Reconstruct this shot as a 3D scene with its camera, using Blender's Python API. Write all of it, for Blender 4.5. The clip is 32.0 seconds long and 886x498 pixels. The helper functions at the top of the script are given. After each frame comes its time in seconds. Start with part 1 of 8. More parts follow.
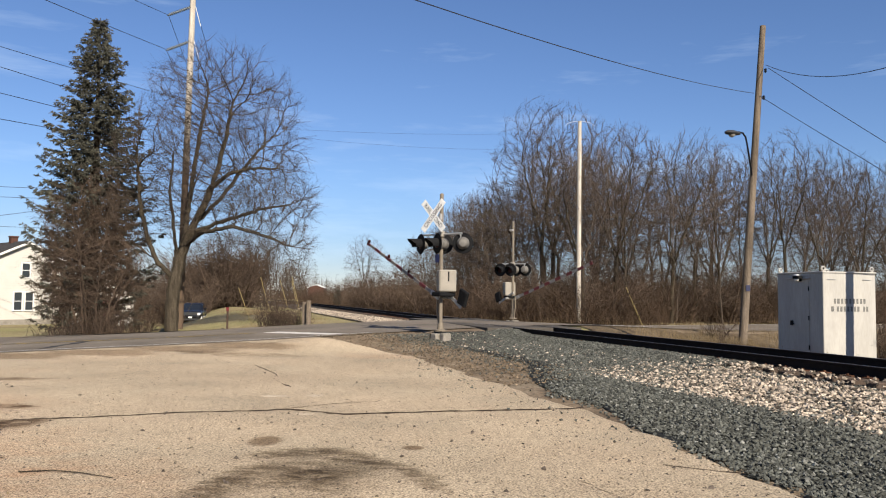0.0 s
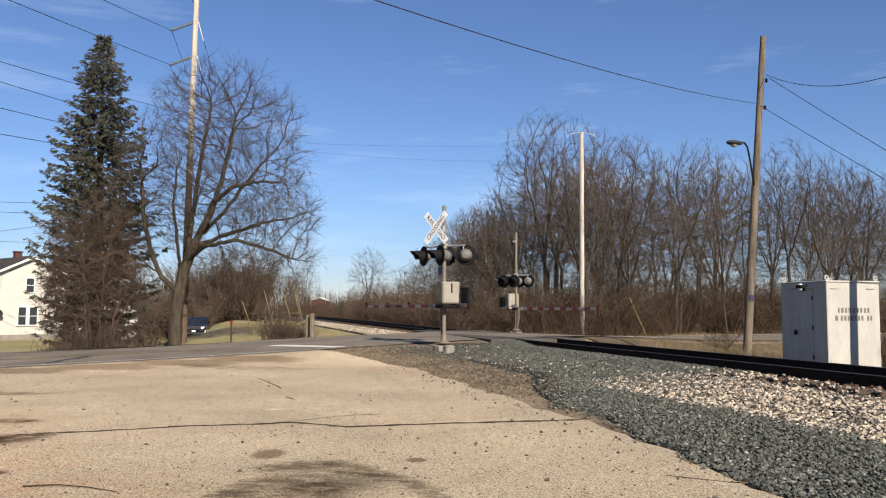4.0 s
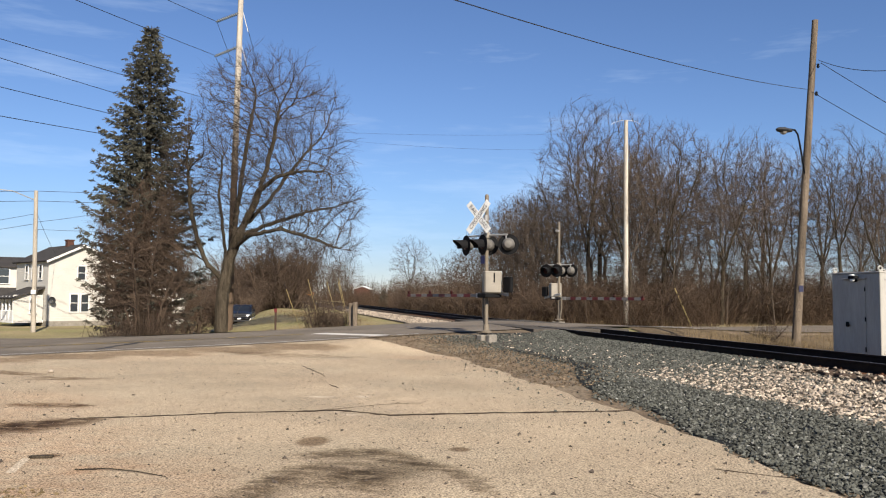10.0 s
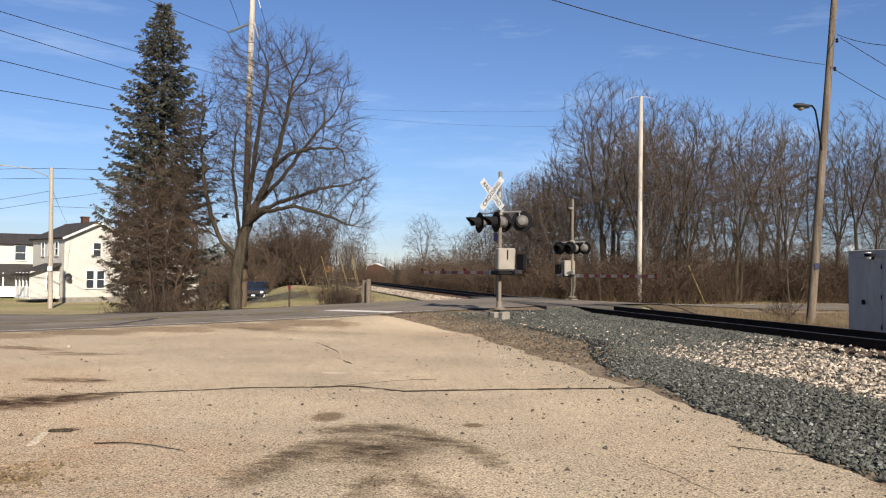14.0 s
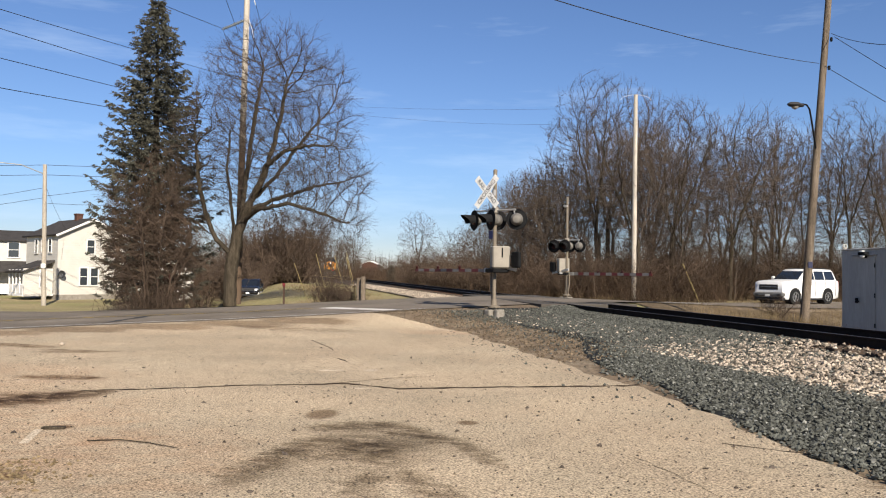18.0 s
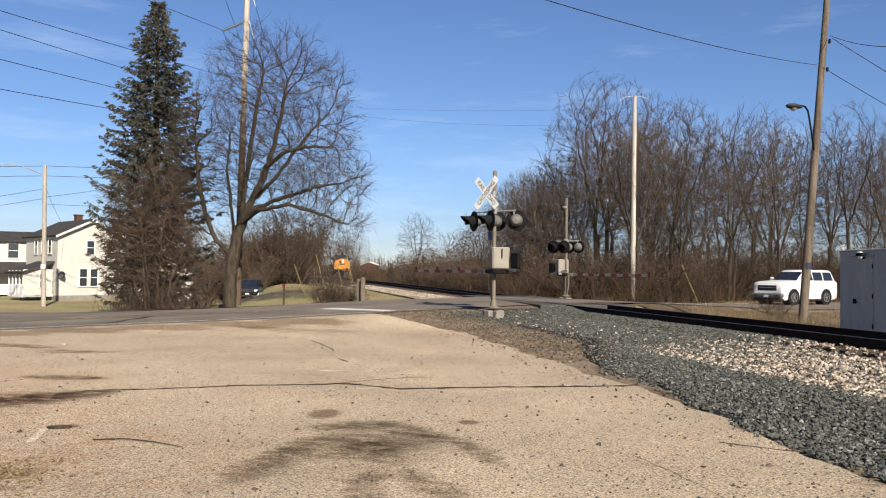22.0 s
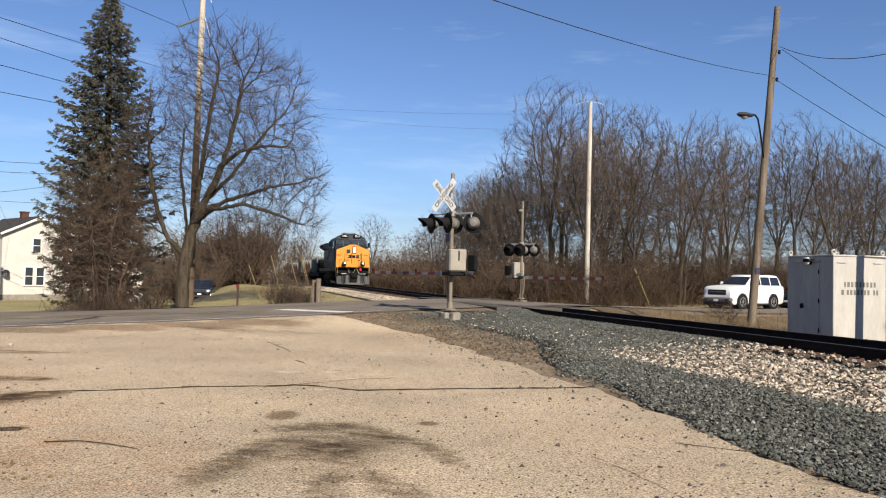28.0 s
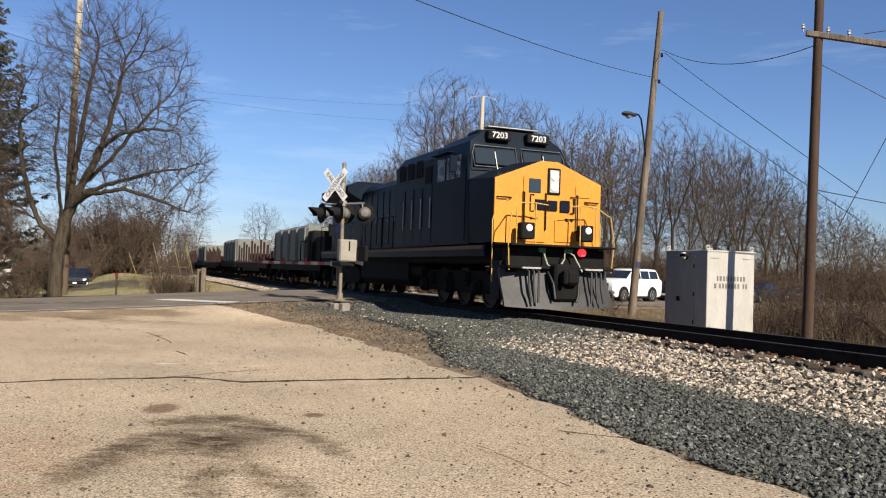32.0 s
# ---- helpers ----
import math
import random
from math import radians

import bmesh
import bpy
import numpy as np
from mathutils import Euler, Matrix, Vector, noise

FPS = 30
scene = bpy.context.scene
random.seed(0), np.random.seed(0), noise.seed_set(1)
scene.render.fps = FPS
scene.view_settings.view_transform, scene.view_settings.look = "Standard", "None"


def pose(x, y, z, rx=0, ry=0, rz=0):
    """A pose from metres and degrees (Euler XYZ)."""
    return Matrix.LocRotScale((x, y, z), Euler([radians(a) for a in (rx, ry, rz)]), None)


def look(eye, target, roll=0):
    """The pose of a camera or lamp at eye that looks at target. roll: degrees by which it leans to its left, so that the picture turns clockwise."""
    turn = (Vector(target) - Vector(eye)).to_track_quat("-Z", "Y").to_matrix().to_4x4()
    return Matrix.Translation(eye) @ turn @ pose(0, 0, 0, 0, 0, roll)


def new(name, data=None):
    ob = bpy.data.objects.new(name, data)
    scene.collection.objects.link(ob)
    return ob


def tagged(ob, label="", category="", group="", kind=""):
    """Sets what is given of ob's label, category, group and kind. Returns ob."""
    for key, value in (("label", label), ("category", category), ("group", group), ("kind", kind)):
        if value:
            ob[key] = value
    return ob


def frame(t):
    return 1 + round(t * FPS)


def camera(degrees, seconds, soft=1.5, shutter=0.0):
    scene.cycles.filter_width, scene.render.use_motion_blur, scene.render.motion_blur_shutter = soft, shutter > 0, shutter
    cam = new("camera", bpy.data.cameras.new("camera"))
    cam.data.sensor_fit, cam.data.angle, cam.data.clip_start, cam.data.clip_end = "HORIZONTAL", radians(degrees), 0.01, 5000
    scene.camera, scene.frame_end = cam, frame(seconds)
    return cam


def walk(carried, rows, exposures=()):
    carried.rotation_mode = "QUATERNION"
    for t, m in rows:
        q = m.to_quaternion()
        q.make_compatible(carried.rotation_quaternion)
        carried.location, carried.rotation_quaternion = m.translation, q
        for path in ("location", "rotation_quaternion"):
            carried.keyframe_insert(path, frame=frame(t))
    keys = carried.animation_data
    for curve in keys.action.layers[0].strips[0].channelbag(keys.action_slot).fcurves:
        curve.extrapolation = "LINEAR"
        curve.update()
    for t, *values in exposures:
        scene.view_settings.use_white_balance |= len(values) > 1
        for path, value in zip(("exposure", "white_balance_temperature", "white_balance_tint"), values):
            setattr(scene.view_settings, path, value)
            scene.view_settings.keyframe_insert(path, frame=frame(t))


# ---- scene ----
# ---------------------------------------------------------------- camera
cam = camera(57.0, 32.0, soft=1.1)
PATH = [
    (0, (0.013, 0.0, 1.602), (0.05, 1.996, 1.721), 0.6),
    (0.5, (0.014, 0.009, 1.603), (0.054, 2.004, 1.727), 0.8),
    (1, (0.016, -0.008, 1.603), (0.058, 1.987, 1.728), 0.7),
    (1.5, (0.021, -0.008, 1.599), (0.055, 1.987, 1.724), 0.5),
    (2, (0.031, -0.013, 1.602), (0.063, 1.982, 1.73), 0.3),
    (2.5, (0.026, -0.018, 1.596), (0.063, 1.977, 1.729), 0.3),
    (4.5, (0.028, -0.033, 1.602), (0.047, 1.962, 1.752), 0.1),
    (5, (0.029, -0.025, 1.605), (0.036, 1.969, 1.755), 0.0),
    (5.5, (0.024, -0.019, 1.61), (0.026, 1.976, 1.759), -0.0),
    (6, (0.025, -0.01, 1.609), (0.023, 1.984, 1.762), -0.0),
    (6.5, (0.025, 0.009, 1.608), (0.019, 2.003, 1.762), 0.1),
    (7, (0.024, 0.007, 1.609), (0.018, 2.001, 1.766), 0.2),
    (7.5, (0.018, -0.003, 1.609), (0.001, 1.991, 1.769), 0.5),
    (8, (0.02, -0.005, 1.607), (-0.015, 1.989, 1.758), 0.6),
    (8.5, (0.017, 0.007, 1.6), (-0.038, 2.002, 1.737), 0.4),
    (9, (0.011, 0.01, 1.603), (-0.057, 2.005, 1.73), 0.3),
    (9.5, (0.014, 0.005, 1.607), (-0.055, 2.0, 1.731), 0.3),
    (10, (0.011, 0.008, 1.604), (-0.063, 2.003, 1.725), 0.5),
    (10.5, (0.012, 0.005, 1.606), (-0.071, 1.999, 1.723), 0.8),
    (11, (0.009, -0.004, 1.604), (-0.078, 1.991, 1.721), 0.9),
    (11.5, (0.004, 0.008, 1.605), (-0.08, 2.003, 1.721), 1.0),
    (12, (0.004, -0.01, 1.604), (-0.077, 1.985, 1.715), 0.8),
    (12.5, (-0.005, 0.006, 1.595), (-0.104, 2.001, 1.692), 0.5),
    (13, (-0.006, 0.026, 1.595), (-0.117, 2.022, 1.675), 0.6),
    (13.5, (-0.004, 0.013, 1.597), (-0.112, 2.009, 1.661), 0.6),
    (14, (-0.003, 0.014, 1.6), (-0.108, 2.01, 1.665), 0.6),
    (14.5, (-0.007, 0.031, 1.596), (-0.101, 2.028, 1.668), 0.9),
    (15, (-0.008, 0.024, 1.593), (-0.093, 2.021, 1.658), 0.9),
    (15.5, (-0.003, 0.024, 1.597), (-0.082, 2.022, 1.651), 0.7),
    (17.5, (-0.004, 0.022, 1.597), (-0.092, 2.019, 1.654), 0.7),
    (18, (-0.005, 0.022, 1.595), (-0.097, 2.019, 1.655), 0.7),
    (18.5, (-0.004, 0.022, 1.594), (-0.097, 2.019, 1.653), 0.7),
    (19, (-0.003, 0.016, 1.595), (-0.092, 2.013, 1.649), 0.6),
    (19.5, (-0.002, 0.029, 1.595), (-0.083, 2.026, 1.639), 0.5),
    (20, (-0.002, 0.021, 1.593), (-0.082, 2.019, 1.637), 0.5),
    (20.5, (-0.008, 0.042, 1.595), (-0.09, 2.04, 1.643), 0.5),
    (21, (-0.026, 0.036, 1.593), (-0.104, 2.033, 1.645), 0.4),
    (21.5, (-0.028, -0.014, 1.598), (-0.102, 1.984, 1.651), 0.6),
    (22, (-0.02, -0.077, 1.597), (-0.11, 1.92, 1.659), 0.7),
    (22.5, (-0.048, -0.113, 1.603), (-0.136, 1.883, 1.672), 0.5),
    (23, (-0.076, -0.12, 1.598), (-0.139, 1.878, 1.661), 0.5),
    (23.5, (-0.081, -0.134, 1.592), (-0.13, 1.865, 1.649), 0.5),
    (24, (-0.085, -0.138, 1.594), (-0.134, 1.861, 1.646), 0.7),
    (24.5, (-0.086, -0.139, 1.598), (-0.128, 1.86, 1.656), 0.8),
    (25, (-0.086, -0.136, 1.598), (-0.117, 1.863, 1.655), 0.9),
    (25.5, (-0.086, -0.141, 1.597), (-0.107, 1.858, 1.654), 1.1),
    (27.5, (-0.089, -0.101, 1.595), (-0.077, 1.898, 1.663), 1.2),
    (28, (-0.089, -0.091, 1.589), (-0.069, 1.908, 1.658), 1.2),
    (28.5, (-0.09, -0.095, 1.589), (-0.056, 1.903, 1.659), 1.3),
    (29, (-0.099, -0.086, 1.59), (-0.049, 1.912, 1.664), 1.3),
    (29.5, (-0.097, -0.089, 1.584), (-0.038, 1.909, 1.663), 1.3),
    (30, (-0.096, -0.081, 1.588), (-0.024, 1.916, 1.671), 1.3),
    (30.5, (-0.094, -0.096, 1.59), (0.011, 1.9, 1.673), 1.2),
    (31, (-0.083, -0.055, 1.579), (0.073, 1.938, 1.653), 1.3),
    (31.5, (-0.078, -0.06, 1.578), (0.138, 1.927, 1.64), 1.9),
    (32, (-0.064, -0.03, 1.573), (0.221, 1.948, 1.628), 1.8),
]
walk(cam, [(t, look(eye, target, roll)) for t, eye, target, roll in PATH])

# ---------------------------------------------------------------- world and sun
SUN_EL, SUN_DIR = 33.0, Vector((0.39, -0.92))
world = bpy.data.worlds.new("sky")
scene.world = world
world.use_nodes = True
wn = world.node_tree
sky = wn.nodes.new("ShaderNodeTexSky")
sky.sky_type, sky.sun_disc = "NISHITA", False
sky.sun_elevation = radians(SUN_EL)
sky.sun_rotation = math.atan2(SUN_DIR.x, SUN_DIR.y)
sky.altitude, sky.air_density, sky.dust_density, sky.ozone_density = 200, 1.0, 0.0, 4.0
tint = wn.nodes.new("ShaderNodeMix")
tint.data_type, tint.blend_type = "RGBA", "MULTIPLY"
tint.inputs[0].default_value, tint.inputs[7].default_value = 1.0, (0.88, 0.95, 1.14, 1)
wn.links.new(sky.outputs[0], tint.inputs[6])
# paler, bluer air low over the horizon, with thin streaks of cirrus
way = wn.nodes.new("ShaderNodeTexCoord")
up_ = wn.nodes.new("ShaderNodeSeparateXYZ")
wn.links.new(way.outputs["Generated"], up_.inputs[0])
low = wn.nodes.new("ShaderNodeMapRange")
low.interpolation_type = "SMOOTHSTEP"
low.inputs["From Min"].default_value, low.inputs["From Max"].default_value = 0.16, 0.0
wn.links.new(up_.outputs["Z"], low.inputs["Value"])
air = wn.nodes.new("ShaderNodeMix")
air.data_type, air.blend_type = "RGBA", "MULTIPLY"
air.inputs[7].default_value = (0.84, 0.80, 0.83, 1)
wn.links.new(low.outputs["Result"], air.inputs[0])
wn.links.new(tint.outputs[2], air.inputs[6])
streak = wn.nodes.new("ShaderNodeTexNoise")
streak.inputs["Scale"].default_value, streak.inputs["Detail"].default_value, streak.inputs["Roughness"].default_value = 2.2, 6, 0.62
flat = wn.nodes.new("ShaderNodeMapping")
flat.inputs["Scale"].default_value, flat.inputs["Location"].default_value = (1.0, 1.0, 7.0), (0.4, 0.0, 0.2)
wn.links.new(way.outputs["Generated"], flat.inputs[0])
wn.links.new(flat.outputs[0], streak.inputs["Vector"])
thin_ = wn.nodes.new("ShaderNodeMapRange")
thin_.inputs["From Min"].default_value, thin_.inputs["From Max"].default_value, thin_.inputs["To Max"].default_value = 0.54, 0.78, 0.34
wn.links.new(streak.outputs["Fac"], thin_.inputs["Value"])
cirrus = wn.nodes.new("ShaderNodeMix")
cirrus.data_type = "RGBA"
cirrus.inputs[7].default_value = (9.0, 10.6, 12.6, 1)
wn.links.new(thin_.outputs["Result"], cirrus.inputs[0])
wn.links.new(air.outputs[2], cirrus.inputs[6])
wn.links.new(cirrus.outputs[2], wn.nodes["Background"].inputs[0])
wn.nodes["Background"].inputs[1].default_value = 0.0535
sun = new("sun", bpy.data.lights.new("sun", "SUN"))
sun.data.energy, sun.data.angle, sun.data.color = 5.0, radians(0.55), (1.0, 0.91, 0.78)
d3 = Vector((SUN_DIR.x, SUN_DIR.y, 0)).normalized() * math.cos(radians(SUN_EL)) + Vector((0, 0, math.sin(radians(SUN_EL))))
sun.matrix_world = look(d3 * 50, (0, 0, 0))
scene.view_settings.exposure = 0.91

# ---------------------------------------------------------------- small tools
class Build:
    """Gathers vertices and faces of one mesh."""

    def __init__(self):
        self.v, self.f = [], []

    def add(self, verts, faces):
        o = len(self.v)
        self.v += [tuple(p) for p in verts]
        self.f += [tuple(i + o for i in q) for q in faces]
        return self

    def box(self, c, s, bev=0.0, m=None):
        hx, hy, hz = s[0] / 2, s[1] / 2, s[2] / 2
        b = min(bev, hx * 0.9, hy * 0.9, hz * 0.9)
        if b <= 0:
            vs = [(x, y, z) for x in (-hx, hx) for y in (-hy, hy) for z in (-hz, hz)]
            fs = [(0, 1, 3, 2), (4, 6, 7, 5), (0, 4, 5, 1), (2, 3, 7, 6), (0, 2, 6, 4), (1, 5, 7, 3)]
        else:
            vs, idx, fs = [], {}, []
            for sx in (-1, 1):
                for sy in (-1, 1):
                    for sz in (-1, 1):
                        for a in range(3):
                            p = [sx * hx, sy * hy, sz * hz]
                            for k in range(3):
                                if k != a:
                                    p[k] -= (sx, sy, sz)[k] * b
                            idx[sx, sy, sz, a] = len(vs)
                            vs.append(tuple(p))
                        fs.append((idx[sx, sy, sz, 0], idx[sx, sy, sz, 1], idx[sx, sy, sz, 2]) if sx * sy * sz > 0 else (idx[sx, sy, sz, 0], idx[sx, sy, sz, 2], idx[sx, sy, sz, 1]))
            for a in range(3):
                u, w = (a + 1) % 3, (a + 2) % 3
                for sa in (-1, 1):
                    q = []
                    for su, sw in ((-1, -1), (1, -1), (1, 1), (-1, 1)):
                        k = [0, 0, 0]
                        k[a], k[u], k[w] = sa, su, sw
                        q.append(idx[k[0], k[1], k[2], a])
                    fs.append(tuple(q if sa > 0 else q[::-1]))
                for su in (-1, 1):
                    for sw in (-1, 1):
                        k0, k1 = [0, 0, 0], [0, 0, 0]
                        k0[a], k0[u], k0[w] = -1, su, sw
                        k1[a], k1[u], k1[w] = 1, su, sw
                        q = [idx[(*k0, u)], idx[(*k1, u)], idx[(*k1, w)], idx[(*k0, w)]]
                        fs.append(tuple(q if su * sw < 0 else q[::-1]))
        if m is None:
            vs = [(p[0] + c[0], p[1] + c[1], p[2] + c[2]) for p in vs]
        else:
            m = Matrix.Translation(c) @ m
            vs = [m @ Vector(p) for p in vs]
        return self.add(vs, fs)

    def tube(self, pts, rad, n=8, caps=True):
        pts = [Vector(p) for p in pts]
        rad = list(rad) if hasattr(rad, "__len__") else [rad] * len(pts)
        vs, fs = [], []
        ref = Vector((0.31, 0.2, 0.93)).normalized()
        for i, p in enumerate(pts):
            t = (pts[min(i + 1, len(pts) - 1)] - pts[max(i - 1, 0)]).normalized()
            if i == 0 and abs(t.dot(ref)) > 0.9:
                ref = Vector((0.95, 0.1, 0.2)).normalized()
            u = (ref - t * ref.dot(t)).normalized()
            w = t.cross(u)
            ref = u
            for k in range(n):
                a = 2 * math.pi * k / n
                vs.append(p + (u * math.cos(a) + w * math.sin(a)) * rad[i])
        for i in range(len(pts) - 1):
            for k in range(n):
                a, b = i * n + k, i * n + (k + 1) % n
                fs.append((a, b, b + n, a + n))
        if caps:
            fs.append(tuple(range(n - 1, -1, -1)))
            fs.append(tuple((len(pts) - 1) * n + k for k in range(n)))
        return self.add(vs, fs)

    def prism(self, poly, axis, a, b):
        """A polygon of two coordinates, drawn out along an axis from a to b."""
        n = len(poly)

        def at(p, h):
            return {"x": (h, p[0], p[1]), "y": (p[0], h, p[1]), "z": (p[0], p[1], h)}[axis]

        vs = [at(p, a) for p in poly] + [at(p, b) for p in poly]
        fs = [tuple(range(n - 1, -1, -1)), tuple(range(n, 2 * n))]
        fs += [(i, (i + 1) % n, n + (i + 1) % n, n + i) for i in range(n)]
        return self.add(vs, fs)

    def loft(self, rings, caps=True):
        n = len(rings[0])
        vs = [p for r in rings for p in r]
        fs = [(i * n + k, i * n + (k + 1) % n, (i + 1) * n + (k + 1) % n, (i + 1) * n + k) for i in range(len(rings) - 1) for k in range(n)]
        if caps:
            fs.append(tuple(range(n - 1, -1, -1)))
            fs.append(tuple((len(rings) - 1) * n + k for k in range(n)))
        return self.add(vs, fs)

    def lathe(self, prof, n, c, axis="z"):
        """Rings of (radius, height) about an axis through c."""
        rings = []
        for r, h in prof:
            ring = []
            for k in range(n):
                a = 2 * math.pi * k / n
                u, w = r * math.cos(a), r * math.sin(a)
                q = {"z": (u, w, h), "x": (h, u, w), "y": (w, h, u)}[axis]
                ring.append((q[0] + c[0], q[1] + c[1], q[2] + c[2]))
            rings.append(ring)
        return self.loft(rings)

    def moved(self, m):
        self.v = [tuple(m @ Vector(p)) for p in self.v]
        return self

    def mesh(self, name, mat, smooth=False):
        me = bpy.data.meshes.new(name)
        me.from_pydata(self.v, [], self.f)
        me.validate()
        if mat:
            me.materials.append(mat)
        if smooth:
            me.polygons.foreach_set("use_smooth", [True] * len(me.polygons))
        if len(self.f) < 6000:
            bm = bmesh.new()
            bm.from_mesh(me)
            bmesh.ops.recalc_face_normals(bm, faces=bm.faces)
            bm.to_mesh(me)
            bm.free()
        if smooth:
            me.set_sharp_from_angle(angle=radians(38))
        me.update()
        return me


def part(name, build, mat, parent=None, label="", smooth=False, kind=""):
    ob = new(name, build.mesh(name, mat, smooth))
    if parent is not None:
        ob.parent = parent
    return tagged(ob, label, kind=kind)


def thing(name, m, label, category, group="", kind=""):
    ob = new(name)
    ob.empty_display_size = 0.2
    ob.matrix_basis = m
    return tagged(ob, label, category, group, kind)


def one(name, build, mat, label, category, m=None, group="", kind="", smooth=False):
    ob = new(name, build.mesh(name, mat, smooth))
    if m is not None:
        ob.matrix_basis = m
    return tagged(ob, label, category, group, kind)


# ---------------------------------------------------------------- materials
def material(name, color, rough=0.8, metal=0.0, scale=3.0, amount=0.25, fine=40.0, fine_amount=0.2, bump=0.2, bump_scale=60.0,
             second=None, second_scale=1.0, second_at=0.55, second_soft=0.1, spread=0.0, island=0.0, coords="Object", spec=0.4, stretch=None):
    """Colour with stains at a large and grain at a small scale, an optional second colour in patches, and fine relief."""
    mat = bpy.data.materials.new(name)
    mat.use_nodes = True
    if rough >= 0.8:
        spec = min(spec, 0.1)
    nt = mat.node_tree
    bs = nt.nodes["Principled BSDF"]
    bs.inputs["Roughness"].default_value, bs.inputs["Metallic"].default_value = rough, metal
    bs.inputs["Specular IOR Level"].default_value = spec
    L = nt.links.new

    def node(kind, **kw):
        n = nt.nodes.new(kind)
        for k, v in kw.items():
            n.inputs[k].default_value = v
        return n

    tc = node("ShaderNodeTexCoord")
    src = tc.outputs[coords]
    if stretch:
        mp = node("ShaderNodeMapping", Scale=stretch)
        L(src, mp.inputs[0])
        src = mp.outputs[0]

    def noise_at(s, detail=4.0, rough_=0.6):
        n = node("ShaderNodeTexNoise", Scale=s, Detail=detail, Roughness=rough_)
        L(src, n.inputs["Vector"])
        return n.outputs["Fac"]

    def mix(fac, a, b, kind="MIX"):
        m = nt.nodes.new("ShaderNodeMix")
        m.data_type, m.blend_type = "RGBA", kind
        if hasattr(fac, "links"):
            L(fac, m.inputs[0])
        else:
            m.inputs[0].default_value = fac
        for k, x in ((6, a), (7, b)):
            if hasattr(x, "links"):
                L(x, m.inputs[k])
            else:
                m.inputs[k].default_value = (*x[:3], 1)
        return m.outputs[2]

    def ramp(fac, lo, hi, at0=0.3, at1=0.7):
        r = nt.nodes.new("ShaderNodeMapRange")
        r.inputs["From Min"].default_value, r.inputs["From Max"].default_value = at0, at1
        r.inputs["To Min"].default_value, r.inputs["To Max"].default_value = lo, hi
        L(fac, r.inputs["Value"])
        return r.outputs["Result"]

    col = color
    if second is not None:
        col = mix(ramp(noise_at(second_scale), 0, 1, second_at - second_soft, second_at + second_soft), color, second)
    big = ramp(noise_at(scale), 1 - amount, 1 + amount)
    small = ramp(noise_at(fine, 3.0), 1 - fine_amount, 1 + fine_amount)
    mul = nt.nodes.new("ShaderNodeMath")
    mul.operation = "MULTIPLY"
    L(big, mul.inputs[0])
    L(small, mul.inputs[1])
    fac = mul.outputs[0]
    if spread or island:
        if spread:
            rnd = node("ShaderNodeObjectInfo").outputs["Random"]
        else:
            rnd = node("ShaderNodeNewGeometry").outputs["Random Per Island"]
        k = spread or island
        m2 = nt.nodes.new("ShaderNodeMath")
        m2.operation = "MULTIPLY"
        L(ramp(rnd, 1 - k, 1 + k, 0, 1), m2.inputs[0])
        L(fac, m2.inputs[1])
        fac = m2.outputs[0]
    hsv = node("ShaderNodeHueSaturation")
    if hasattr(col, "links"):
        L(col, hsv.inputs["Color"])
    else:
        hsv.inputs["Color"].default_value = (*col, 1)
    L(fac, hsv.inputs["Value"])
    L(hsv.outputs[0], bs.inputs["Base Color"])
    if bump:
        bp = node("ShaderNodeBump", Strength=bump, Distance=0.02)
        L(noise_at(bump_scale, 5.0), bp.inputs["Height"])
        L(bp.outputs[0], bs.inputs["Normal"])
    return mat


def glow(name, color, strength):
    mat = bpy.data.materials.new(name)
    mat.use_nodes = True
    bs = mat.node_tree.nodes["Principled BSDF"]
    bs.inputs["Base Color"].default_value = (*color, 1)
    bs.inputs["Emission Color"].default_value = (*color, 1)
    bs.inputs["Emission Strength"].default_value = strength
    return mat


def glassy(name, color, rough=0.05):
    mat = bpy.data.materials.new(name)
    mat.use_nodes = True
    bs = mat.node_tree.nodes["Principled BSDF"]
    bs.inputs["Base Color"].default_value = (*color, 1)
    bs.inputs["Roughness"].default_value = rough
    bs.inputs["IOR"].default_value = 1.5
    bs.inputs["Coat Weight"].default_value = 0.6
    return mat


M_GROUND = material("dead_grass_ground", (0.235, 0.188, 0.102), 0.95, scale=0.12, amount=0.25, fine=9, fine_amount=0.35, bump=0.6, bump_scale=14,
                    second=(0.205, 0.188, 0.082), second_scale=0.09, second_at=0.52, second_soft=0.08)
M_DIRT = material("leaf_littered_dirt", (0.1523, 0.1126, 0.0753), 0.95, scale=0.7, amount=0.3, fine=14, fine_amount=0.5, bump=0.9, bump_scale=18,
                  second=(0.2025, 0.162, 0.1134), second_scale=1.3, second_at=0.56)
M_VERGE = material("weedy_brown_verge", (0.0907, 0.0664, 0.0421), 0.95, scale=0.5, amount=0.35, fine=12, fine_amount=0.5, bump=0.8, bump_scale=16, second=(0.1296, 0.0972, 0.0591), second_scale=0.8, second_at=0.55)
M_ASPHALT = material("worn_grey_asphalt", (0.1539, 0.1296, 0.1037), 0.9, scale=0.35, amount=0.2, fine=45, fine_amount=0.3, bump=0.3, bump_scale=90, second=(0.1174, 0.0988, 0.0794), second_scale=0.5, second_at=0.55, second_soft=0.12)
M_PANEL = material("dark_crossing_panel", (0.0689, 0.0607, 0.0518), 0.9, scale=1.5, amount=0.25, fine=40, bump=0.3)
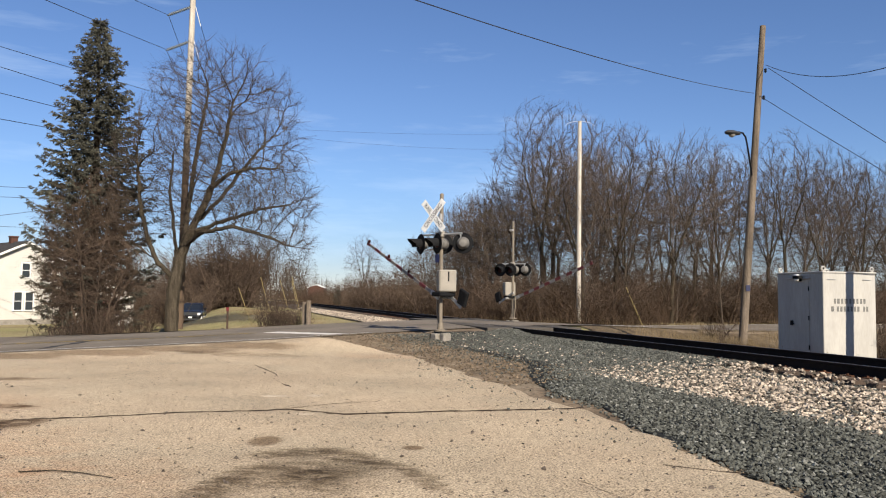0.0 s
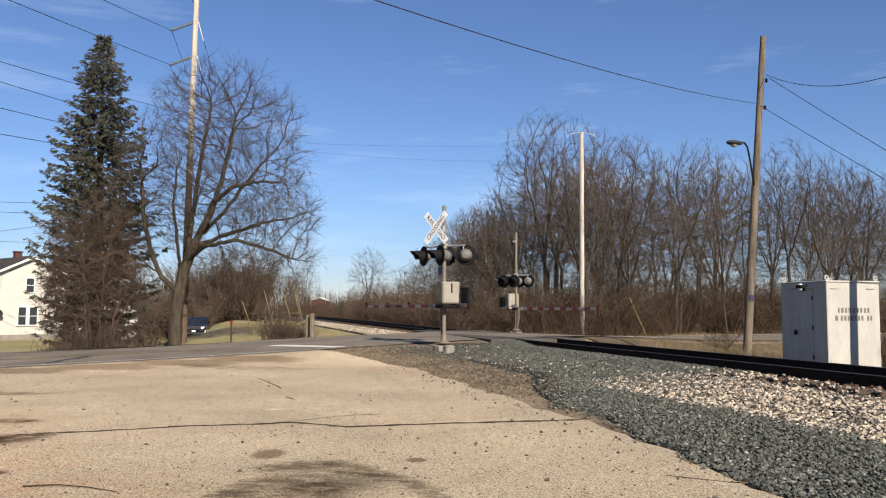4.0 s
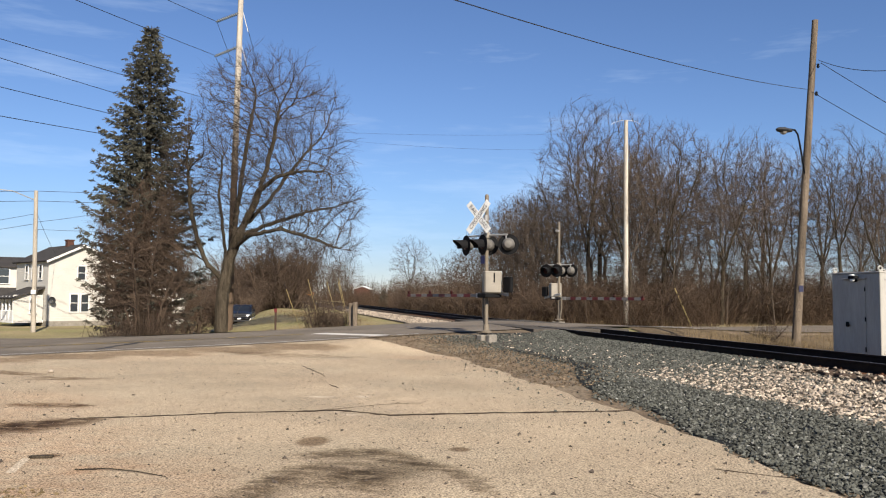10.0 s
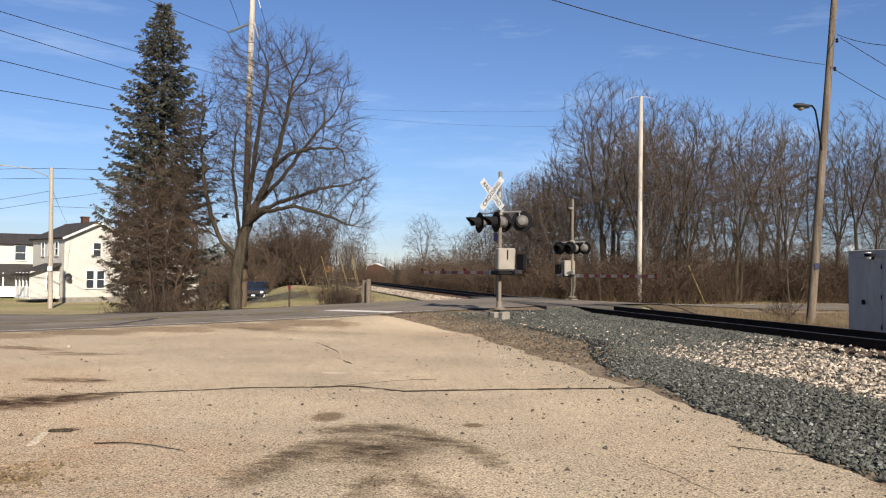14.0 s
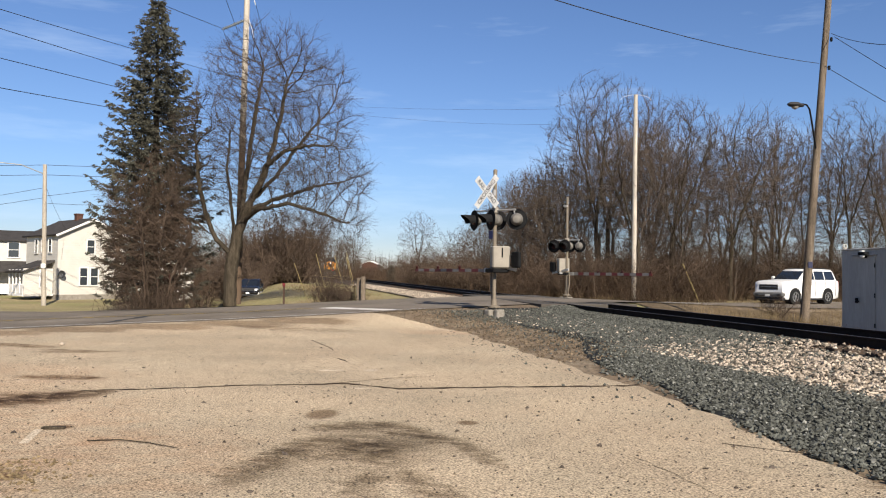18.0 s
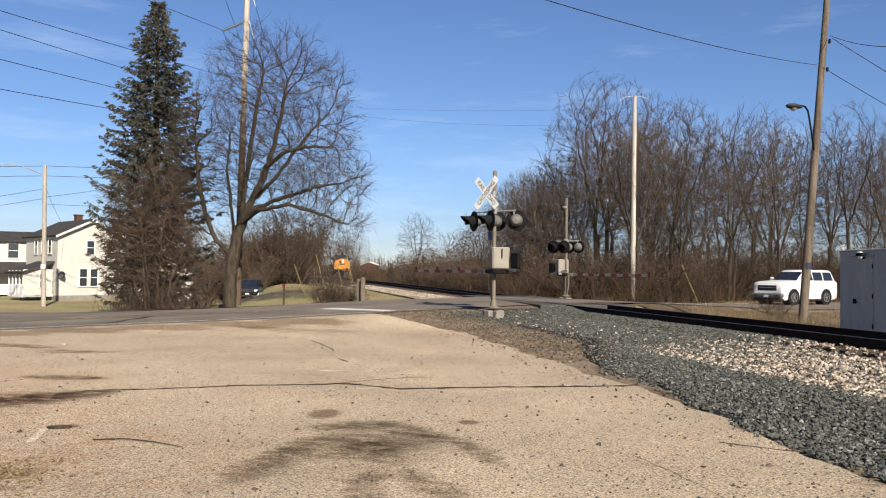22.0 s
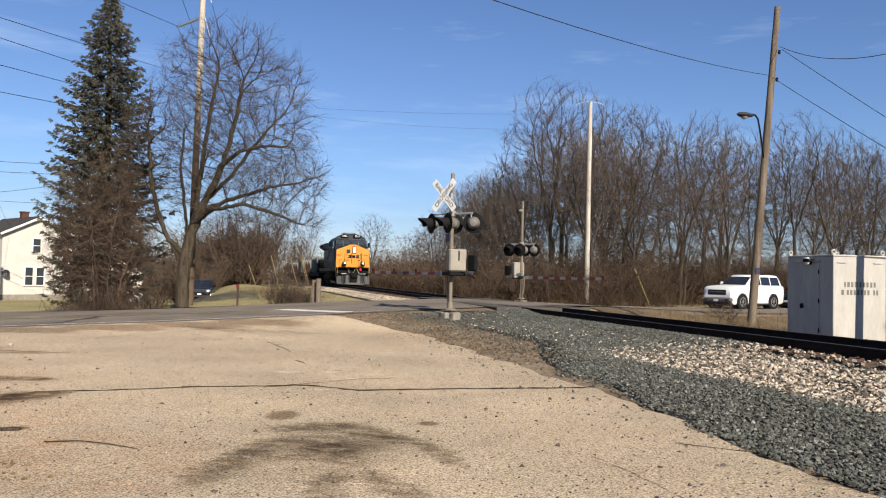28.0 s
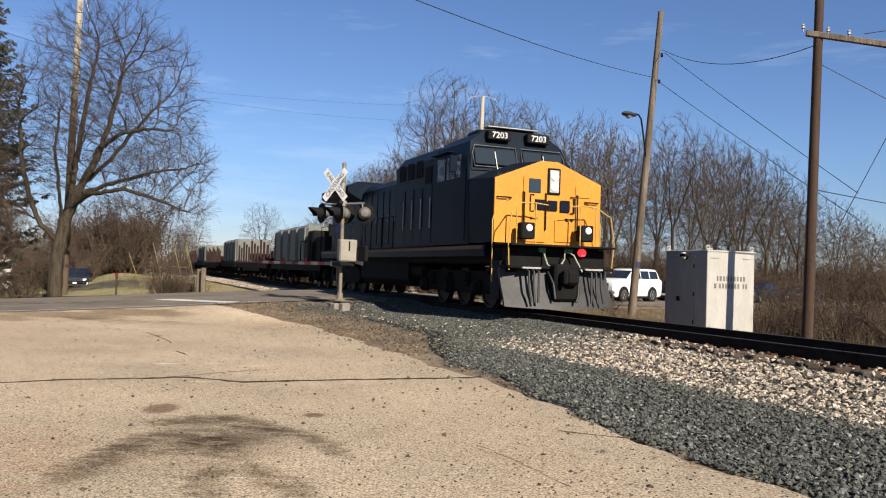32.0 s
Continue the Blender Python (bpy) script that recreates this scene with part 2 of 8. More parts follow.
M_PAINT = material("road_paint_white", (0.5346, 0.5022, 0.4536), 0.7, scale=2.0, amount=0.2, fine=30, fine_amount=0.25, bump=0.15,
                   second=(0.2835, 0.2511, 0.2187), second_scale=4.0, second_at=0.63)
M_SCUFF = material("pale_scuffed_pavement", (0.4455, 0.3645, 0.2673), 0.9, scale=3, amount=0.2, fine=46, fine_amount=0.6, bump=0.5, bump_scale=38)
M_TAR = material("tar_patch", (0.0284, 0.0259, 0.0243), 0.75, bump=0.2)
M_CRACK = material("soil_in_crack", (0.050, 0.034, 0.022), 0.95, scale=4, amount=0.4)
M_STONE_GREY = material("blue_grey_crushed_stone", (0.072, 0.073, 0.063), 0.85, island=0.6, scale=8, amount=0.15, fine=80, bump=0.3)
M_STONE_LIGHT = material("light_grey_stone", (0.1377, 0.1361, 0.1215), 0.85, island=0.7, scale=8, amount=0.15, fine=80, bump=0.3)
M_STONE_PALE = material("pale_limestone_ballast", (0.272, 0.225, 0.176), 0.85, island=0.9, scale=6, amount=0.15, fine=80, bump=0.3)
# beds far darker than their stones: the shade in the gaps is painted in
M_BED_GREY_SHADED = material("gravel_bed_grey_gap_shade", (0.0178, 0.0186, 0.0178), 0.95, scale=2, amount=0.2, fine=30, fine_amount=0.6, bump=1.0, bump_scale=35)
M_BED_PALE_SHADED = material("gravel_bed_pale_gap_shade", (0.0446, 0.0373, 0.0308), 0.95, scale=2, amount=0.2, fine=30, fine_amount=0.6, bump=1.0, bump_scale=35)
M_LEAF = material("dead_brown_leaves", (0.1337, 0.1004, 0.0672), 0.95, island=0.6)
M_PEBBLE = material("dark_pebbles", (0.081, 0.0648, 0.0527), 0.9, island=0.5)
M_RAIL = material("rusty_dark_rail", (0.0211, 0.0154, 0.0122), 0.9, spec=0.1, scale=3, amount=0.3, fine=60, bump=0.2)
M_RAILTOP = material("polished_rail_head", (0.1296, 0.1215, 0.1174), 0.5, metal=1.0, scale=2, amount=0.1)
M_TIE = material("weathered_creosote_tie", (0.0689, 0.0502, 0.0389), 0.92, spread=0.35, scale=2, amount=0.3, fine=50, bump=0.6, bump_scale=40, stretch=(1, 12, 12))
M_PLATE = material("rusted_plate_steel", (0.0891, 0.0421, 0.0243), 0.85, spread=0.3)
M_WOODPOLE = material("weathered_pole_wood", (0.1215, 0.0956, 0.0713), 0.9, scale=1.2, amount=0.4, fine=26, fine_amount=0.6, bump=0.5, bump_scale=30, stretch=(6, 6, 0.5))
M_WOODPALE = material("pale_grey_pole_wood", (0.3807, 0.3402, 0.2876), 0.9, scale=1.2, amount=0.28, fine=26, fine_amount=0.4, bump=0.4, bump_scale=30, stretch=(6, 6, 0.5))
M_WOODMID = material("pale_brown_pole_wood", (0.3078, 0.2714, 0.2228), 0.9, scale=1.2, amount=0.28, fine=26, fine_amount=0.4, bump=0.4, bump_scale=30, stretch=(6, 6, 0.5))
M_WOODDARK = material("creosote_brown_pole", (0.0551, 0.0356, 0.0259), 0.85, scale=1.2, amount=0.25, fine=26, fine_amount=0.35, bump=0.4, bump_scale=30, stretch=(6, 6, 0.5))
M_WIRE = material("black_cable", (0.0162, 0.0162, 0.0178), 0.6, bump=0)
M_STEELGREY = material("galvanised_steel", (0.3645, 0.3564, 0.3402), 0.5, metal=0.6, scale=3, amount=0.15, bump=0.05)
M_ALU = material("painted_aluminium_mast", (0.158, 0.1296, 0.0956), 0.65, metal=0.1, scale=4, amount=0.15, bump=0.05)
M_CASE = material("cream_painted_case", (0.2187, 0.1944, 0.158), 0.6, scale=2.5, amount=0.12, fine=20, fine_amount=0.05, bump=0.05)
M_HOUSEWHITE = material("white_painted_steel", (0.3483, 0.3281, 0.2916), 0.55, scale=1.3, amount=0.10, fine=8, fine_amount=0.07, bump=0.05, stretch=(3, 3, 0.6))
M_INSULATOR = material("dull_blue_grey_insulator", (0.10, 0.115, 0.125), 0.5, scale=6, amount=0.2, bump=0)
M_BLACK = material("matt_black_paint", (0.009, 0.009, 0.0095), 0.8, scale=5, amount=0.3, bump=0.05)
M_WHITE = material("white_enamel", (0.6318, 0.6237, 0.5994), 0.45, scale=5, amount=0.06, bump=0.02)
M_LETTER = material("black_lettering", (0.0097, 0.0097, 0.0097), 0.5, bump=0)
M_RED = material("reflective_red", (0.1134, 0.0113, 0.013), 0.5, scale=5, amount=0.15, bump=0.02)
M_LENS = glassy("smoked_lens", (0.30, 0.28, 0.25), 0.2)
M_CONCRETE = material("pale_concrete", (0.2025, 0.1823, 0.1539), 0.9, scale=3, amount=0.2, fine=30, bump=0.3)
M_YELLOWGUARD = material("yellow_plastic_guard", (0.195, 0.145, 0.048), 0.6, scale=4, amount=0.2, bump=0.05)
M_BARK = material("grey_brown_bark", (0.050, 0.040, 0.028), 0.95, scale=2, amount=0.5, fine=22, fine_amount=0.7, bump=1.0, bump_scale=25, stretch=(4, 4, 0.7))
M_TWIG = material("brown_bare_twigs", (0.074, 0.057, 0.044), 0.95, scale=0.5, amount=0.25, bump=0, spread=0.22)
M_BRUSH = material("brown_brush_stems", (0.062, 0.041, 0.027), 0.95, scale=0.15, amount=0.35, fine=3, fine_amount=0.3, bump=0, island=0.35)
M_DRYGRASS = material("straw_dry_grass", (0.158, 0.1158, 0.0648), 0.95, scale=0.3, amount=0.25, bump=0, island=0.35)
M_NEEDLE = material("grey_green_spruce_needles", (0.066, 0.064, 0.049), 0.9, scale=0.6, amount=0.35, fine=6, fine_amount=0.3, bump=0, island=0.4)
M_VINE = material("rusty_brown_vine_twigs", (0.076, 0.054, 0.039), 0.95, scale=0.5, amount=0.3, bump=0, island=0.35)
M_YELLOWPAINT = material("road_paint_yellow", (0.3402, 0.2349, 0.0567), 0.75, scale=2.0, amount=0.2, second=(0.1377, 0.1134, 0.081), second_scale=3.0, second_at=0.5)


def lot_material():
    """Pale aggregate pavement with a dark oily patch, small stains and a sandy tint."""
    mat = material("old_pale_pavement", (0.392, 0.306, 0.209), 0.93, scale=0.28, amount=0.18, fine=58, fine_amount=0.85, bump=0.8, bump_scale=50,
                   second=(0.345, 0.279, 0.194), second_scale=0.45, second_at=0.52, second_soft=0.14)
    nt = mat.node_tree
    L = nt.links.new
    bs = nt.nodes["Principled BSDF"]
    col = bs.inputs["Base Color"].links[0].from_socket
    tc = nt.nodes.new("ShaderNodeTexCoord")
    wob = nt.nodes.new("ShaderNodeTexNoise")
    wob.inputs["Scale"].default_value, wob.inputs["Detail"].default_value = 1.6, 6
    L(tc.outputs["Object"], wob.inputs["Vector"])
    add = nt.nodes.new("ShaderNodeVectorMath")
    add.operation = "MULTIPLY_ADD"
    add.inputs[1].default_value, add.inputs[2].default_value = (1.1, 1.1, 0), (-0.55, -0.55, 0)
    L(wob.outputs["Color"], add.inputs[0])
    off = nt.nodes.new("ShaderNodeVectorMath")
    L(tc.outputs["Object"], off.inputs[0])
    L(add.outputs[0], off.inputs[1])
    streak = nt.nodes.new("ShaderNodeTexNoise")
    streak.inputs["Scale"].default_value, streak.inputs["Detail"].default_value = 2.2, 7
    sm = nt.nodes.new("ShaderNodeMapping")
    sm.inputs["Rotation"].default_value, sm.inputs["Scale"].default_value = (0, 0, 0.7), (1.1, 1.9, 1)
    L(tc.outputs["Object"], sm.inputs[0])
    L(sm.outputs[0], streak.inputs["Vector"])
    for x, y, rx, ry, deep, ragged, tone in STAINS:
        mp = nt.nodes.new("ShaderNodeVectorMath")
        mp.operation = "SUBTRACT"
        mp.inputs[1].default_value = (x, y, 0)
        L(off.outputs[0] if ragged else tc.outputs["Object"], mp.inputs[0])
        sc = nt.nodes.new("ShaderNodeVectorMath")
        sc.operation = "MULTIPLY"
        sc.inputs[1].default_value = (1 / rx, 1 / ry, 0)
        L(mp.outputs[0], sc.inputs[0])
        ln = nt.nodes.new("ShaderNodeVectorMath")
        ln.operation = "LENGTH"
        L(sc.outputs[0], ln.inputs[0])
        mr = nt.nodes.new("ShaderNodeMapRange")
        mr.interpolation_type = "SMOOTHSTEP"
        mr.inputs["From Min"].default_value, mr.inputs["From Max"].default_value = 1.15, 0.6
        mr.inputs["To Max"].default_value = deep
        L(ln.outputs["Value"], mr.inputs["Value"])
        fac = mr.outputs["Result"]
        if ragged is True:
            sr = nt.nodes.new("ShaderNodeMapRange")
            sr.inputs["From Min"].default_value, sr.inputs["From Max"].default_value = 0.36, 0.62
            sr.inputs["To Min"].default_value = 0.25
            L(streak.outputs["Fac"], sr.inputs["Value"])
            mm = nt.nodes.new("ShaderNodeMath")
            mm.operation = "MULTIPLY"
            L(fac, mm.inputs[0])
            L(sr.outputs["Result"], mm.inputs[1])
            fac = mm.outputs[0]
        mx = nt.nodes.new("ShaderNodeMix")
        mx.data_type, mx.blend_type = "RGBA", "MULTIPLY"
        L(fac, mx.inputs[0])
        L(col, mx.inputs[6])
        mx.inputs[7].default_value = (*tone, 1)
        col = mx.outputs[2]
    blot = nt.nodes.new("ShaderNodeTexNoise")
    blot.inputs["Scale"].default_value, blot.inputs["Detail"].default_value, blot.inputs["Roughness"].default_value = 3.2, 8, 0.65
    L(sm.outputs[0], blot.inputs["Vector"])
    small = nt.nodes.new("ShaderNodeVectorMath")
    small.operation = "MULTIPLY_ADD"
    small.inputs[1].default_value, small.inputs[2].default_value = (0.5, 0.5, 0), (-0.25, -0.25, 0)
    L(blot.outputs["Color"], small.inputs[0])
    near = nt.nodes.new("ShaderNodeVectorMath")
    L(tc.outputs["Object"], near.inputs[0])
    L(small.outputs[0], near.inputs[1])
    for x0, y0, x1, y1, half, deep, tone in SMEARS:
        mp = nt.nodes.new("ShaderNodeMapping")
        mp.vector_type = "TEXTURE"
        mp.inputs["Location"].default_value = ((x0 + x1) / 2, (y0 + y1) / 2, 0)
        mp.inputs["Rotation"].default_value = (0, 0, math.atan2(y1 - y0, x1 - x0))
        mp.inputs["Scale"].default_value = (math.hypot(x1 - x0, y1 - y0) / 2 + half * 0.6, half, 10)
        L(near.outputs[0], mp.inputs["Vector"])
        ln = nt.nodes.new("ShaderNodeVectorMath")
        ln.operation = "LENGTH"
        L(mp.outputs[0], ln.inputs[0])
        mr = nt.nodes.new("ShaderNodeMapRange")
        mr.interpolation_type = "SMOOTHSTEP"
        mr.inputs["From Min"].default_value, mr.inputs["From Max"].default_value, mr.inputs["To Max"].default_value = 1.2, 0.45, deep
        L(ln.outputs["Value"], mr.inputs["Value"])
        sr = nt.nodes.new("ShaderNodeMapRange")
        sr.inputs["From Min"].default_value, sr.inputs["From Max"].default_value, sr.inputs["To Min"].default_value = 0.36, 0.56, 0.28
        L(blot.outputs["Fac"], sr.inputs["Value"])
        mm = nt.nodes.new("ShaderNodeMath")
        mm.operation = "MULTIPLY"
        L(mr.outputs["Result"], mm.inputs[0])
        L(sr.outputs["Result"], mm.inputs[1])
        mx = nt.nodes.new("ShaderNodeMix")
        mx.data_type, mx.blend_type = "RGBA", "MULTIPLY"
        L(mm.outputs[0], mx.inputs[0])
        L(col, mx.inputs[6])
        mx.inputs[7].default_value = (*tone, 1)
        col = mx.outputs[2]
    L(col, bs.inputs["Base Color"])
    return mat


# smears of old oil and of wet soil: from, to, half width, depth, tone
OIL, EARTH, RUST = (0.27, 0.235, 0.19), (0.30, 0.225, 0.165), (0.90, 0.74, 0.66)
SMEARS = [
    (-1.5, 6.5, -0.5, 7.7, 0.75, 0.3, OIL), (-1.4, 8.2, -0.6, 7.4, 0.6, 0.28, OIL),
    (-1.85, 6.0, -1.70, 7.2, 0.26, 0.8, OIL), (-1.72, 7.1, -1.40, 7.8, 0.28, 0.85, OIL), (-1.6, 8.3, -0.95, 8.6, 0.28, 0.85, OIL),
    (-1.0, 8.5, -0.5, 8.0, 0.30, 0.9, OIL), (-0.55, 8.05, -0.1, 7.6, 0.18, 0.85, OIL), (-0.15, 7.7, 0.22, 6.7, 0.13, 0.75, OIL),
    (-1.45, 6.95, -0.6, 7.6, 0.30, 0.75, OIL), (-1.0, 6.2, -0.5, 6.5, 0.24, 0.7, OIL), (-0.55, 6.45, -0.12, 5.6, 0.2, 0.8, OIL), (-1.2, 7.9, -0.7, 6.7, 0.26, 0.75, OIL),
    (-0.9, 6.2, -0.75, 5.5, 0.16, 0.6, OIL), (-1.3, 8.0, -0.6, 7.7, 0.35, 0.3, OIL),
    (-4.75, 10.55, -5.6, 9.9, 0.22, 0.62, EARTH), (-5.0, 10.2, -6.6, 9.1, 0.62, 0.62, EARTH), (-5.7, 9.6, -7.4, 8.6, 0.7, 0.62, EARTH),
    (-5.2, 9.95, -6.3, 8.9, 0.55, 0.62, EARTH), (-5.35, 10.3, -5.25, 9.2, 0.42, 0.62, EARTH), (-4.9, 10.5, -4.85, 9.9, 0.24, 0.62, EARTH), (-4.9, 10.3, -6.1, 9.4, 0.4, 0.62, EARTH),
    (-6.7, 11.75, -5.6, 11.65, 0.3, 0.85, EARTH), (-5.85, 11.72, -5.5, 11.7, 0.1, 1.0, EARTH), (-8.3, 15.25, -7.2, 15.4, 0.25, 0.75, EARTH), (-10.4, 16.8, -8.6, 16.1, 0.35, 0.85, EARTH),
    (-3.9, 6.0, -3.5, 6.3, 0.16, 0.8, EARTH), (-3.7, 5.6, -3.4, 5.75, 0.12, 0.7, EARTH), (3.0, 6.5, 3.9, 6.0, 0.2, 0.6, EARTH),
]

# stains on the lot: place, half-axes, depth, ragged or not
STAINS = [
    (-4.6, 7.6, 1.5, 2.6, 0.55, True, RUST), (-2.9, 6.6, 1.2, 1.6, 0.5, True, RUST), (-7.2, 11.0, 2.2, 2.6, 0.5, True, RUST),
    (-0.12, 8.75, 0.13, 0.14, 0.8, False, EARTH), (-1.75, 9.1, 0.20, 0.34, 0.75, False, EARTH),
    (-3.6, 6.15, 0.3, 0.25, 1.0, True, EARTH), (-7.8, 15.6, 0.9, 0.3, 0.7, True, EARTH), (-4.2, 8.05, 0.16, 0.12, 0.8, False, EARTH),
    (-3.9, 6.2, 0.3, 0.3, 0.5, True, EARTH), (-4.9, 21.8, 2.2, 0.5, 0.5, True, EARTH), (-1.0, 22.0, 1.6, 0.8, 0.5, True, RUST),
]
for s in range(-26, -4, 2):         # soil washed along the edge of the road
    STAINS.append((-2.54 + 0.839 * s + 0.545 * 4.6, 30.57 + 0.545 * s - 0.839 * 4.6, 1.6, 0.8, 0.62, 2, EARTH))
M_LOT = lot_material()
M_FADED = material("faded_dark_lettering", (0.1215, 0.1158, 0.1053), 0.7, scale=9, amount=0.3, bump=0)
M_SIDING = material("white_clapboard_paint", (0.47, 0.445, 0.40), 0.6, scale=0.8, amount=0.08, fine=12, fine_amount=0.06, bump=0.05)
_nt = M_SIDING.node_tree
_w = _nt.nodes.new("ShaderNodeTexWave")
_w.wave_type, _w.bands_direction, _w.wave_profile = "BANDS", "Z", "SAW"
_w.inputs["Scale"].default_value, _w.inputs["Distortion"].default_value = 1.6, 0.0
_tc = _nt.nodes.new("ShaderNodeTexCoord")
_nt.links.new(_tc.outputs["Object"], _w.inputs["Vector"])
_b = _nt.nodes.new("ShaderNodeBump")
_b.inputs["Strength"].default_value, _b.inputs["Distance"].default_value = 0.5, 0.03
_nt.links.new(_w.outputs["Fac"], _b.inputs["Height"])
_nt.links.new(_b.outputs[0], _nt.nodes["Principled BSDF"].inputs["Normal"])
M_TRIM = material("white_trim_paint", (0.6318, 0.6156, 0.5832), 0.55, scale=2, amount=0.07, bump=0.03)
M_ROOF = material("dark_shingles", (0.0446, 0.0405, 0.0381), 0.9, scale=1.5, amount=0.2, fine=14, fine_amount=0.35, bump=0.5, bump_scale=16)
M_BRICK = material("red_brick", (0.077, 0.0389, 0.0292), 0.9, scale=3, amount=0.2, fine=18, fine_amount=0.3, bump=0.4)
M_PANE = glassy("dark_window_glass", (0.03, 0.035, 0.04), 0.06)
M_HOUSING = material("grey_lamp_housing", (0.1215, 0.1118, 0.0988), 0.65, metal=0.2, scale=4, amount=0.15, bump=0.05)
M_REDLENS = material("dark_red_lens", (0.0243, 0.0049, 0.0049), 0.35, scale=8, amount=0.1, bump=0, spec=0.2)
M_DARKLAMP = material("dark_lamp_housing", (0.0227, 0.0227, 0.0243), 0.6, scale=4, amount=0.15, bump=0.05)
M_BLUE = material("dark_blue_plate", (0.0097, 0.013, 0.0486), 0.5, bump=0)
# gate paints: dirt, and the shade on the arm's near face, darkened into the colour
M_GATERED = material("weathered_shaded_gate_red", (0.090, 0.012, 0.013), 0.5, scale=5, amount=0.15, bump=0.02)
M_STRIPEWHITE = material("dirty_shaded_white_stripe", (0.160, 0.150, 0.138), 0.6, scale=5, amount=0.15, bump=0.02)

# ---------------------------------------------------------------- the plan
TX, TY = 0.9694, 0.2453          # across the track, away from the camera
TRACK, RAIL_TOP = 10.63, 0.60    # distance of the track's centre line, height of its rails
UX, UY = 0.839, 0.545            # along the road
CX, CY = -2.54, 30.57            # a point on the road's centre line


def smooth(x, a, b):
    t = np.clip((np.asarray(x, float) - a) / (b - a), 0, 1)
    return t * t * (3 - 2 * t)


def along(p, q):
    """Plan coordinates from the distance across (p) and along (q) the track."""
    return TX * p - TY * q, TY * p + TX * q


def bend(q):
    """How far the track swings outwards where it runs into the distance."""
    q = np.asarray(q, float)
    return 0.0105 * ((q - 46) + np.sqrt((q - 46) ** 2 + 60)) * smooth(q, 10, 60) + 0.26 * smooth(q, 20, 48)


def on_road(s, v):
    return CX + UX * s - UY * v, CY + UY * s + UX * v


def road_height(s):
    s = np.asarray(s, float)
    left = np.interp(s, (-120, -60, -30, -20, -14, -12, -10, -8, -6, -4, -2, 0, 2, 4, 5.9), (-0.6, -0.42, -0.2, -0.07, 0.03, 0.08, 0.125, 0.168, 0.225, 0.295, 0.38, 0.45, 0.512, 0.565, 0.59))
    return np.where(s < 5.9, left, 0.16 - 0.14 * smooth(s, 29, 42) + 0.43 * np.exp(-((s - 5.9) / 8.5) ** 2))


def height(x, y):
    """Height of the ground."""
    x, y = np.asarray(x, float), np.asarray(y, float)
    p = TX * x + TY * y
    s = (x - CX) * UX + (y - CY) * UY
    v = -(x - CX) * UY + (y - CY) * UX
    d = np.abs(p - TRACK)
    base = -0.95 * smooth(v, 5, 34) * smooth(-p, 0.5, 6) + 0.45 * np.exp(-((p - 1.5) / 3.0) ** 2) * smooth(v, 5, 16) - 0.75 * np.exp(-((p + 3.5) / 2.6) ** 2) * smooth(v, 20, 36) + 0.05 * smooth(p, 12, 16) - 0.25 * smooth(p, 13, 17) * smooth(-v, -8, 5)
    base = base - 0.3 * smooth(p, 30, 80) - 0.28 * smooth(v, 4.5, 9) * (1 - smooth(v, 12, 24)) * smooth(-p, -3, 0.5)
    top = 0.335 - 0.215 * smooth(d, 1.3, 3.6)
    w = 1 - smooth(d, 3.6, 5.9)
    h = np.maximum(base, base * (1 - w) + top * w)
    w = 1 - smooth(np.abs(v), 3.7, 7.0)
    return h * (1 - w) + road_height(s) * w


def sheet(name, xs, ys, lift, mat, label, category, keep=None, wobble=0.0):
    """A grid laid on the ground."""
    gx, gy = np.meshgrid(xs, ys)
    gz = height(gx, gy) + lift
    if wobble:
        gz = gz + wobble * np.array([[noise.noise(Vector((x * 0.9, y * 0.9, 0))) for x, y in zip(a, b)] for a, b in zip(gx, gy)])
    n, m = gx.shape
    b = Build()
    b.v = list(zip(gx.ravel().tolist(), gy.ravel().tolist(), gz.ravel().tolist()))
    for i in range(n - 1):
        for j in range(m - 1):
            if keep is None or keep((gx[i, j] + gx[i + 1, j + 1]) / 2, (gy[i, j] + gy[i + 1, j + 1]) / 2):
                k = i * m + j
                b.f.append((k, k + 1, k + m + 1, k + m))
    return one(name, b, mat, label, category, kind="structure", smooth=True)


def spaced(marks):
    """Rows of coordinates: (start, step) pairs, the last one the end."""
    out = []
    for (a, step), (b, _) in zip(marks, marks[1:]):
        out += list(np.arange(a, b - step * 0.4, step))
    return np.array(out + [marks[-1][0]])


def strip(name, fn, us, vs, mat, label, category, lift, kind="structure"):
    """A grid over (u, v) that fn maps to the plan, laid on the ground."""
    gu, gv = np.meshgrid(us, vs)
    x, y = fn(gu, gv)
    z = height(x, y) + lift
    m = len(us)
    b = Build()
    b.v = list(zip(x.ravel().tolist(), y.ravel().tolist(), z.ravel().tolist()))
    b.f = [(i * m + j, i * m + j + 1, (i + 1) * m + j + 1, (i + 1) * m + j) for i in range(len(vs) - 1) for j in range(m - 1)]
    return one(name, b, mat, label, category, kind=kind, smooth=True)


def lot_edge(q):
    """Where the paved lot ends, as a distance across the track, along it."""
    return 4.68 + 0.34 * float(smooth(q, 7.4, 8.6)) + 0.07 * math.sin(q * 1.9) + 0.05 * math.sin(q * 5.3 + 1) - 2.1 * float(smooth(q, 22.0, 26.5))


sheet("ground", spaced([(-1500, 150), (-300, 30), (-90, 3), (-44, 0.8), (44, 3), (120, 30), (300, 150), (1500, 0)]),
      spaced([(-400, 60), (-40, 5), (-5, 0.8), (75, 3), (150, 20), (400, 150), (2800, 0)]), -0.045, M_GROUND,
      "dead winter grass and bare soil", "ground", wobble=0.025)

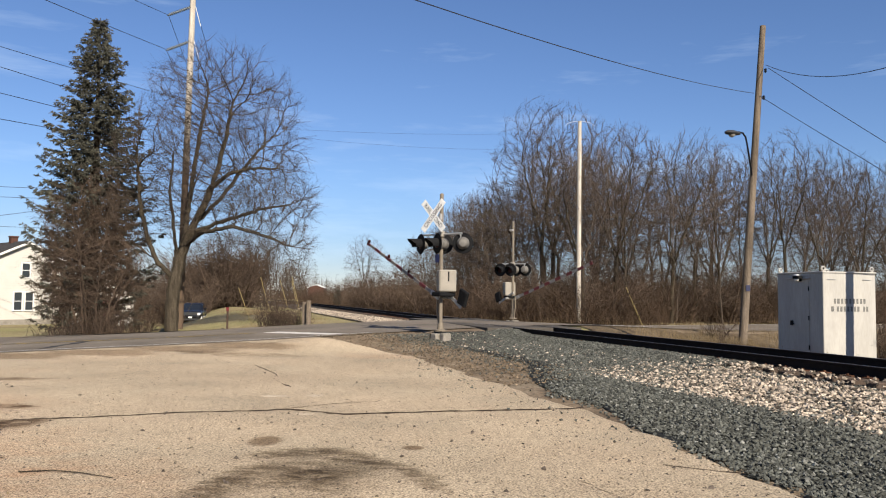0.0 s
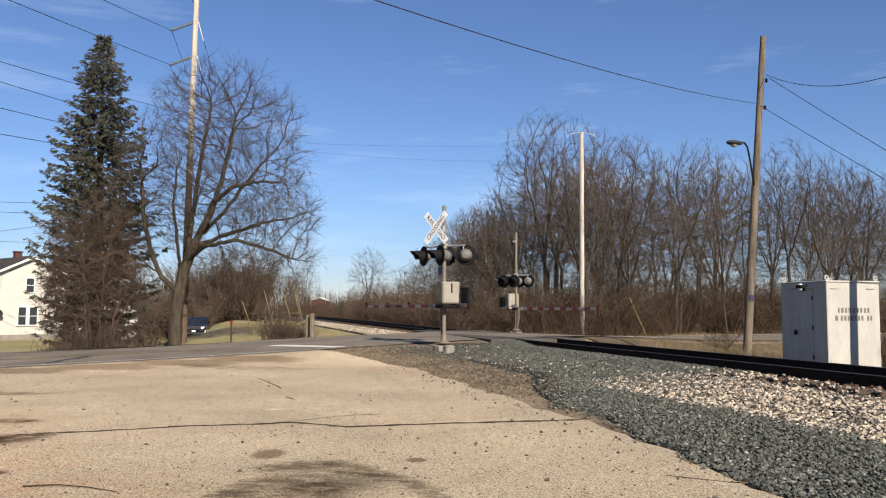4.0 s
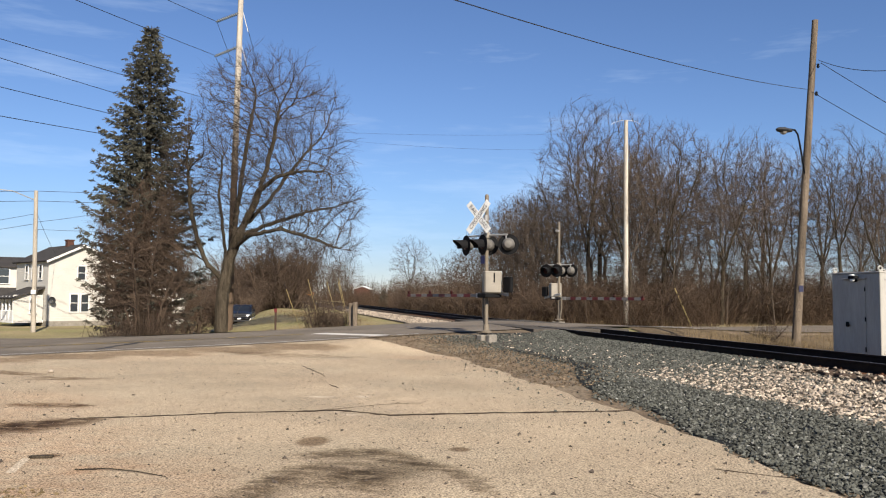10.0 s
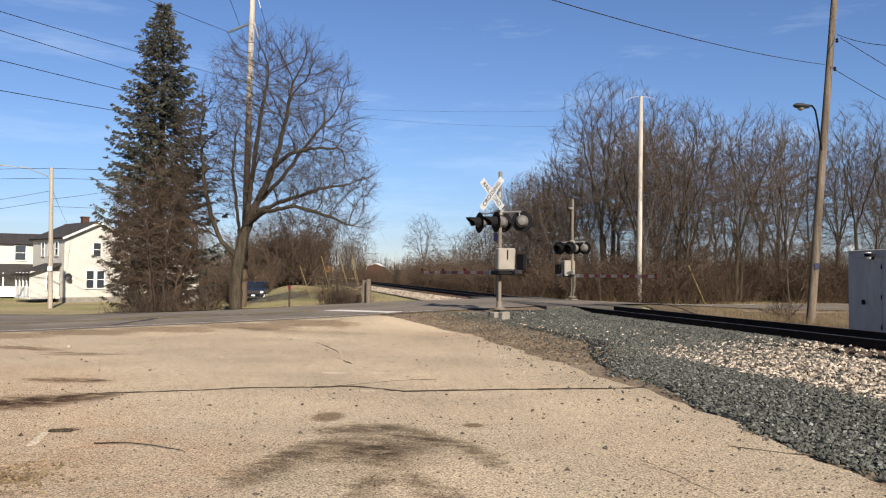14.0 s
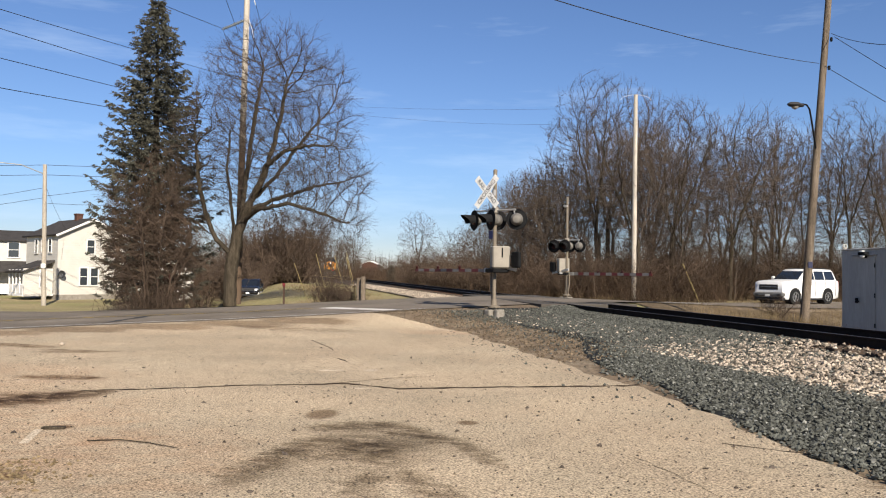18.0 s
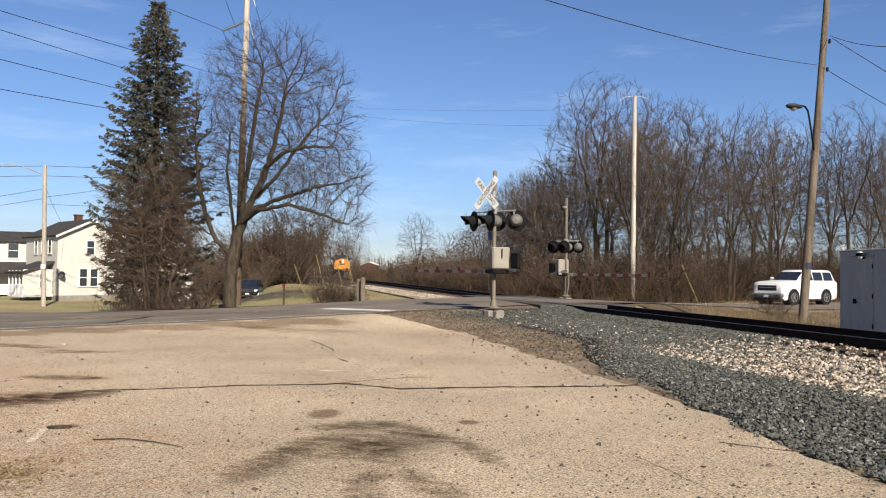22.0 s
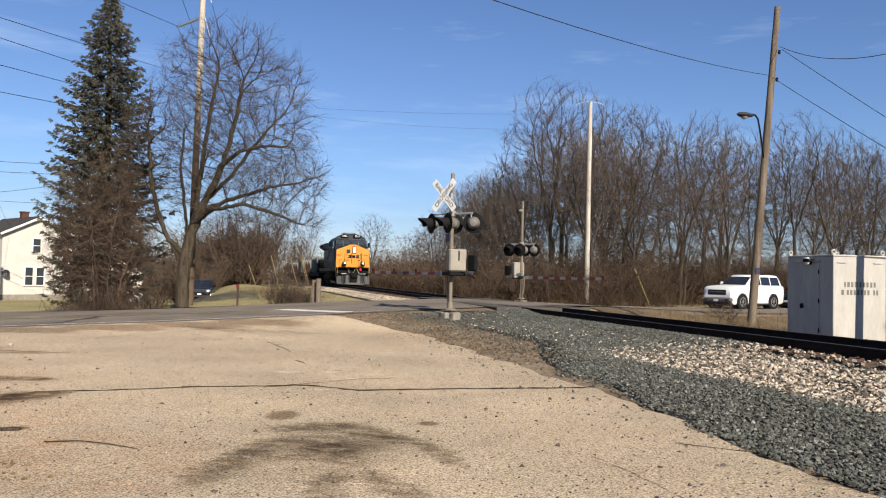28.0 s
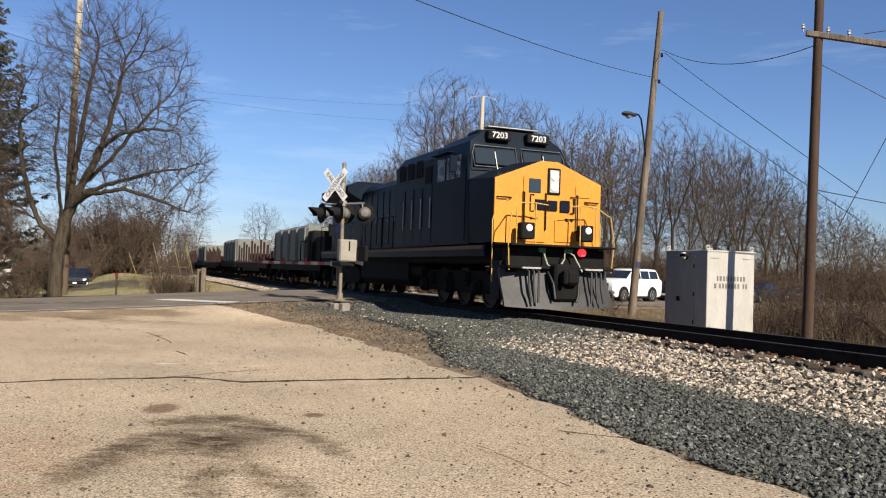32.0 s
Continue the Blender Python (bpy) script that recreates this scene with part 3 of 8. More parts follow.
# paved lot: old, pale and sanded over; it runs from the road's edge to the gravel
lot = Build()
lot_vs = np.concatenate([np.arange(-3.6, -24, -0.4), np.arange(-24, -62, -2.0)])
for v in lot_vs:
    s = -3.0
    for _ in range(6):
        x, y = on_road(s, v)
        s = (lot_edge(-TY * x + TX * y) - 5.04 + 0.3225 * v) / 0.947
    for k in range(61):
        x, y = on_road(s - 55 * (k / 60) ** 2, v)
        lot.v.append((float(x), float(y), float(height(x, y)) + 0.012))
for i in range(len(lot_vs) - 1):
    lot.f += [(i * 61 + k, i * 61 + k + 1, i * 61 + k + 62, i * 61 + k + 61) for k in range(60)]
one("paved_lot", lot, M_LOT, "pale worn pavement of an old lot, sanded over and stained", "pavement", kind="structure", smooth=True)

# the road over the crossing, and the mouth of a side street
road_s = spaced([(-120, 8), (-40, 2), (-20, 0.7), (30, 2), (70, 10), (160, 0)])
strip("road", on_road, road_s, np.linspace(-3.6, 3.6, 13), M_ASPHALT, "worn grey two-lane asphalt road over a railway crossing", "road", 0.02)


def side_street(u, w):
    """The side street leaves the road where its far edge widens."""
    s = -24 + w * (1 + 9 * (1 - u) ** 3) * 4.2 - 7 * u
    return on_road(s, 3.4 + 42 * u)


strip("side_street", side_street, np.linspace(0, 1, 26), np.linspace(-1, 1, 9), M_ASPHALT, "grey asphalt mouth of a side street", "road", 0.014)
for name, v0, v1, s0, s1 in (("edge_line", -3.26, -3.17, -60, -1.2), ("edge_line", 3.16, 3.28, 13.5, 90)):
    strip(name, on_road, np.linspace(s0, s1, 60), np.linspace(v0, v1, 2), M_PAINT, "worn white edge line painted on asphalt", "road marking", 0.026)
strip("stop_line", lambda u, v: on_road(u - 0.35 * (v + 3.1), v), np.linspace(-2.75, -2.15, 3), np.linspace(-3.1, -0.1, 8), M_PAINT, "white stop line painted across one lane", "road marking", 0.027)
strip("stop_line", on_road, np.linspace(15.9, 16.5, 3), np.linspace(0.1, 3.1, 8), M_PAINT, "white stop line painted across one lane", "road marking", 0.027)
for name, v0, v1 in (("centre_line", -0.17, -0.07), ("centre_line", 0.07, 0.17)):
    strip(name, on_road, np.linspace(-40, -4.0, 40), np.linspace(v0, v1, 2), M_YELLOWPAINT, "worn yellow centre line on asphalt", "road marking", 0.026)

for name, a, b, s0, s1 in (("shoulder", 3.55, 5.0, -13, 160), ("shoulder", -3.55, -4.9, 12.5, 160)):
    strip(name, on_road, spaced([(s0, 0.8), (40, 4), (s1, 0)]), np.linspace(a, b, 5), M_DIRT, "dirt and gravel shoulder of the road", "road shoulder", -0.004)

strip("verge", lambda f, p: along(p, 2 + f * (24.1 + 0.3405 * (p - 5.04))), np.linspace(0, 1, 32), np.linspace(13.4, 42, 32), M_VERGE, "brown weedy verge between the track and the road", "ground", 0.006)

# dirt and gravel beside the track
def bank(q, p):
    return along(p, q)


q_near = spaced([(-45, 5), (-10, 0.5), (27.5, 0.5), (28, 0)])
strip("dirt_bank", lambda q, f: along(np.vectorize(lot_edge)(q) - 0.25 + f * (9.2 - np.vectorize(lot_edge)(q)), q), q_near, np.linspace(0, 1, 12), M_DIRT, "brown dirt strewn with dead leaves beside the track", "ground", -0.012)
# these sheets show between the stones as painted gap shade
strip("gravel_apron", lambda q, f: along(4.95 + 0.6 * smooth(q, 8, 12) + 1.6 * smooth(q, 13, 19.5) + f * (7.6 - 4.95 - 0.6 * smooth(q, 8, 12) - 1.6 * smooth(q, 13, 19.5)), q), spaced([(-45, 5), (-10, 0.5), (25.5, 0)]), np.linspace(0, 1, 12), M_BED_GREY_SHADED, "bed of crushed stone, darkened as the shade between its stones", "ground", 0.008)
strip("ballast_bed", bank, spaced([(12.8, 0.5), (26.5, 0)]), np.linspace(6.9, 9.3, 10), M_BED_GREY_SHADED, "grey gravel bed below the crossing, darkened as the shade between stones", "ballast", 0.016)
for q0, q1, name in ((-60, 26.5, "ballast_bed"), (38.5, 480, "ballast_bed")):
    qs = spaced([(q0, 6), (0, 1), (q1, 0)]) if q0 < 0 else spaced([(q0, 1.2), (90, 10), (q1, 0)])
    strip(name, bank, qs, np.linspace(7.0 if q0 < 0 else 7.8, 14.3, 22), M_BED_PALE_SHADED, "limestone ballast bed under the track, darkened as the shade between stones", "ballast", 0.012)

# ---------------------------------------------------------------- the track
track = thing("railway_track", Matrix(), "single railway track of dark steel rails on wooden ties in pale ballast", "railway track", kind="structure")
RAIL_DIR = math.degrees(math.atan2(TX, -TY)) - 90      # turn that carries +y along the track


def rail_profile(c):
    return [(c - 0.07, 0), (c + 0.07, 0), (c + 0.07, 0.012), (c + 0.012, 0.03), (c + 0.012, 0.135), (c + 0.037, 0.145), (c + 0.037, 0.172),
            (c + 0.028, 0.178), (c - 0.028, 0.178), (c - 0.037, 0.172), (c - 0.037, 0.145), (c - 0.012, 0.135), (c - 0.012, 0.03), (c - 0.07, 0.012)]


TRACK_M = Matrix.Translation((*along(TRACK, 0), RAIL_TOP - 0.18)) @ Matrix.Rotation(radians(RAIL_DIR), 4, "Z")
RAIL_Q = spaced([(-70, 80), (10, 4), (90, 10), (200, 40), (480, 0)])
for side in (-0.7525, 0.7525):
    rail = part("rail", Build().loft([[(x + float(bend(q)), q, z) for x, z in rail_profile(side)] for q in RAIL_Q]), M_RAIL, track, "rust-dark steel rail")
    rail.matrix_basis = TRACK_M
    part("rail_head", Build().loft([[(side + x + float(bend(q)), q, z) for x, z in ((-0.026, 0.178), (0.026, 0.178), (0.022, 0.1805), (-0.022, 0.1805))] for q in RAIL_Q]), M_RAILTOP, rail, "polished running surface")
tie_mesh = Build().box((0, 0, -0.085), (2.6, 0.23, 0.17), 0.015).mesh("tie", M_TIE)
plate_mesh = Build().box((0, 0, 0.008), (0.36, 0.19, 0.016), 0.004).box((-0.11, 0.05, 0.022), (0.04, 0.03, 0.03)).box((0.11, -0.05, 0.022), (0.04, 0.03, 0.03)).mesh("tie_plate", M_PLATE)
rng = random.Random(4)
for i in range(-30, 150):
    q = i * 0.5 + 3
    if 26.2 < q < 38.5:
        continue
    tie = new("tie", tie_mesh)
    tie.parent = track
    tie.matrix_basis = TRACK_M @ pose(rng.uniform(-0.04, 0.04) + float(bend(q)), q, 0.0 + rng.uniform(-0.012, 0.004), 0, 0, rng.uniform(-1.2, 1.2))
    if -5 < q < 60:
        for side in (-0.7525, 0.7525):
            pl = new("tie_plate", plate_mesh)
            pl.parent = tie
            pl.matrix_basis = pose(side, 0, 0)

# crossing surface: panels between and beside the rails
for name, a, b in (("crossing_panel", -1.75, -0.83), ("crossing_panel", -0.68, 0.68), ("crossing_panel", 0.83, 1.75)):
    for q0 in (26.6, 29.6, 32.6, 35.6):
        ob = part(name, Build().box(((a + b) / 2, q0 + 1.49, 0.09), (b - a, 2.96, 0.17), 0.012), M_PANEL, track, "dark crossing panel flush with the rails")
        ob.matrix_basis = TRACK_M


# stones of the ballast and of the grey apron
def stones(name, mat, label, count, place, lo, hi, seed):
    rs = np.random.RandomState(seed)
    base = np.array([(1, 0, 0), (-1, 0, 0), (0, 1, 0), (0, -1, 0), (0, 0, 1), (0, 0, -1)], float)
    faces = np.array([(0, 2, 4), (2, 1, 4), (1, 3, 4), (3, 0, 4), (2, 0, 5), (1, 2, 5), (3, 1, 5), (0, 3, 5)])
    x, y, z = place(rs, count)
    n = len(x)
    size = rs.uniform(lo, hi, (n, 1, 1)) * np.array([1.15, 0.95, 0.75]) * rs.uniform(0.65, 1.35, (n, 6, 3))
    v = base[None] * size
    v += rs.normal(0, 0.18, v.shape) * rs.uniform(lo, hi, (n, 1, 1))
    a, t = rs.uniform(0, 6.3, n), rs.uniform(-0.9, 0.9, n)
    ca, sa, ct, st = np.cos(a)[:, None], np.sin(a)[:, None], np.cos(t)[:, None], np.sin(t)[:, None]
    yy, zz = v[..., 1] * ct - v[..., 2] * st, v[..., 1] * st + v[..., 2] * ct
    xx, yy = v[..., 0] * ca - yy * sa, v[..., 0] * sa + yy * ca
    v = np.stack([xx + x[:, None], yy + y[:, None], zz + z[:, None]], -1).reshape(-1, 3)
    f = (faces[None] + (np.arange(n) * 6)[:, None, None]).reshape(-1, 3)
    me = bpy.data.meshes.new(name)
    me.from_pydata(v.tolist(), [], f.tolist())
    me.materials.append(mat)
    ob = new(name, me)
    return tagged(ob, label, "gravel", kind="stuff")


def scatter(p0, p1, q0, q1, power=1.0, lift=0.012, thin=None):
    def place(rs, n):
        q = q0 + (q1 - q0) * rs.uniform(0, 1, n) ** power
        p = rs.uniform(p0, p1, n)
        if thin is not None:
            k = rs.uniform(0, 1, n) < thin(p, q)
            p, q = p[k], q[k]
        x, y = along(p, q)
        up = lift(p) if callable(lift) else lift
        return x, y, height(x, y) + up + rs.uniform(-0.008, 0.014, len(p))
    return place


def grey_amount(p, q):
    near = 1 - smooth(q, 17, 25) * 0.3
    start = np.vectorize(lot_edge)(q) - 0.1 + 0.2 * smooth(q, 8, 12)
    edge = smooth(p, start + 1.7 * smooth(q, 12, 18), start + 0.35 + 0.45 * smooth(q, 8, 12) + 2.3 * smooth(q, 12, 19))
    return edge * (1 - smooth(p, 7.0, 7.7) * (0.85 - 0.85 * smooth(q, 11, 15))) * near


stones("crushed_stone", M_STONE_GREY, "loose blue-grey crushed stone beside the track", 84000, scatter(4.7, 9.3, 1.5, 26, 1.35, thin=grey_amount), 0.012, 0.032, 1)
stones("crushed_stone", M_STONE_LIGHT, "lighter grey stones among the crushed stone", 6000, scatter(5.0, 9.2, 2, 26, 1.3, lift=0.02, thin=lambda p, q: grey_amount(p, q)), 0.012, 0.03, 10)
stones("crushed_stone", M_STONE_GREY, "blue-grey crushed stone lying among the ballast", 9000, scatter(7.3, 9.25, 7, 26.3, 1.0, thin=lambda p, q: 0.1 + 0.9 * smooth(q, 11, 15)), 0.018, 0.036, 5)
stones("ballast_stone", M_STONE_PALE, "pale and pinkish limestone ballast stones", 26000, scatter(6.75, 9.28, 1.5, 26.4, 1.3, thin=lambda p, q: smooth(p, 6.95, 7.4) * np.where(p > 9.1, smooth(q, 12, 14), 1.0) * (1 - 0.95 * np.where(p < 7.55, smooth(q, 14.0, 16.0), smooth(q, 11.8, 16.5)))), 0.020, 0.047, 2)
stones("crushed_stone", M_STONE_GREY, "grey crushed stone farther along the track", 9000, scatter(5.3, 7.4, -14, 1.6, 1.0), 0.02, 0.045, 8)
stones("ballast_stone", M_STONE_PALE, "pale ballast farther along the track", 7000, scatter(7.2, 9.3, -14, 1.6, 1.0), 0.025, 0.055, 9)
stones("ballast_stone", M_STONE_PALE, "pale limestone ballast between the rails", 9000, scatter(9.9, 12.6, 4, 26.4, 1.0, lift=-0.01), 0.02, 0.04, 3)
stones("crushed_stone", M_STONE_GREY, "grey stone heaped over the ends of the ties", 13000, scatter(8.7, 9.84, 11, 26.4, 1.0, lift=lambda p: 0.012 + 0.078 * smooth(p, 8.75, 9.35), thin=lambda p, q: smooth(q, 12.5, 16)), 0.02, 0.042, 6)
stones("ballast_stone", M_STONE_PALE, "pale ballast heaped over the ends of the ties", 2600, scatter(8.7, 9.8, 3, 15, 1.0, lift=lambda p: 0.012 + 0.075 * smooth(p, 8.75, 9.35), thin=lambda p, q: 0.12 + 0.5 * smooth(q, 11.5, 13) * (1 - smooth(q, 13, 16))), 0.022, 0.045, 7)
stones("ballast_stone", M_STONE_PALE, "pale limestone ballast beyond the crossing", 7000, scatter(7.9, 9.6, 39, 90, 1.5), 0.03, 0.06, 4)


# loose stones, leaves and twigs on the lot, cracks in its surface
def on_lot(rs, n):
    q = 4 + 24 * rs.uniform(0, 1, n) ** 1.5
    p = 4.75 - 17 * rs.uniform(0, 1, n) ** 1.3 * (0.35 + 0.65 * (q - 4) / 24)
    k = p < np.vectorize(lot_edge)(q)
    x, y = along(p[k], q[k])
    v = -(x - CX) * UY + (y - CY) * UX
    x, y = x[v < -3.9], y[v < -3.9]
    return x, y, height(x, y) + 0.014


stones("pebble", M_PEBBLE, "small dark pebbles scattered on the pavement", 3000, on_lot, 0.004, 0.014, 31)
stones("pebble", M_STONE_PALE, "small pale pebbles scattered on the pavement", 1500, on_lot, 0.003, 0.007, 32)
stones("stone", M_PEBBLE, "loose dark stones and clods on the pavement", 190, on_lot, 0.012, 0.03, 33)
stones("straw_litter", M_DRYGRASS, "scraps of straw and leaf litter on the pavement", 420, lambda rs, n: (rs.normal(-3.75, 0.28, n), rs.normal(6.05, 0.3, n), np.full(n, 0.018)), 0.004, 0.022, 37)
stones("straw_litter", M_LEAF, "scraps of dead leaf on the pavement", 500, on_lot, 0.006, 0.018, 38)
one("white_stone", Build().lathe([(0.02, 0.0), (0.06, 0.01), (0.065, 0.035), (0.035, 0.065), (0.01, 0.07)], 7, (0, 0, 0)), M_STONE_PALE, "pale stone lying on the pavement", "stone", pose(-8.65, 16.6, 0.012, 0, 0, 20))
stones("stray_gravel", M_STONE_GREY, "stray gravel at the edge of the pavement", 420, scatter(3.9, 4.9, 2, 22, 1.2, thin=lambda p, q: (p - 3.9) ** 2), 0.012, 0.03, 34)
stones("stray_gravel", M_STONE_GREY, "stray grey stones strewn on the dirt bank", 3200, scatter(4.4, 7.2, 13, 26, 1.0, thin=lambda p, q: smooth(p, np.vectorize(lot_edge)(q), np.vectorize(lot_edge)(q) + 2.4)), 0.012, 0.03, 36)
stones("dead_leaf", M_LEAF, "dead leaves and clods on the dirt bank", 5200, scatter(2.6, 7.4, 14, 26.5, 1.0, thin=lambda p, q: smooth(p, np.vectorize(lot_edge)(q) - 0.2, np.vectorize(lot_edge)(q) + 0.2) * (1 - 0.6 * smooth(p, 5.4, 7))), 0.01, 0.03, 35)


def crack(points, width, seed, name="pavement_crack"):
    """An uneven dark crack filled with soil."""
    rg = random.Random(seed)
    pts = []
    for (x0, y0), (x1, y1) in zip(points, points[1:]):
        n = max(2, int(math.hypot(x1 - x0, y1 - y0) / 0.12))
        for i in range(n):
            f = i / n
            pts.append((x0 + (x1 - x0) * f + rg.gauss(0, 0.012), y0 + (y1 - y0) * f + rg.gauss(0, 0.016)))
    b = Build()
    for i, (x, y) in enumerate(pts):
        w = width * rg.uniform(0.4, 1.2)
        b.v += [(x, y - w, float(height(x, y - w)) + 0.0155), (x, y + w, float(height(x, y + w)) + 0.0155)]
        if i:
            b.f.append((2 * i - 2, 2 * i, 2 * i + 1, 2 * i - 1))
    return one(name, b, M_CRACK, "dark soil-filled crack across the old pavement", "crack", kind="structure")


crack([(-5.2, 10.42), (-4.92, 10.57), (-4.24, 10.76), (-3.31, 11.22), (-2.21, 11.49), (-1.87, 11.6), (-1.08, 11.17), (-0.54, 11.33), (0.55, 11.6), (1.77, 11.83), (2.45, 12.01)], 0.068, 1)
crack([(-2.21, 11.49), (-1.2, 12.39), (-0.6, 12.6)], 0.025, 3)
crack([(-3.93, 18.9), (-3.2, 17.2), (-2.9, 16.3)], 0.06, 4)
crack([(-2.6, 15.0), (-2.3, 14.3)], 0.07, 5)
crack([(1.35, 7.3), (1.6, 6.6), (1.8, 5.7)], 0.014, 6)
one("wood_scrap", Build().box((0, 0, 0.012), (0.22, 0.07, 0.025), 0.008), M_BARK, "small dark scrap of wood on the pavement", "debris", pose(-4.2, 7.95, 0.012, 0, 0, 12))
crack([(2.3, 7.9), (2.9, 7.6), (3.3, 7.3)], 0.018, 8)
one("fallen_twig", Build().tube([(-3.6, 7.42, 0.02), (-3.3, 7.44, 0.03), (-3.0, 7.36, 0.025), (-2.68, 7.2, 0.02)], (0.006, 0.006, 0.005, 0.003), 6), M_BARK, "thin bent twig lying on the pavement", "twig")
b = Build()
b.add([(-4.15, 7.24, 0.0165), (-4.07, 7.26, 0.0165), (-4.29, 7.93, 0.0165), (-4.36, 7.90, 0.0165)], [(0, 1, 2, 3)])
one("paint_mark", b, M_SCUFF, "short worn white paint mark on the pavement", "road marking", kind="structure")
for x, y, w, h in ((-1.62, 11.15, 0.17, 0.07), (-2.35, 13.1, 0.3, 0.14), (-1.75, 13.2, 0.14, 0.16)):
    rg = random.Random(int(x * 100))
    ring = [(x + w * math.cos(a) * rg.uniform(0.6, 1.1), y + h * math.sin(a) * rg.uniform(0.6, 1.1), 0.0165) for a in np.linspace(0, 2 * math.pi, 14, endpoint=False)]
    one("pale_scuff", Build().add(ring, [tuple(range(14))]), M_SCUFF, "pale scuffed patch on the pavement", "stain", kind="structure")
rg = random.Random(5)
for s0, v0, ln in ((-11.0, -1.5, 2.4), (9.0, -2.0, 3.0)):
    pts = [on_road(s0 + 0.15 * i + rg.gauss(0, 0.05), v0 + ln * i / 10 - ln / 2) for i in range(11)]
    b = Build()
    for i, (x, y) in enumerate(pts):
        w = rg.uniform(0.05, 0.14)
        b.v += [(x - w, y, float(height(x, y)) + 0.027), (x + w, y, float(height(x, y)) + 0.027)]
        if i:
            b.f.append((2 * i - 2, 2 * i - 1, 2 * i + 1, 2 * i))
    one("tar_seam", b, M_TAR, "dark tar seam across the asphalt", "crack", kind="structure")

# ---------------------------------------------------------------- trees and brush
def branch_mesh(seed, spec):
    """Limbs of a bare tree: returns the builds of the trunk with its limbs and of the twigs."""
    rg = random.Random(seed)
    trunk, twigs = Build(), Build()
    levels = spec["levels"]

    def grow(p, d, length, r, level):
        n = max(1, int(spec["segs"][level]))
        pts, rad = [p.copy()], [r]
        d = d.normalized()
        step = length / n
        wob, up = spec["wobble"][level], spec["up"][level]
        end = r * (spec["taper"][level])
        for i in range(n):
            d = (d + Vector((rg.gauss(0, wob), rg.gauss(0, wob), rg.gauss(0, wob) + up))).normalized()
            p = p + d * step
            pts.append(p.copy())
            rad.append(r + (end - r) * (i + 1) / n)
        last = level == levels - 1
        (twigs if level >= spec["thin_from"] else trunk).tube(pts, rad, (8, 6, 4, 3, 3, 3)[level], caps=level == 0)
        if last:
            return
        count = spec["kids"][level]
        start = spec["start"][level]
        for k in range(count):
            f = start + (1 - start) * (k + rg.uniform(0.1, 0.9)) / count
            i = min(n - 1, int(f * n))
            q = pts[i].lerp(pts[i + 1], f * n - i)
            rr = rad[i] + (rad[i + 1] - rad[i]) * (f * n - i)
            dd = (pts[i + 1] - pts[i]).normalized()
            side = Vector((rg.gauss(0, 1), rg.gauss(0, 1), rg.gauss(0, 1)))
            side = (side - dd * side.dot(dd)).normalized()
            a = radians(rg.uniform(*spec["angle"][level]))
            nd = dd * math.cos(a) + side * math.sin(a)
            reach = length * spec["ratio"][level] * rg.uniform(0.7, 1.2) * (1 - spec["short"][level] * (f - start) / (1 - start + 1e-6))
            grow(q, nd, reach, max(spec["least"], min(rr * 0.8, rr * spec["thick"][level] * rg.uniform(0.8, 1.15))), level + 1)

    for k in range(spec.get("stems", 1)):
        if spec.get("stems", 1) > 1:
            a = 2 * math.pi * k / spec["stems"] + rg.uniform(-0.4, 0.4)
            grow(Vector((0.25 * math.cos(a), 0.25 * math.sin(a), -0.1)), Vector((spec["splay"] * math.cos(a), spec["splay"] * math.sin(a), 1)), spec["height"] * rg.uniform(0.7, 1.1), spec["radius"] * rg.uniform(0.7, 1.1), 0)
        else:
            grow(Vector((0, 0, -0.15)), Vector((0, 0, 1)), spec["height"], spec["radius"], 0)
    return trunk, twigs


WOOD = dict(levels=5, height=13, radius=0.17, segs=(9, 5, 4, 2, 1), wobble=(0.10, 0.18, 0.16, 0.2, 0.2), up=(0.01, 0.05, 0.04, 0.02, 0.02),
            taper=(0.18, 0.22, 0.3, 0.4, 0.5), thin_from=2, kids=(14, 6, 5, 3), start=(0.33, 0.22, 0.2, 0.15), angle=((32, 72), (28, 66), (25, 68), (25, 65)),
            ratio=(0.46, 0.52, 0.54, 0.6), short=(0.55, 0.4, 0.3, 0.2), thick=(0.5, 0.52, 0.55, 0.6), least=0.0085)
def spikes(build, p, d, w, rs):
    """Thin three-sided spikes from places p along d, w wide at the foot."""
    n = len(p)
    a = rs.uniform(0, 6.3, n)
    u = np.cross(d, np.array([0.31, 0.2, 0.93]))
    u /= np.linalg.norm(u, axis=1)[:, None] + 1e-9
    v = np.cross(d / (np.linalg.norm(d, axis=1)[:, None] + 1e-9), u)
    rows = [p + (u * np.cos(a + k * 2.094)[:, None] + v * np.sin(a + k * 2.094)[:, None]) * w[:, None] for k in range(3)] + [p + d]
    o = len(build.v)
    build.v += [tuple(q) for q in np.concatenate(rows).tolist()]
    i = o + np.arange(n)
    for k in range(3):
        build.f += [tuple(q) for q in np.stack([i + k * n, i + (k + 1) % 3 * n, i + 3 * n], -1).tolist()]


def ball_points(rs, n, c, r, shell=0.45):
    """Points in an ellipsoid, denser towards its shell."""
    d = rs.normal(size=(n, 3))
    d /= np.linalg.norm(d, axis=1)[:, None]
    return np.array(c) + d * np.array(r) * rs.uniform(0, 1, n)[:, None] ** shell


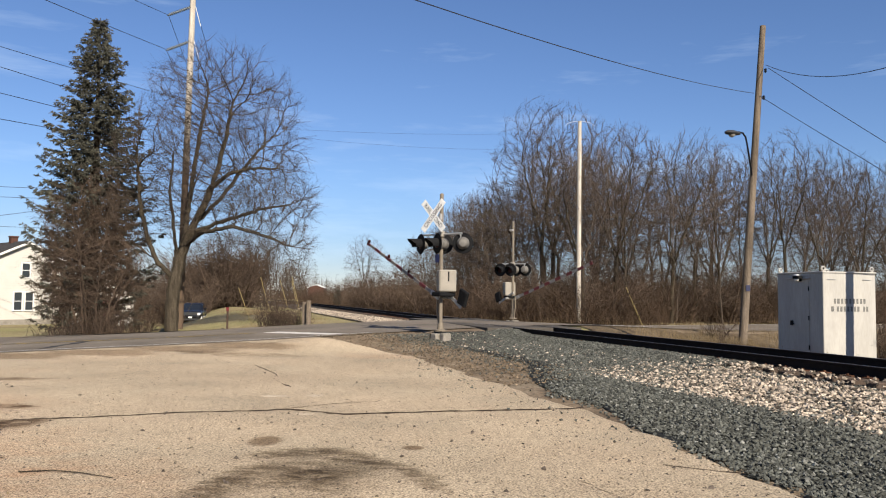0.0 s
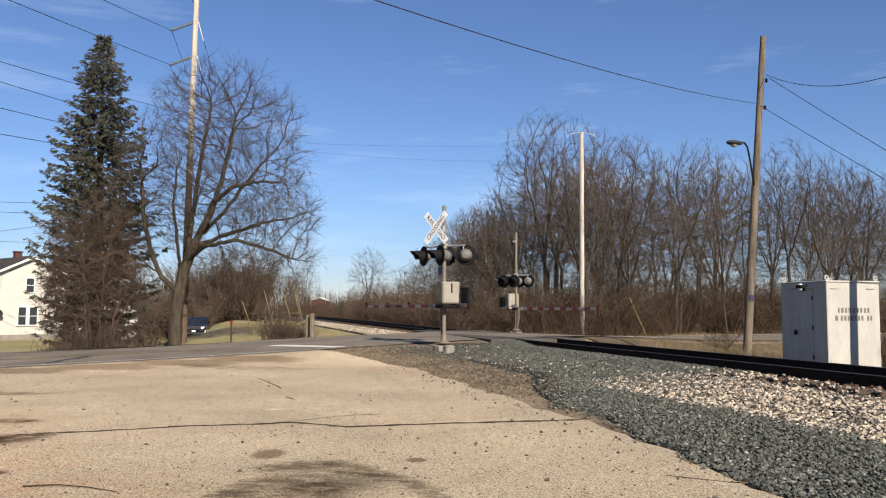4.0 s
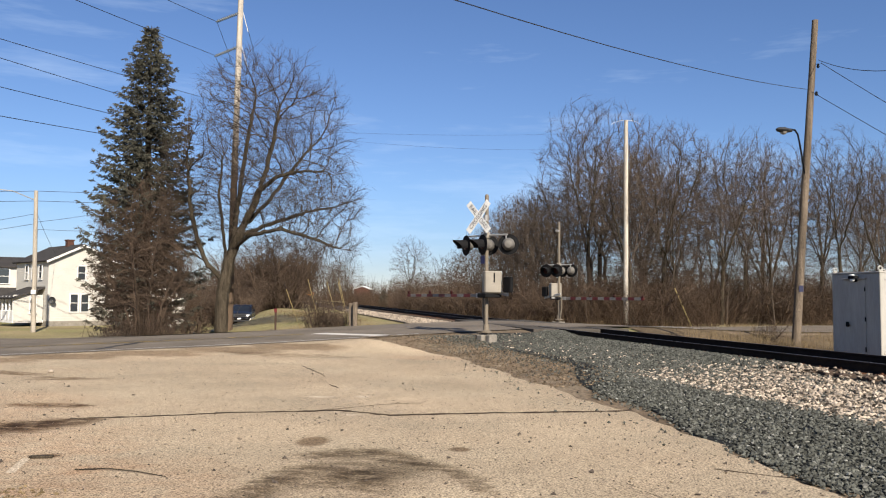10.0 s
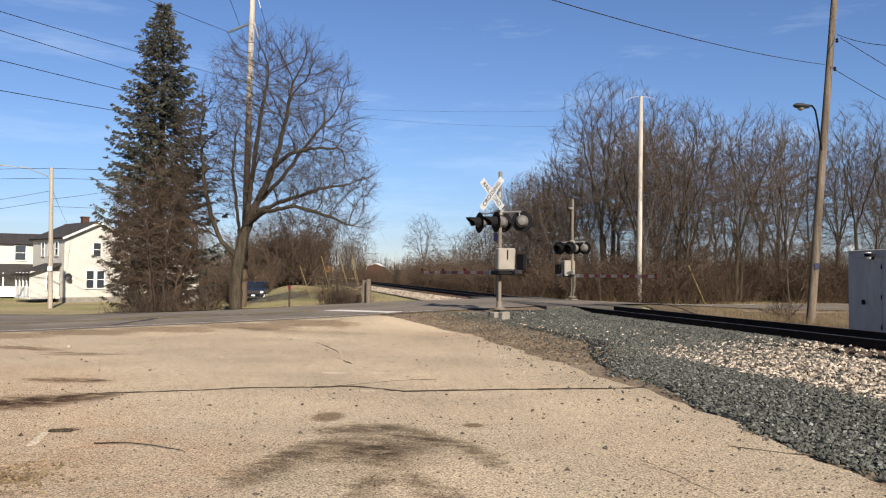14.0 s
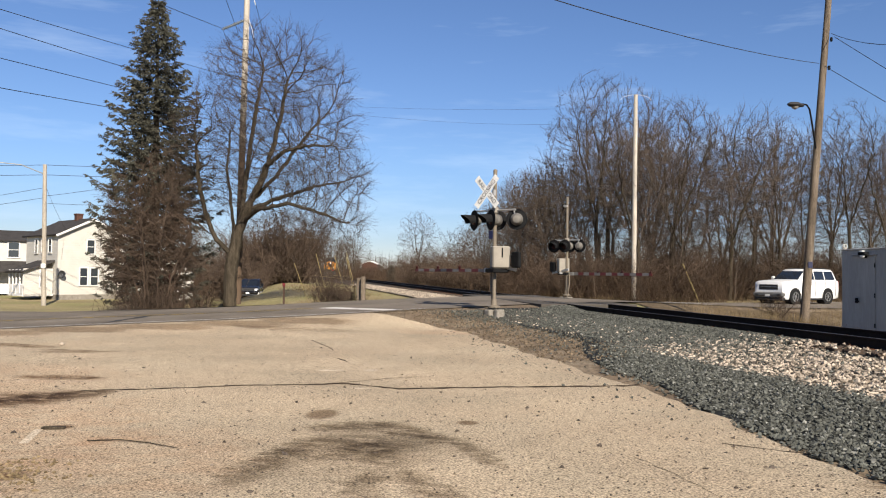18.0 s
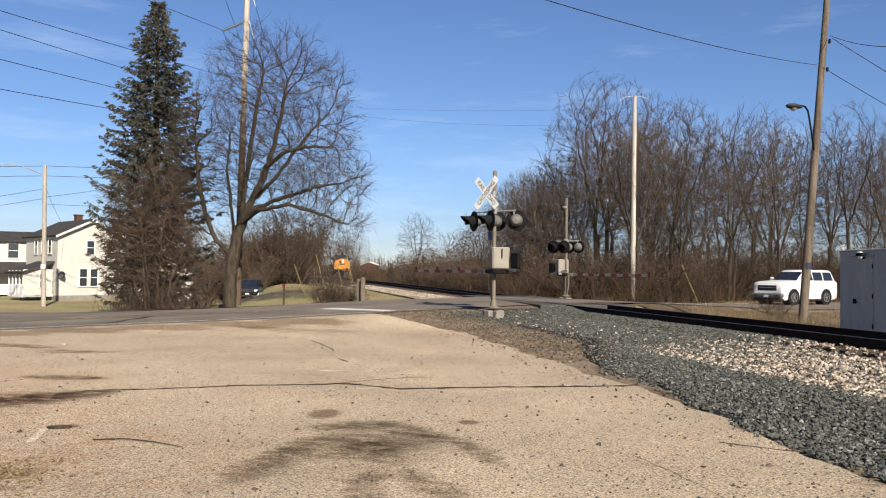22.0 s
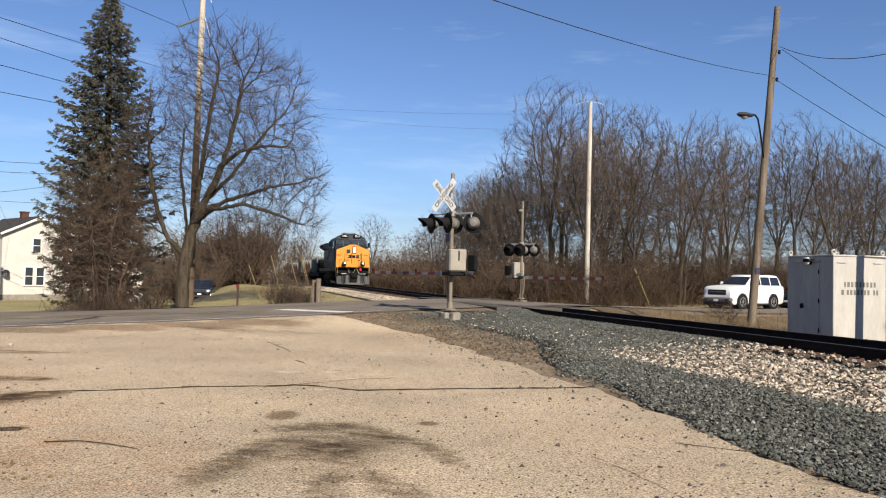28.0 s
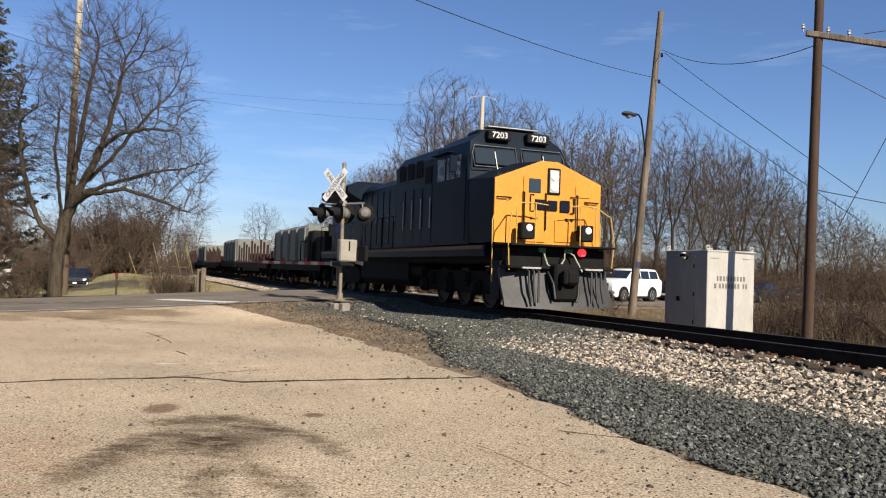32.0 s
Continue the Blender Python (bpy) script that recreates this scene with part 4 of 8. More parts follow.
def grown_tree(seed, stems, goals, step, reach, kill, tip, power, up, thick_from, twig_from, twigs, twig_len, twig_w, cone=-0.2):
    """A bare tree that grows from given stems into the space of its crown: branches head for the nearest free space and thicken towards the trunk.
    Returns the builds of the trunk with its limbs and of the crown."""
    rs = np.random.RandomState(seed)
    pos, par = [], []
    for stem in stems:
        last = -1
        for k, q in enumerate(stem):
            q = np.array(q, float)
            if k == 0 and pos:
                last = int(np.argmin(np.linalg.norm(np.array(pos) - q, axis=1)))
                continue
            a = pos[last] if last >= 0 else q
            m = max(1, int(np.linalg.norm(q - a) / step))
            for i in range(1, m + 1):
                pos.append(a + (q - a) * i / m + (rs.normal(0, step * 0.10, 3) if last >= 0 else 0))
                par.append(last)
                last = len(pos) - 1
    P = np.array(pos)
    G = goals
    axis = P - P[np.maximum(np.array(par), 0)]
    axis = axis / (np.linalg.norm(axis, axis=1)[:, None] + 1e-6)
    used = np.zeros(len(P), bool)
    used[np.array(par)[np.array(par) >= 0]] = True
    dist = np.linalg.norm(G[:, None] - P[None], axis=2)
    ni, nd = dist.argmin(1), dist.min(1)
    for _ in range(140):
        live = nd > kill
        G, ni, nd = G[live], ni[live], nd[live]
        on = nd < reach
        if not on.any():
            break
        way = G[on] - P[ni[on]]
        way /= np.linalg.norm(way, axis=1)[:, None]
        run = P[ni[on]] - P[np.maximum(np.array(par)[ni[on]], 0)]
        run /= np.linalg.norm(run, axis=1)[:, None] + 1e-6
        ahead = (way * run).sum(1) > cone
        if not ahead.any():
            break
        way, src = way[ahead], ni[on][ahead]
        ids, inv = np.unique(src, return_inverse=True)
        s = np.zeros((len(ids), 3))
        np.add.at(s, inv, way)
        s /= np.linalg.norm(s, axis=1)[:, None] + 1e-6
        back = np.array(par)[ids]
        run = P[ids] - P[np.maximum(back, 0)]
        s += run / (np.linalg.norm(run, axis=1)[:, None] + 1e-6) * 0.75 + rs.normal(0, 0.16, s.shape)
        s[:, 2] += up
        s /= np.linalg.norm(s, axis=1)[:, None]
        fresh = P[ids] + s * step
        ok = np.linalg.norm(fresh[:, None] - P[None], axis=2).min(1) > step * 0.45
        ok &= used[ids] | ((s * axis[ids]).sum(1) > 0.6)
        if not ok.any():
            break
        fresh, ids, s = fresh[ok], ids[ok], s[ok]
        axis = np.concatenate([axis, np.where(used[ids][:, None], s, axis[ids])])
        used[ids] = True
        used = np.concatenate([used, np.zeros(len(ids), bool)])
        base = len(P)
        P = np.concatenate([P, fresh])
        par += ids.tolist()
        dist = np.linalg.norm(G[:, None] - fresh[None], axis=2)
        j, dj = dist.argmin(1), dist.min(1)
        closer = dj < nd
        ni[closer], nd[closer] = base + j[closer], dj[closer]
    n = len(P)
    R = np.zeros(n)
    kids = [[] for _ in range(n)]
    for i in range(n - 1, -1, -1):
        R[i] = (R[i] if kids[i] else tip ** power) ** (1 / power)
        if par[i] >= 0:
            R[par[i]] += R[i] ** power
            kids[par[i]].append(i)
    trunk, crown = Build(), Build()
    todo = [(i, []) for i in range(n) if par[i] < 0]
    while todo:
        i, pts = todo.pop()
        rad = [min(R[i], R[pts[0]] * 0.8)] if pts else []
        chain = list(pts)
        top = R[i]
        while True:
            chain.append(i)
            rad.append(R[i])
            if not kids[i]:
                break
            order = sorted(kids[i], key=lambda k: -R[k])
            todo += [(k, [i]) for k in order[1:]]
            i = order[0]
        if len(chain) > 1:
            big = top > thick_from
            (trunk if big else crown).tube([P[k] for k in chain], rad, 9 if top > 0.12 else 5 if big else 3, caps=False)
    flow = P - P[np.maximum(np.array(par), 0)]
    flow /= np.linalg.norm(flow, axis=1)[:, None] + 1e-6
    at = np.where(R < twig_from)[0]
    at = np.repeat(at, twigs)
    p = P[at] + flow[at] * rs.uniform(-0.5, 0.5, (len(at), 1)) * step
    side = rs.normal(size=(len(at), 3))
    d = flow[at] * 0.85 + side * 0.34 + np.array([0, 0, up * 1.5])
    d *= (twig_len * rs.uniform(0.45, 1.25, len(at)) / np.linalg.norm(d, axis=1))[:, None]
    w = np.full(len(at), twig_w)
    spikes(crown, p, d, w, rs)
    for _ in range(2):
        side = rs.normal(size=(len(at), 3))
        spikes(crown, p + d * rs.uniform(0.15, 0.75, (len(at), 1)), d * 0.5 + side * twig_len * 0.18, w * 0.75, rs)
    return trunk, crown


def wood_kind(seed, tall, wide, base, forks, goals):
    """A forest tree: bare shaft, then limbs that fan out upwards."""
    rs = np.random.RandomState(seed)
    lean = rs.uniform(-0.05, 0.05, 2) * tall
    f = base * tall
    stems = [[(0, 0, -0.2), (lean[0] * 0.2, lean[1] * 0.2, f * 0.5), (lean[0] * 0.4, lean[1] * 0.4, f)]]
    for k in range(forks):
        a = 2 * math.pi * (k + rs.uniform(-0.25, 0.25)) / forks
        r = wide * rs.uniform(0.14, 0.3)
        z = f * rs.uniform(0.8, 1.0)
        stems.append([(lean[0] * 0.35, lean[1] * 0.35, z), (lean[0] * 0.5 + r * 0.5 * math.cos(a), lean[1] * 0.5 + r * 0.5 * math.sin(a), z + (tall - f) * 0.25), (lean[0] + r * math.cos(a), lean[1] + r * math.sin(a), z + (tall - f) * rs.uniform(0.5, 0.65))])
    half = (tall - f * 0.82) / 2
    g = ball_points(rs, int(goals * 1.6), (lean[0], lean[1], tall - half), (wide / 2, wide / 2, half), 0.34)
    low = ball_points(rs, goals // 8, (0, 0, f * 0.9), (wide * 0.36, wide * 0.36, f * 0.42), 0.5)
    return grown_tree(seed, stems, np.concatenate([g, low]), 0.36, 2.4, 0.40, 0.0088, 2.0, 0.16, 0.06, 0.05, 3, 0.6, 0.0062, 0.0)


wood_kinds = []
for i, (tall_, wide_, base_, forks_, goals_) in enumerate(((12.5, 6.0, 0.36, 4, 560), (14.0, 9.0, 0.30, 6, 900), (11.0, 4.8, 0.36, 3, 360), (15.5, 6.6, 0.42, 4, 600), (9.0, 5.2, 0.28, 4, 360), (13.0, 7.6, 0.34, 5, 720))):
    tb, wb = wood_kind(100 + i, tall_, wide_, base_, forks_, goals_)
    wood_kinds.append((tb.mesh("trunk", M_BARK, True), wb.mesh("crown", M_TWIG)))


WOOD_TOPS = [max(v.co.z for v in crown.vertices) for _, crown in wood_kinds]


def skyline(x, y):
    """Height that the woods reach at a place: they step up from the low far end to the tall stand behind the crossing."""
    rise = np.interp(x / y, (-0.09, -0.03, 0.0, 0.03, 0.082, 0.115, 0.137, 0.172, 0.227, 0.31, 0.365, 0.449, 0.52, 0.58, 0.63, 0.68, 0.74, 0.85),
                     (0.045, 0.072, 0.106, 0.13, 0.175, 0.205, 0.254, 0.226, 0.226, 0.219, 0.216, 0.215, 0.205, 0.19, 0.155, 0.125, 0.095, 0.07))
    return 1.6 + rise * y


def under_skyline(x, y):
    """The same, with room for a crown on both sides."""
    return min(skyline(x - 1.6, y), skyline(x, y), skyline(x + 1.6, y))


def wood_tree(i, x, y, scale, turn, label="bare leafless tree at the edge of the woods"):
    t = thing("bare_tree", Matrix.Translation((x, y, float(height(x, y)) - 0.1)) @ Matrix.Rotation(turn, 4, "Z") @ Matrix.Scale(scale, 4), label, "tree", "bare trees of the woods")
    for nm, me in zip(("trunk", "crown"), wood_kinds[i]):
        o = new(nm, me)
        o.parent = t
    return t


rng = random.Random(11)
# along the far side of the track, out to the distance
for k in range(32):
    q = 54 + 70 * (k / 32) + rng.uniform(-2, 2)
    p = 21.5 + abs(rng.gauss(0, 6)) + rng.uniform(0, 3)
    x, y = along(p, q)
    i = rng.randrange(6)
    wood_tree(i, x, y, min(1.35, under_skyline(x, y) / WOOD_TOPS[i] * rng.uniform(0.8, 1.0)), rng.uniform(0, 6.3))
for b, y, i in ((0.143, 61.0, 3), (0.152, 64.0, 5), (0.118, 70.0, 4), (0.235, 60.0, 5), (0.33, 58.0, 2), (0.44, 56.0, 3), (0.49, 55.0, 0)):
    wood_tree(i, b * y, y, skyline(b * y, y) / WOOD_TOPS[i] * 1.03, 6 * b + y, "tall broad-crowned leafless tree in the woods")
for k in range(26):
    x, y = along(22 + rng.uniform(0, 16), 118 + 150 * k / 26)
    wood_tree(rng.choice((2, 4)), x, y, rng.uniform(0.42, 0.6), rng.uniform(0, 6.3))
# beyond the road, to the side
for k in range(36):
    s = 6 + 92 * (k / 36) ** 1.15 + rng.uniform(-1.5, 1.5)
    v = 9.0 + abs(rng.gauss(0, 6)) + rng.uniform(0, 3)
    x, y = on_road(s, v)
    if TX * x + TY * y < 18.5:
        continue
    i = rng.randrange(6)
    wood_tree(i, x, y, min(1.3, under_skyline(x, y) / WOOD_TOPS[i] * rng.uniform(0.78, 1.0)), rng.uniform(0, 6.3))
# saplings under them
SAPLING = dict(WOOD, levels=4, height=6.5, radius=0.06, segs=(7, 4, 3, 1), kids=(15, 6, 4), start=(0.12, 0.15, 0.15), least=0.007, ratio=(0.34, 0.5, 0.55), thin_from=1)
sap_kinds = []
for i in range(3):
    tb, wb = branch_mesh(200 + i, SAPLING)
    sap_kinds.append((tb.mesh("trunk", M_TWIG), wb.mesh("crown", M_TWIG)))
for k in range(150):
    if k < 75:
        if k % 2:
            continue
        x, y = along(18.5 + rng.uniform(0, 14), 50 + 80 * k / 75)
    else:
        x, y = on_road(8 + 80 * (k - 75) / 75 + rng.uniform(-1, 1), 8 + rng.uniform(0, 13))
    if TX * x + TY * y < 18:
        continue
    t = thing("sapling", Matrix.Translation((x, y, float(height(x, y)) - 0.1)) @ Matrix.Rotation(rng.uniform(0, 6.3), 4, "Z") @ Matrix.Scale(min(rng.uniform(0.6, 1.2), 0.8 * skyline(x, y) / 7.0), 4), "thin leafless sapling in the woods", "tree", "saplings in the woods")
    for nm, me in zip(("trunk", "crown"), sap_kinds[k % 3]):
        new(nm, me).parent = t
# far trees on the near side of the track
for k in range(34):
    q = 78 + 190 * (k / 34) + rng.uniform(-4, 4)
    p = -1 - abs(rng.gauss(0, 10)) - 0.10 * (q - 78)
    x, y = along(p, q)
    wood_tree(rng.choice((2, 4, 4, 0)), x, y, rng.uniform(0.5, 0.8), rng.uniform(0, 6.3), "bare leafless tree on the near side of the track")
# where the track swings out of sight
for k in range(16):
    q = 215 + 55 * k / 16
    p = rng.uniform(5.5, 11) if k % 3 else rng.uniform(17.5, 21)
    i = rng.choice((0, 1, 5))
    wood_tree(i, *along(p, q), rng.uniform(0.75, 1.0), rng.uniform(0, 6.3), "grey leafless tree far along the track")
# behind the houses
for k in range(14):
    x, y = -75 + 60 * k / 14 + rng.uniform(-3, 3), 118 + rng.uniform(-10, 25)
    wood_tree(rng.choice((2, 4, 0)), x, y, rng.uniform(0.5, 0.75), rng.uniform(0, 6.3), "bare leafless tree far behind the houses")
for x, y, i, sc in ((-18.0, 98.0, 4, 0.85), (-19.8, 104.0, 2, 0.8), (-17.9, 92.0, 4, 0.6), (-21.8, 110.0, 4, 0.9)):
    wood_tree(i, x, y, sc, x + y, "tan leafless tree beside the track beyond the guy wires")
for x, y, sc in ((-33.6, 226.0, 0.42), (-31.8, 225.0, 0.38), (-29.9, 225.0, 0.40), (-35.2, 227.0, 0.45), (-28.0, 226.0, 0.42)):
    wood_tree(4, x, y, sc, x, "low leafless tree before a far building")
for b in (0.19, 0.245, 0.30, 0.36, 0.42, 0.47, 0.535, 0.575, 0.62, 0.67):
    y = 37.4 / (0.839 - 0.545 * b)
    i = (5, 1, 5, 0, 1, 5)[int(b * 20) % 6]
    wood_tree(i, b * y, y, skyline(b * y, y) / WOOD_TOPS[i] * 0.95, 9 * b, "broad leafless tree at the front of the woods")
wood_tree(5, 12.15, 53.0, skyline(12.15, 53.0) / WOOD_TOPS[5], 2.2, "leafless tree with a pale-sided trunk at the front of the woods")
wood_tree(1, -14.5, 190.0, 1.15, 1.0, "lone leafless tree far along the track")

# round brown bushes
BUSH = dict(levels=4, stems=9, splay=0.55, height=2.6, radius=0.045, segs=(5, 4, 3, 1), wobble=(0.10, 0.16, 0.2, 0.2), up=(0.03, 0.03, 0.0, 0.0), taper=(0.3, 0.35, 0.45, 0.6), thin_from=1,
            kids=(8, 6, 3), start=(0.15, 0.15, 0.15), angle=((20, 65), (25, 70), (25, 70)), ratio=(0.5, 0.5, 0.55), short=(0.3, 0.3, 0.2), thick=(0.6, 0.6, 0.65), least=0.006)
bush_kinds = []
for i in range(4):
    tb, wb = branch_mesh(300 + i, dict(BUSH, stems=8 + i, splay=(0.5, 0.75, 0.4, 0.95)[i], height=(2.7, 2.3, 3.2, 2.0)[i]))
    bush_kinds.append((tb.mesh("stem", M_VINE), wb.mesh("crown", M_VINE)))


def bush(i, x, y, scale, label, group="bushes", slim=1.0):
    t = thing("bush", Matrix.Translation((x, y, float(height(x, y)) - 0.08)) @ Matrix.Rotation(rng.uniform(0, 6.3), 4, "Z") @ Matrix.Diagonal((scale * slim, scale * slim, scale, 1)), label, "bush", group)
    for nm, me in zip(("stem", "crown"), bush_kinds[i]):
        o = new(nm, me)
        o.parent = t
    return t


for k in range(26):        # round thicket beyond the big tree
    bush(rng.randrange(4), -27.5 + 7.5 * k / 25 + rng.uniform(-0.6, 0.6), 90 + rng.uniform(-3, 6), rng.uniform(1.9, 2.9) * (1.1 - 0.35 * k / 25), "rounded brown leafless bush beyond the big tree")
for k in range(20):        # near side of the track
    q = 78 + 70 * k / 20
    x, y = along(0.045 * q - 4.2 - rng.uniform(0, 7), q)
    bush(rng.randrange(4), x, y, rng.uniform(0.7, 1.5), "brown leafless bush beside the track")
for x, y, sc in ((-6.3, 36.4, 0.5), (-6.9, 36.5, 0.5), (-5.8, 36.6, 0.45), (-7.3, 37.2, 0.36), (-6.5, 37.3, 0.52), (-6.0, 36.1, 0.42)):
    bush(rng.randrange(4), x, y, sc, "low leafless bush around the guy wires")
for x, y, sc in ((-15.1, 44.2, 0.62), (-14.2, 45.5, 0.5), (-16.2, 46.0, 0.6)):
    bush(rng.randrange(4), x, y, sc, "brown leafless bush beside the spruce")
for x, y, sc in ((12.7, 22.6, 0.5), (13.5, 23.7, 0.55), (14.7, 24.3, 0.6), (13.9, 22.1, 0.5), (15.6, 23.4, 0.7), (16.8, 24.6, 0.8), (18.6, 24.2, 0.9), (14.2, 20.5, 0.75), (15.2, 19.6, 0.9), (16.0, 21.5, 0.9), (13.6, 22.3, 0.5), (17.0, 20.2, 1.0), (17.8, 22.5, 1.0), (14.6, 18.3, 0.7), (16.4, 18.4, 0.85), (12.0, 33.5, 0.4), (10.9, 30.8, 0.3)):
    bush(rng.randrange(4), x, y, sc, "brown leafless bush in dry weeds by the track")


def brush(name, label, mat, clumps, per, hi, spread, seed, width=0.012, lean=0.42, sides=6):
    """Thickets: clumps of thin bent stems with side twigs, joined."""
    rs = np.random.RandomState(seed)
    vs, fs, o = [], [], 0

    def spike(p, d, w):
        nonlocal o
        n = len(p)
        a = rs.uniform(0, 6.3, n)
        for k in range(3):
            vs.append(p + np.stack([np.cos(a + k * 2.094) * w, np.sin(a + k * 2.094) * w, np.zeros(n)], -1))
        vs.append(p + d)
        i = o + np.arange(n)
        for k in range(3):
            fs.append(np.stack([i + k * n, i + ((k + 1) % 3) * n, i + 3 * n], -1))
        o += 4 * n

    for cx, cy, hscale in clumps:
        n = int(per * rs.uniform(0.7, 1.3))
        b = np.stack([cx + rs.normal(0, spread, n), cy + rs.normal(0, spread, n), np.zeros(n)], -1)
        b[:, 2] = height(b[:, 0], b[:, 1]) - 0.1
        hh = hi * hscale * rs.uniform(0.3, 1.0, n)
        d = np.stack([rs.normal(0, lean, n) * hh, rs.normal(0, lean, n) * hh, hh], -1)
        w = width * rs.uniform(0.6, 1.6, n)
        spike(b, d, w)
        for _ in range(sides):
            f = rs.uniform(0.08, 0.95, n)[:, None]
            dd = np.stack([rs.normal(0, 0.40, n) * hh, rs.normal(0, 0.40, n) * hh, rs.uniform(-0.22, 0.30, n) * hh], -1) * (1.2 - 0.8 * f)
            spike(b + d * f, dd, w * 0.6)
    me = bpy.data.meshes.new(name)
    me.from_pydata(np.concatenate(vs).tolist(), [], np.concatenate(fs).tolist())
    me.materials.append(mat)
    return tagged(new(name, me), label, "brush", kind="stuff")


clumps = []
for k in range(150):       # along the far side of the track
    q = 44 + 190 * (k / 150) ** 1.3
    p = 17.6 + 0.02 * (q - 44) + rng.uniform(0, 8)
    clumps.append((*along(p, q), rng.uniform(0.45, 1.05) * (1 if q < 62 else 1.15)))
for k in range(150):       # beyond the road
    s, v = 9 + 84 * k / 150 + rng.uniform(-1, 1), (10.2 if s < 32 else 7.2) + rng.uniform(0, 8)
    x, y = on_road(s, v)
    if TX * x + TY * y > 17:
        clumps.append((x, y, rng.uniform(0.45, 1.1)))
brush("thicket", "dense brown leafless thicket at the foot of the woods", M_BRUSH, clumps, 105, 3.8, 1.6, 21, 0.011, 0.5, 8)
clumps = [(*along(27 + rng.uniform(0, 12), 60 + 130 * k / 40), rng.uniform(0.5, 1.0)) for k in range(40)]
clumps += [(*on_road(34 + 75 * k / 44, 24 + rng.uniform(0, 10)), rng.uniform(0.5, 1.0)) for k in range(44)]
clumps += [(*on_road(26 + 74 * k / 90, 13 + rng.uniform(0, 10)), rng.uniform(0.5, 0.95)) for k in range(90)]
clumps = [(x, y, h * min(1.0, 0.6 * skyline(x, y) / 8.0)) for x, y, h in clumps]
brush("thicket", "dark leafless undergrowth deep in the woods", M_BRUSH, clumps, 55, 6.0, 2.6, 27, 0.03, 0.4, 5)
for k in range(64):        # rounded brush along the edge of the woods
    if k < 30:
        x, y = along(17.8 + rng.uniform(0, 5), 46 + 80 * k / 30 + rng.uniform(-1, 1))
    else:
        s = 10 + 80 * (k - 30) / 34
        x, y = on_road(s, (11.0 if s < 32 else 8.2) + rng.uniform(0, 4))
    if TX * x + TY * y > 17.4:
        bush(rng.randrange(4), x, y, rng.uniform(0.8, 1.5), "tangled brown leafless bush at the edge of the woods", "bushes", 1.3)
clumps = []
for k in range(70):        # near side of the track, far
    q = 84 + 160 * (k / 70) ** 1.2
    clumps.append((*along(0.04 * q - 3.5 - rng.uniform(0, 15), q), rng.uniform(0.5, 1.2)))
for k in range(30):
    clumps.append((-80 + 68 * k / 30, 112 + rng.uniform(-8, 20), rng.uniform(0.5, 0.9)))
brush("thicket", "brown leafless brush on the near side of the track", M_BRUSH, clumps, 130, 4.4, 1.6, 22, 0.013, 0.4, 8)
clumps = [(-420 + 840 * k / 90 + rng.uniform(-4, 4), 330 + rng.uniform(0, 160), rng.uniform(0.6, 1.1)) for k in range(90)]
brush("distant_woods", "hazy brown line of distant leafless woods", M_BRUSH, clumps, 130, 13.0, 6.0, 24, 0.14, 0.12, 3)
clumps = [(*on_road(52 + 90 * k / 60, 32 + rng.uniform(0, 16)), rng.uniform(0.5, 0.9)) for k in range(60)]
clumps += [(*along(40 + rng.uniform(0, 14), 66 + 60 * k / 24), rng.uniform(0.4, 0.7)) for k in range(24)]
clumps = [(x, y, h * min(1.0, 0.6 * skyline(x, y) / 9.0)) for x, y, h in clumps]
brush("deep_woods", "dark tangle of stems deep in the leafless woods", M_BRUSH, clumps, 55, 7.0, 3.2, 28, 0.05, 0.3, 5)
# dry weeds and grass
clumps = []
for k in range(120):
    q, p = rng.uniform(6, 27), rng.uniform(13.9, 20)
    x, y = along(p, q)
    clumps.append((x, y, rng.uniform(0.3, 0.6) if x < 13.4 and y < 24 else rng.uniform(0.5, 1.2)))
for k in range(50):
    s, v = rng.uniform(10, 45), rng.choice((-1, 1)) * rng.uniform(4.9, 7)
    clumps.append((*on_road(s, v), rng.uniform(0.5, 1.1)))
for k in range(40):
    q, p = rng.uniform(39, 70), rng.uniform(1.0, 6.2)
    clumps.append((*along(p, q), rng.uniform(0.3, 0.7)))
brush("dry_grass", "straw-coloured dry weeds and grass", M_DRYGRASS, clumps, 90, 0.75, 0.6, 25, 0.005, 0.3, 1)
clumps = [(*along(rng.uniform(5.0, 7.2), rng.uniform(14.5, 25.5)), rng.uniform(0.3, 0.9)) for _ in range(46)]
brush("dry_grass", "sparse dry grass on the dirt bank", M_DRYGRASS, clumps, 45, 0.26, 0.45, 26, 0.004, 0.7, 1)

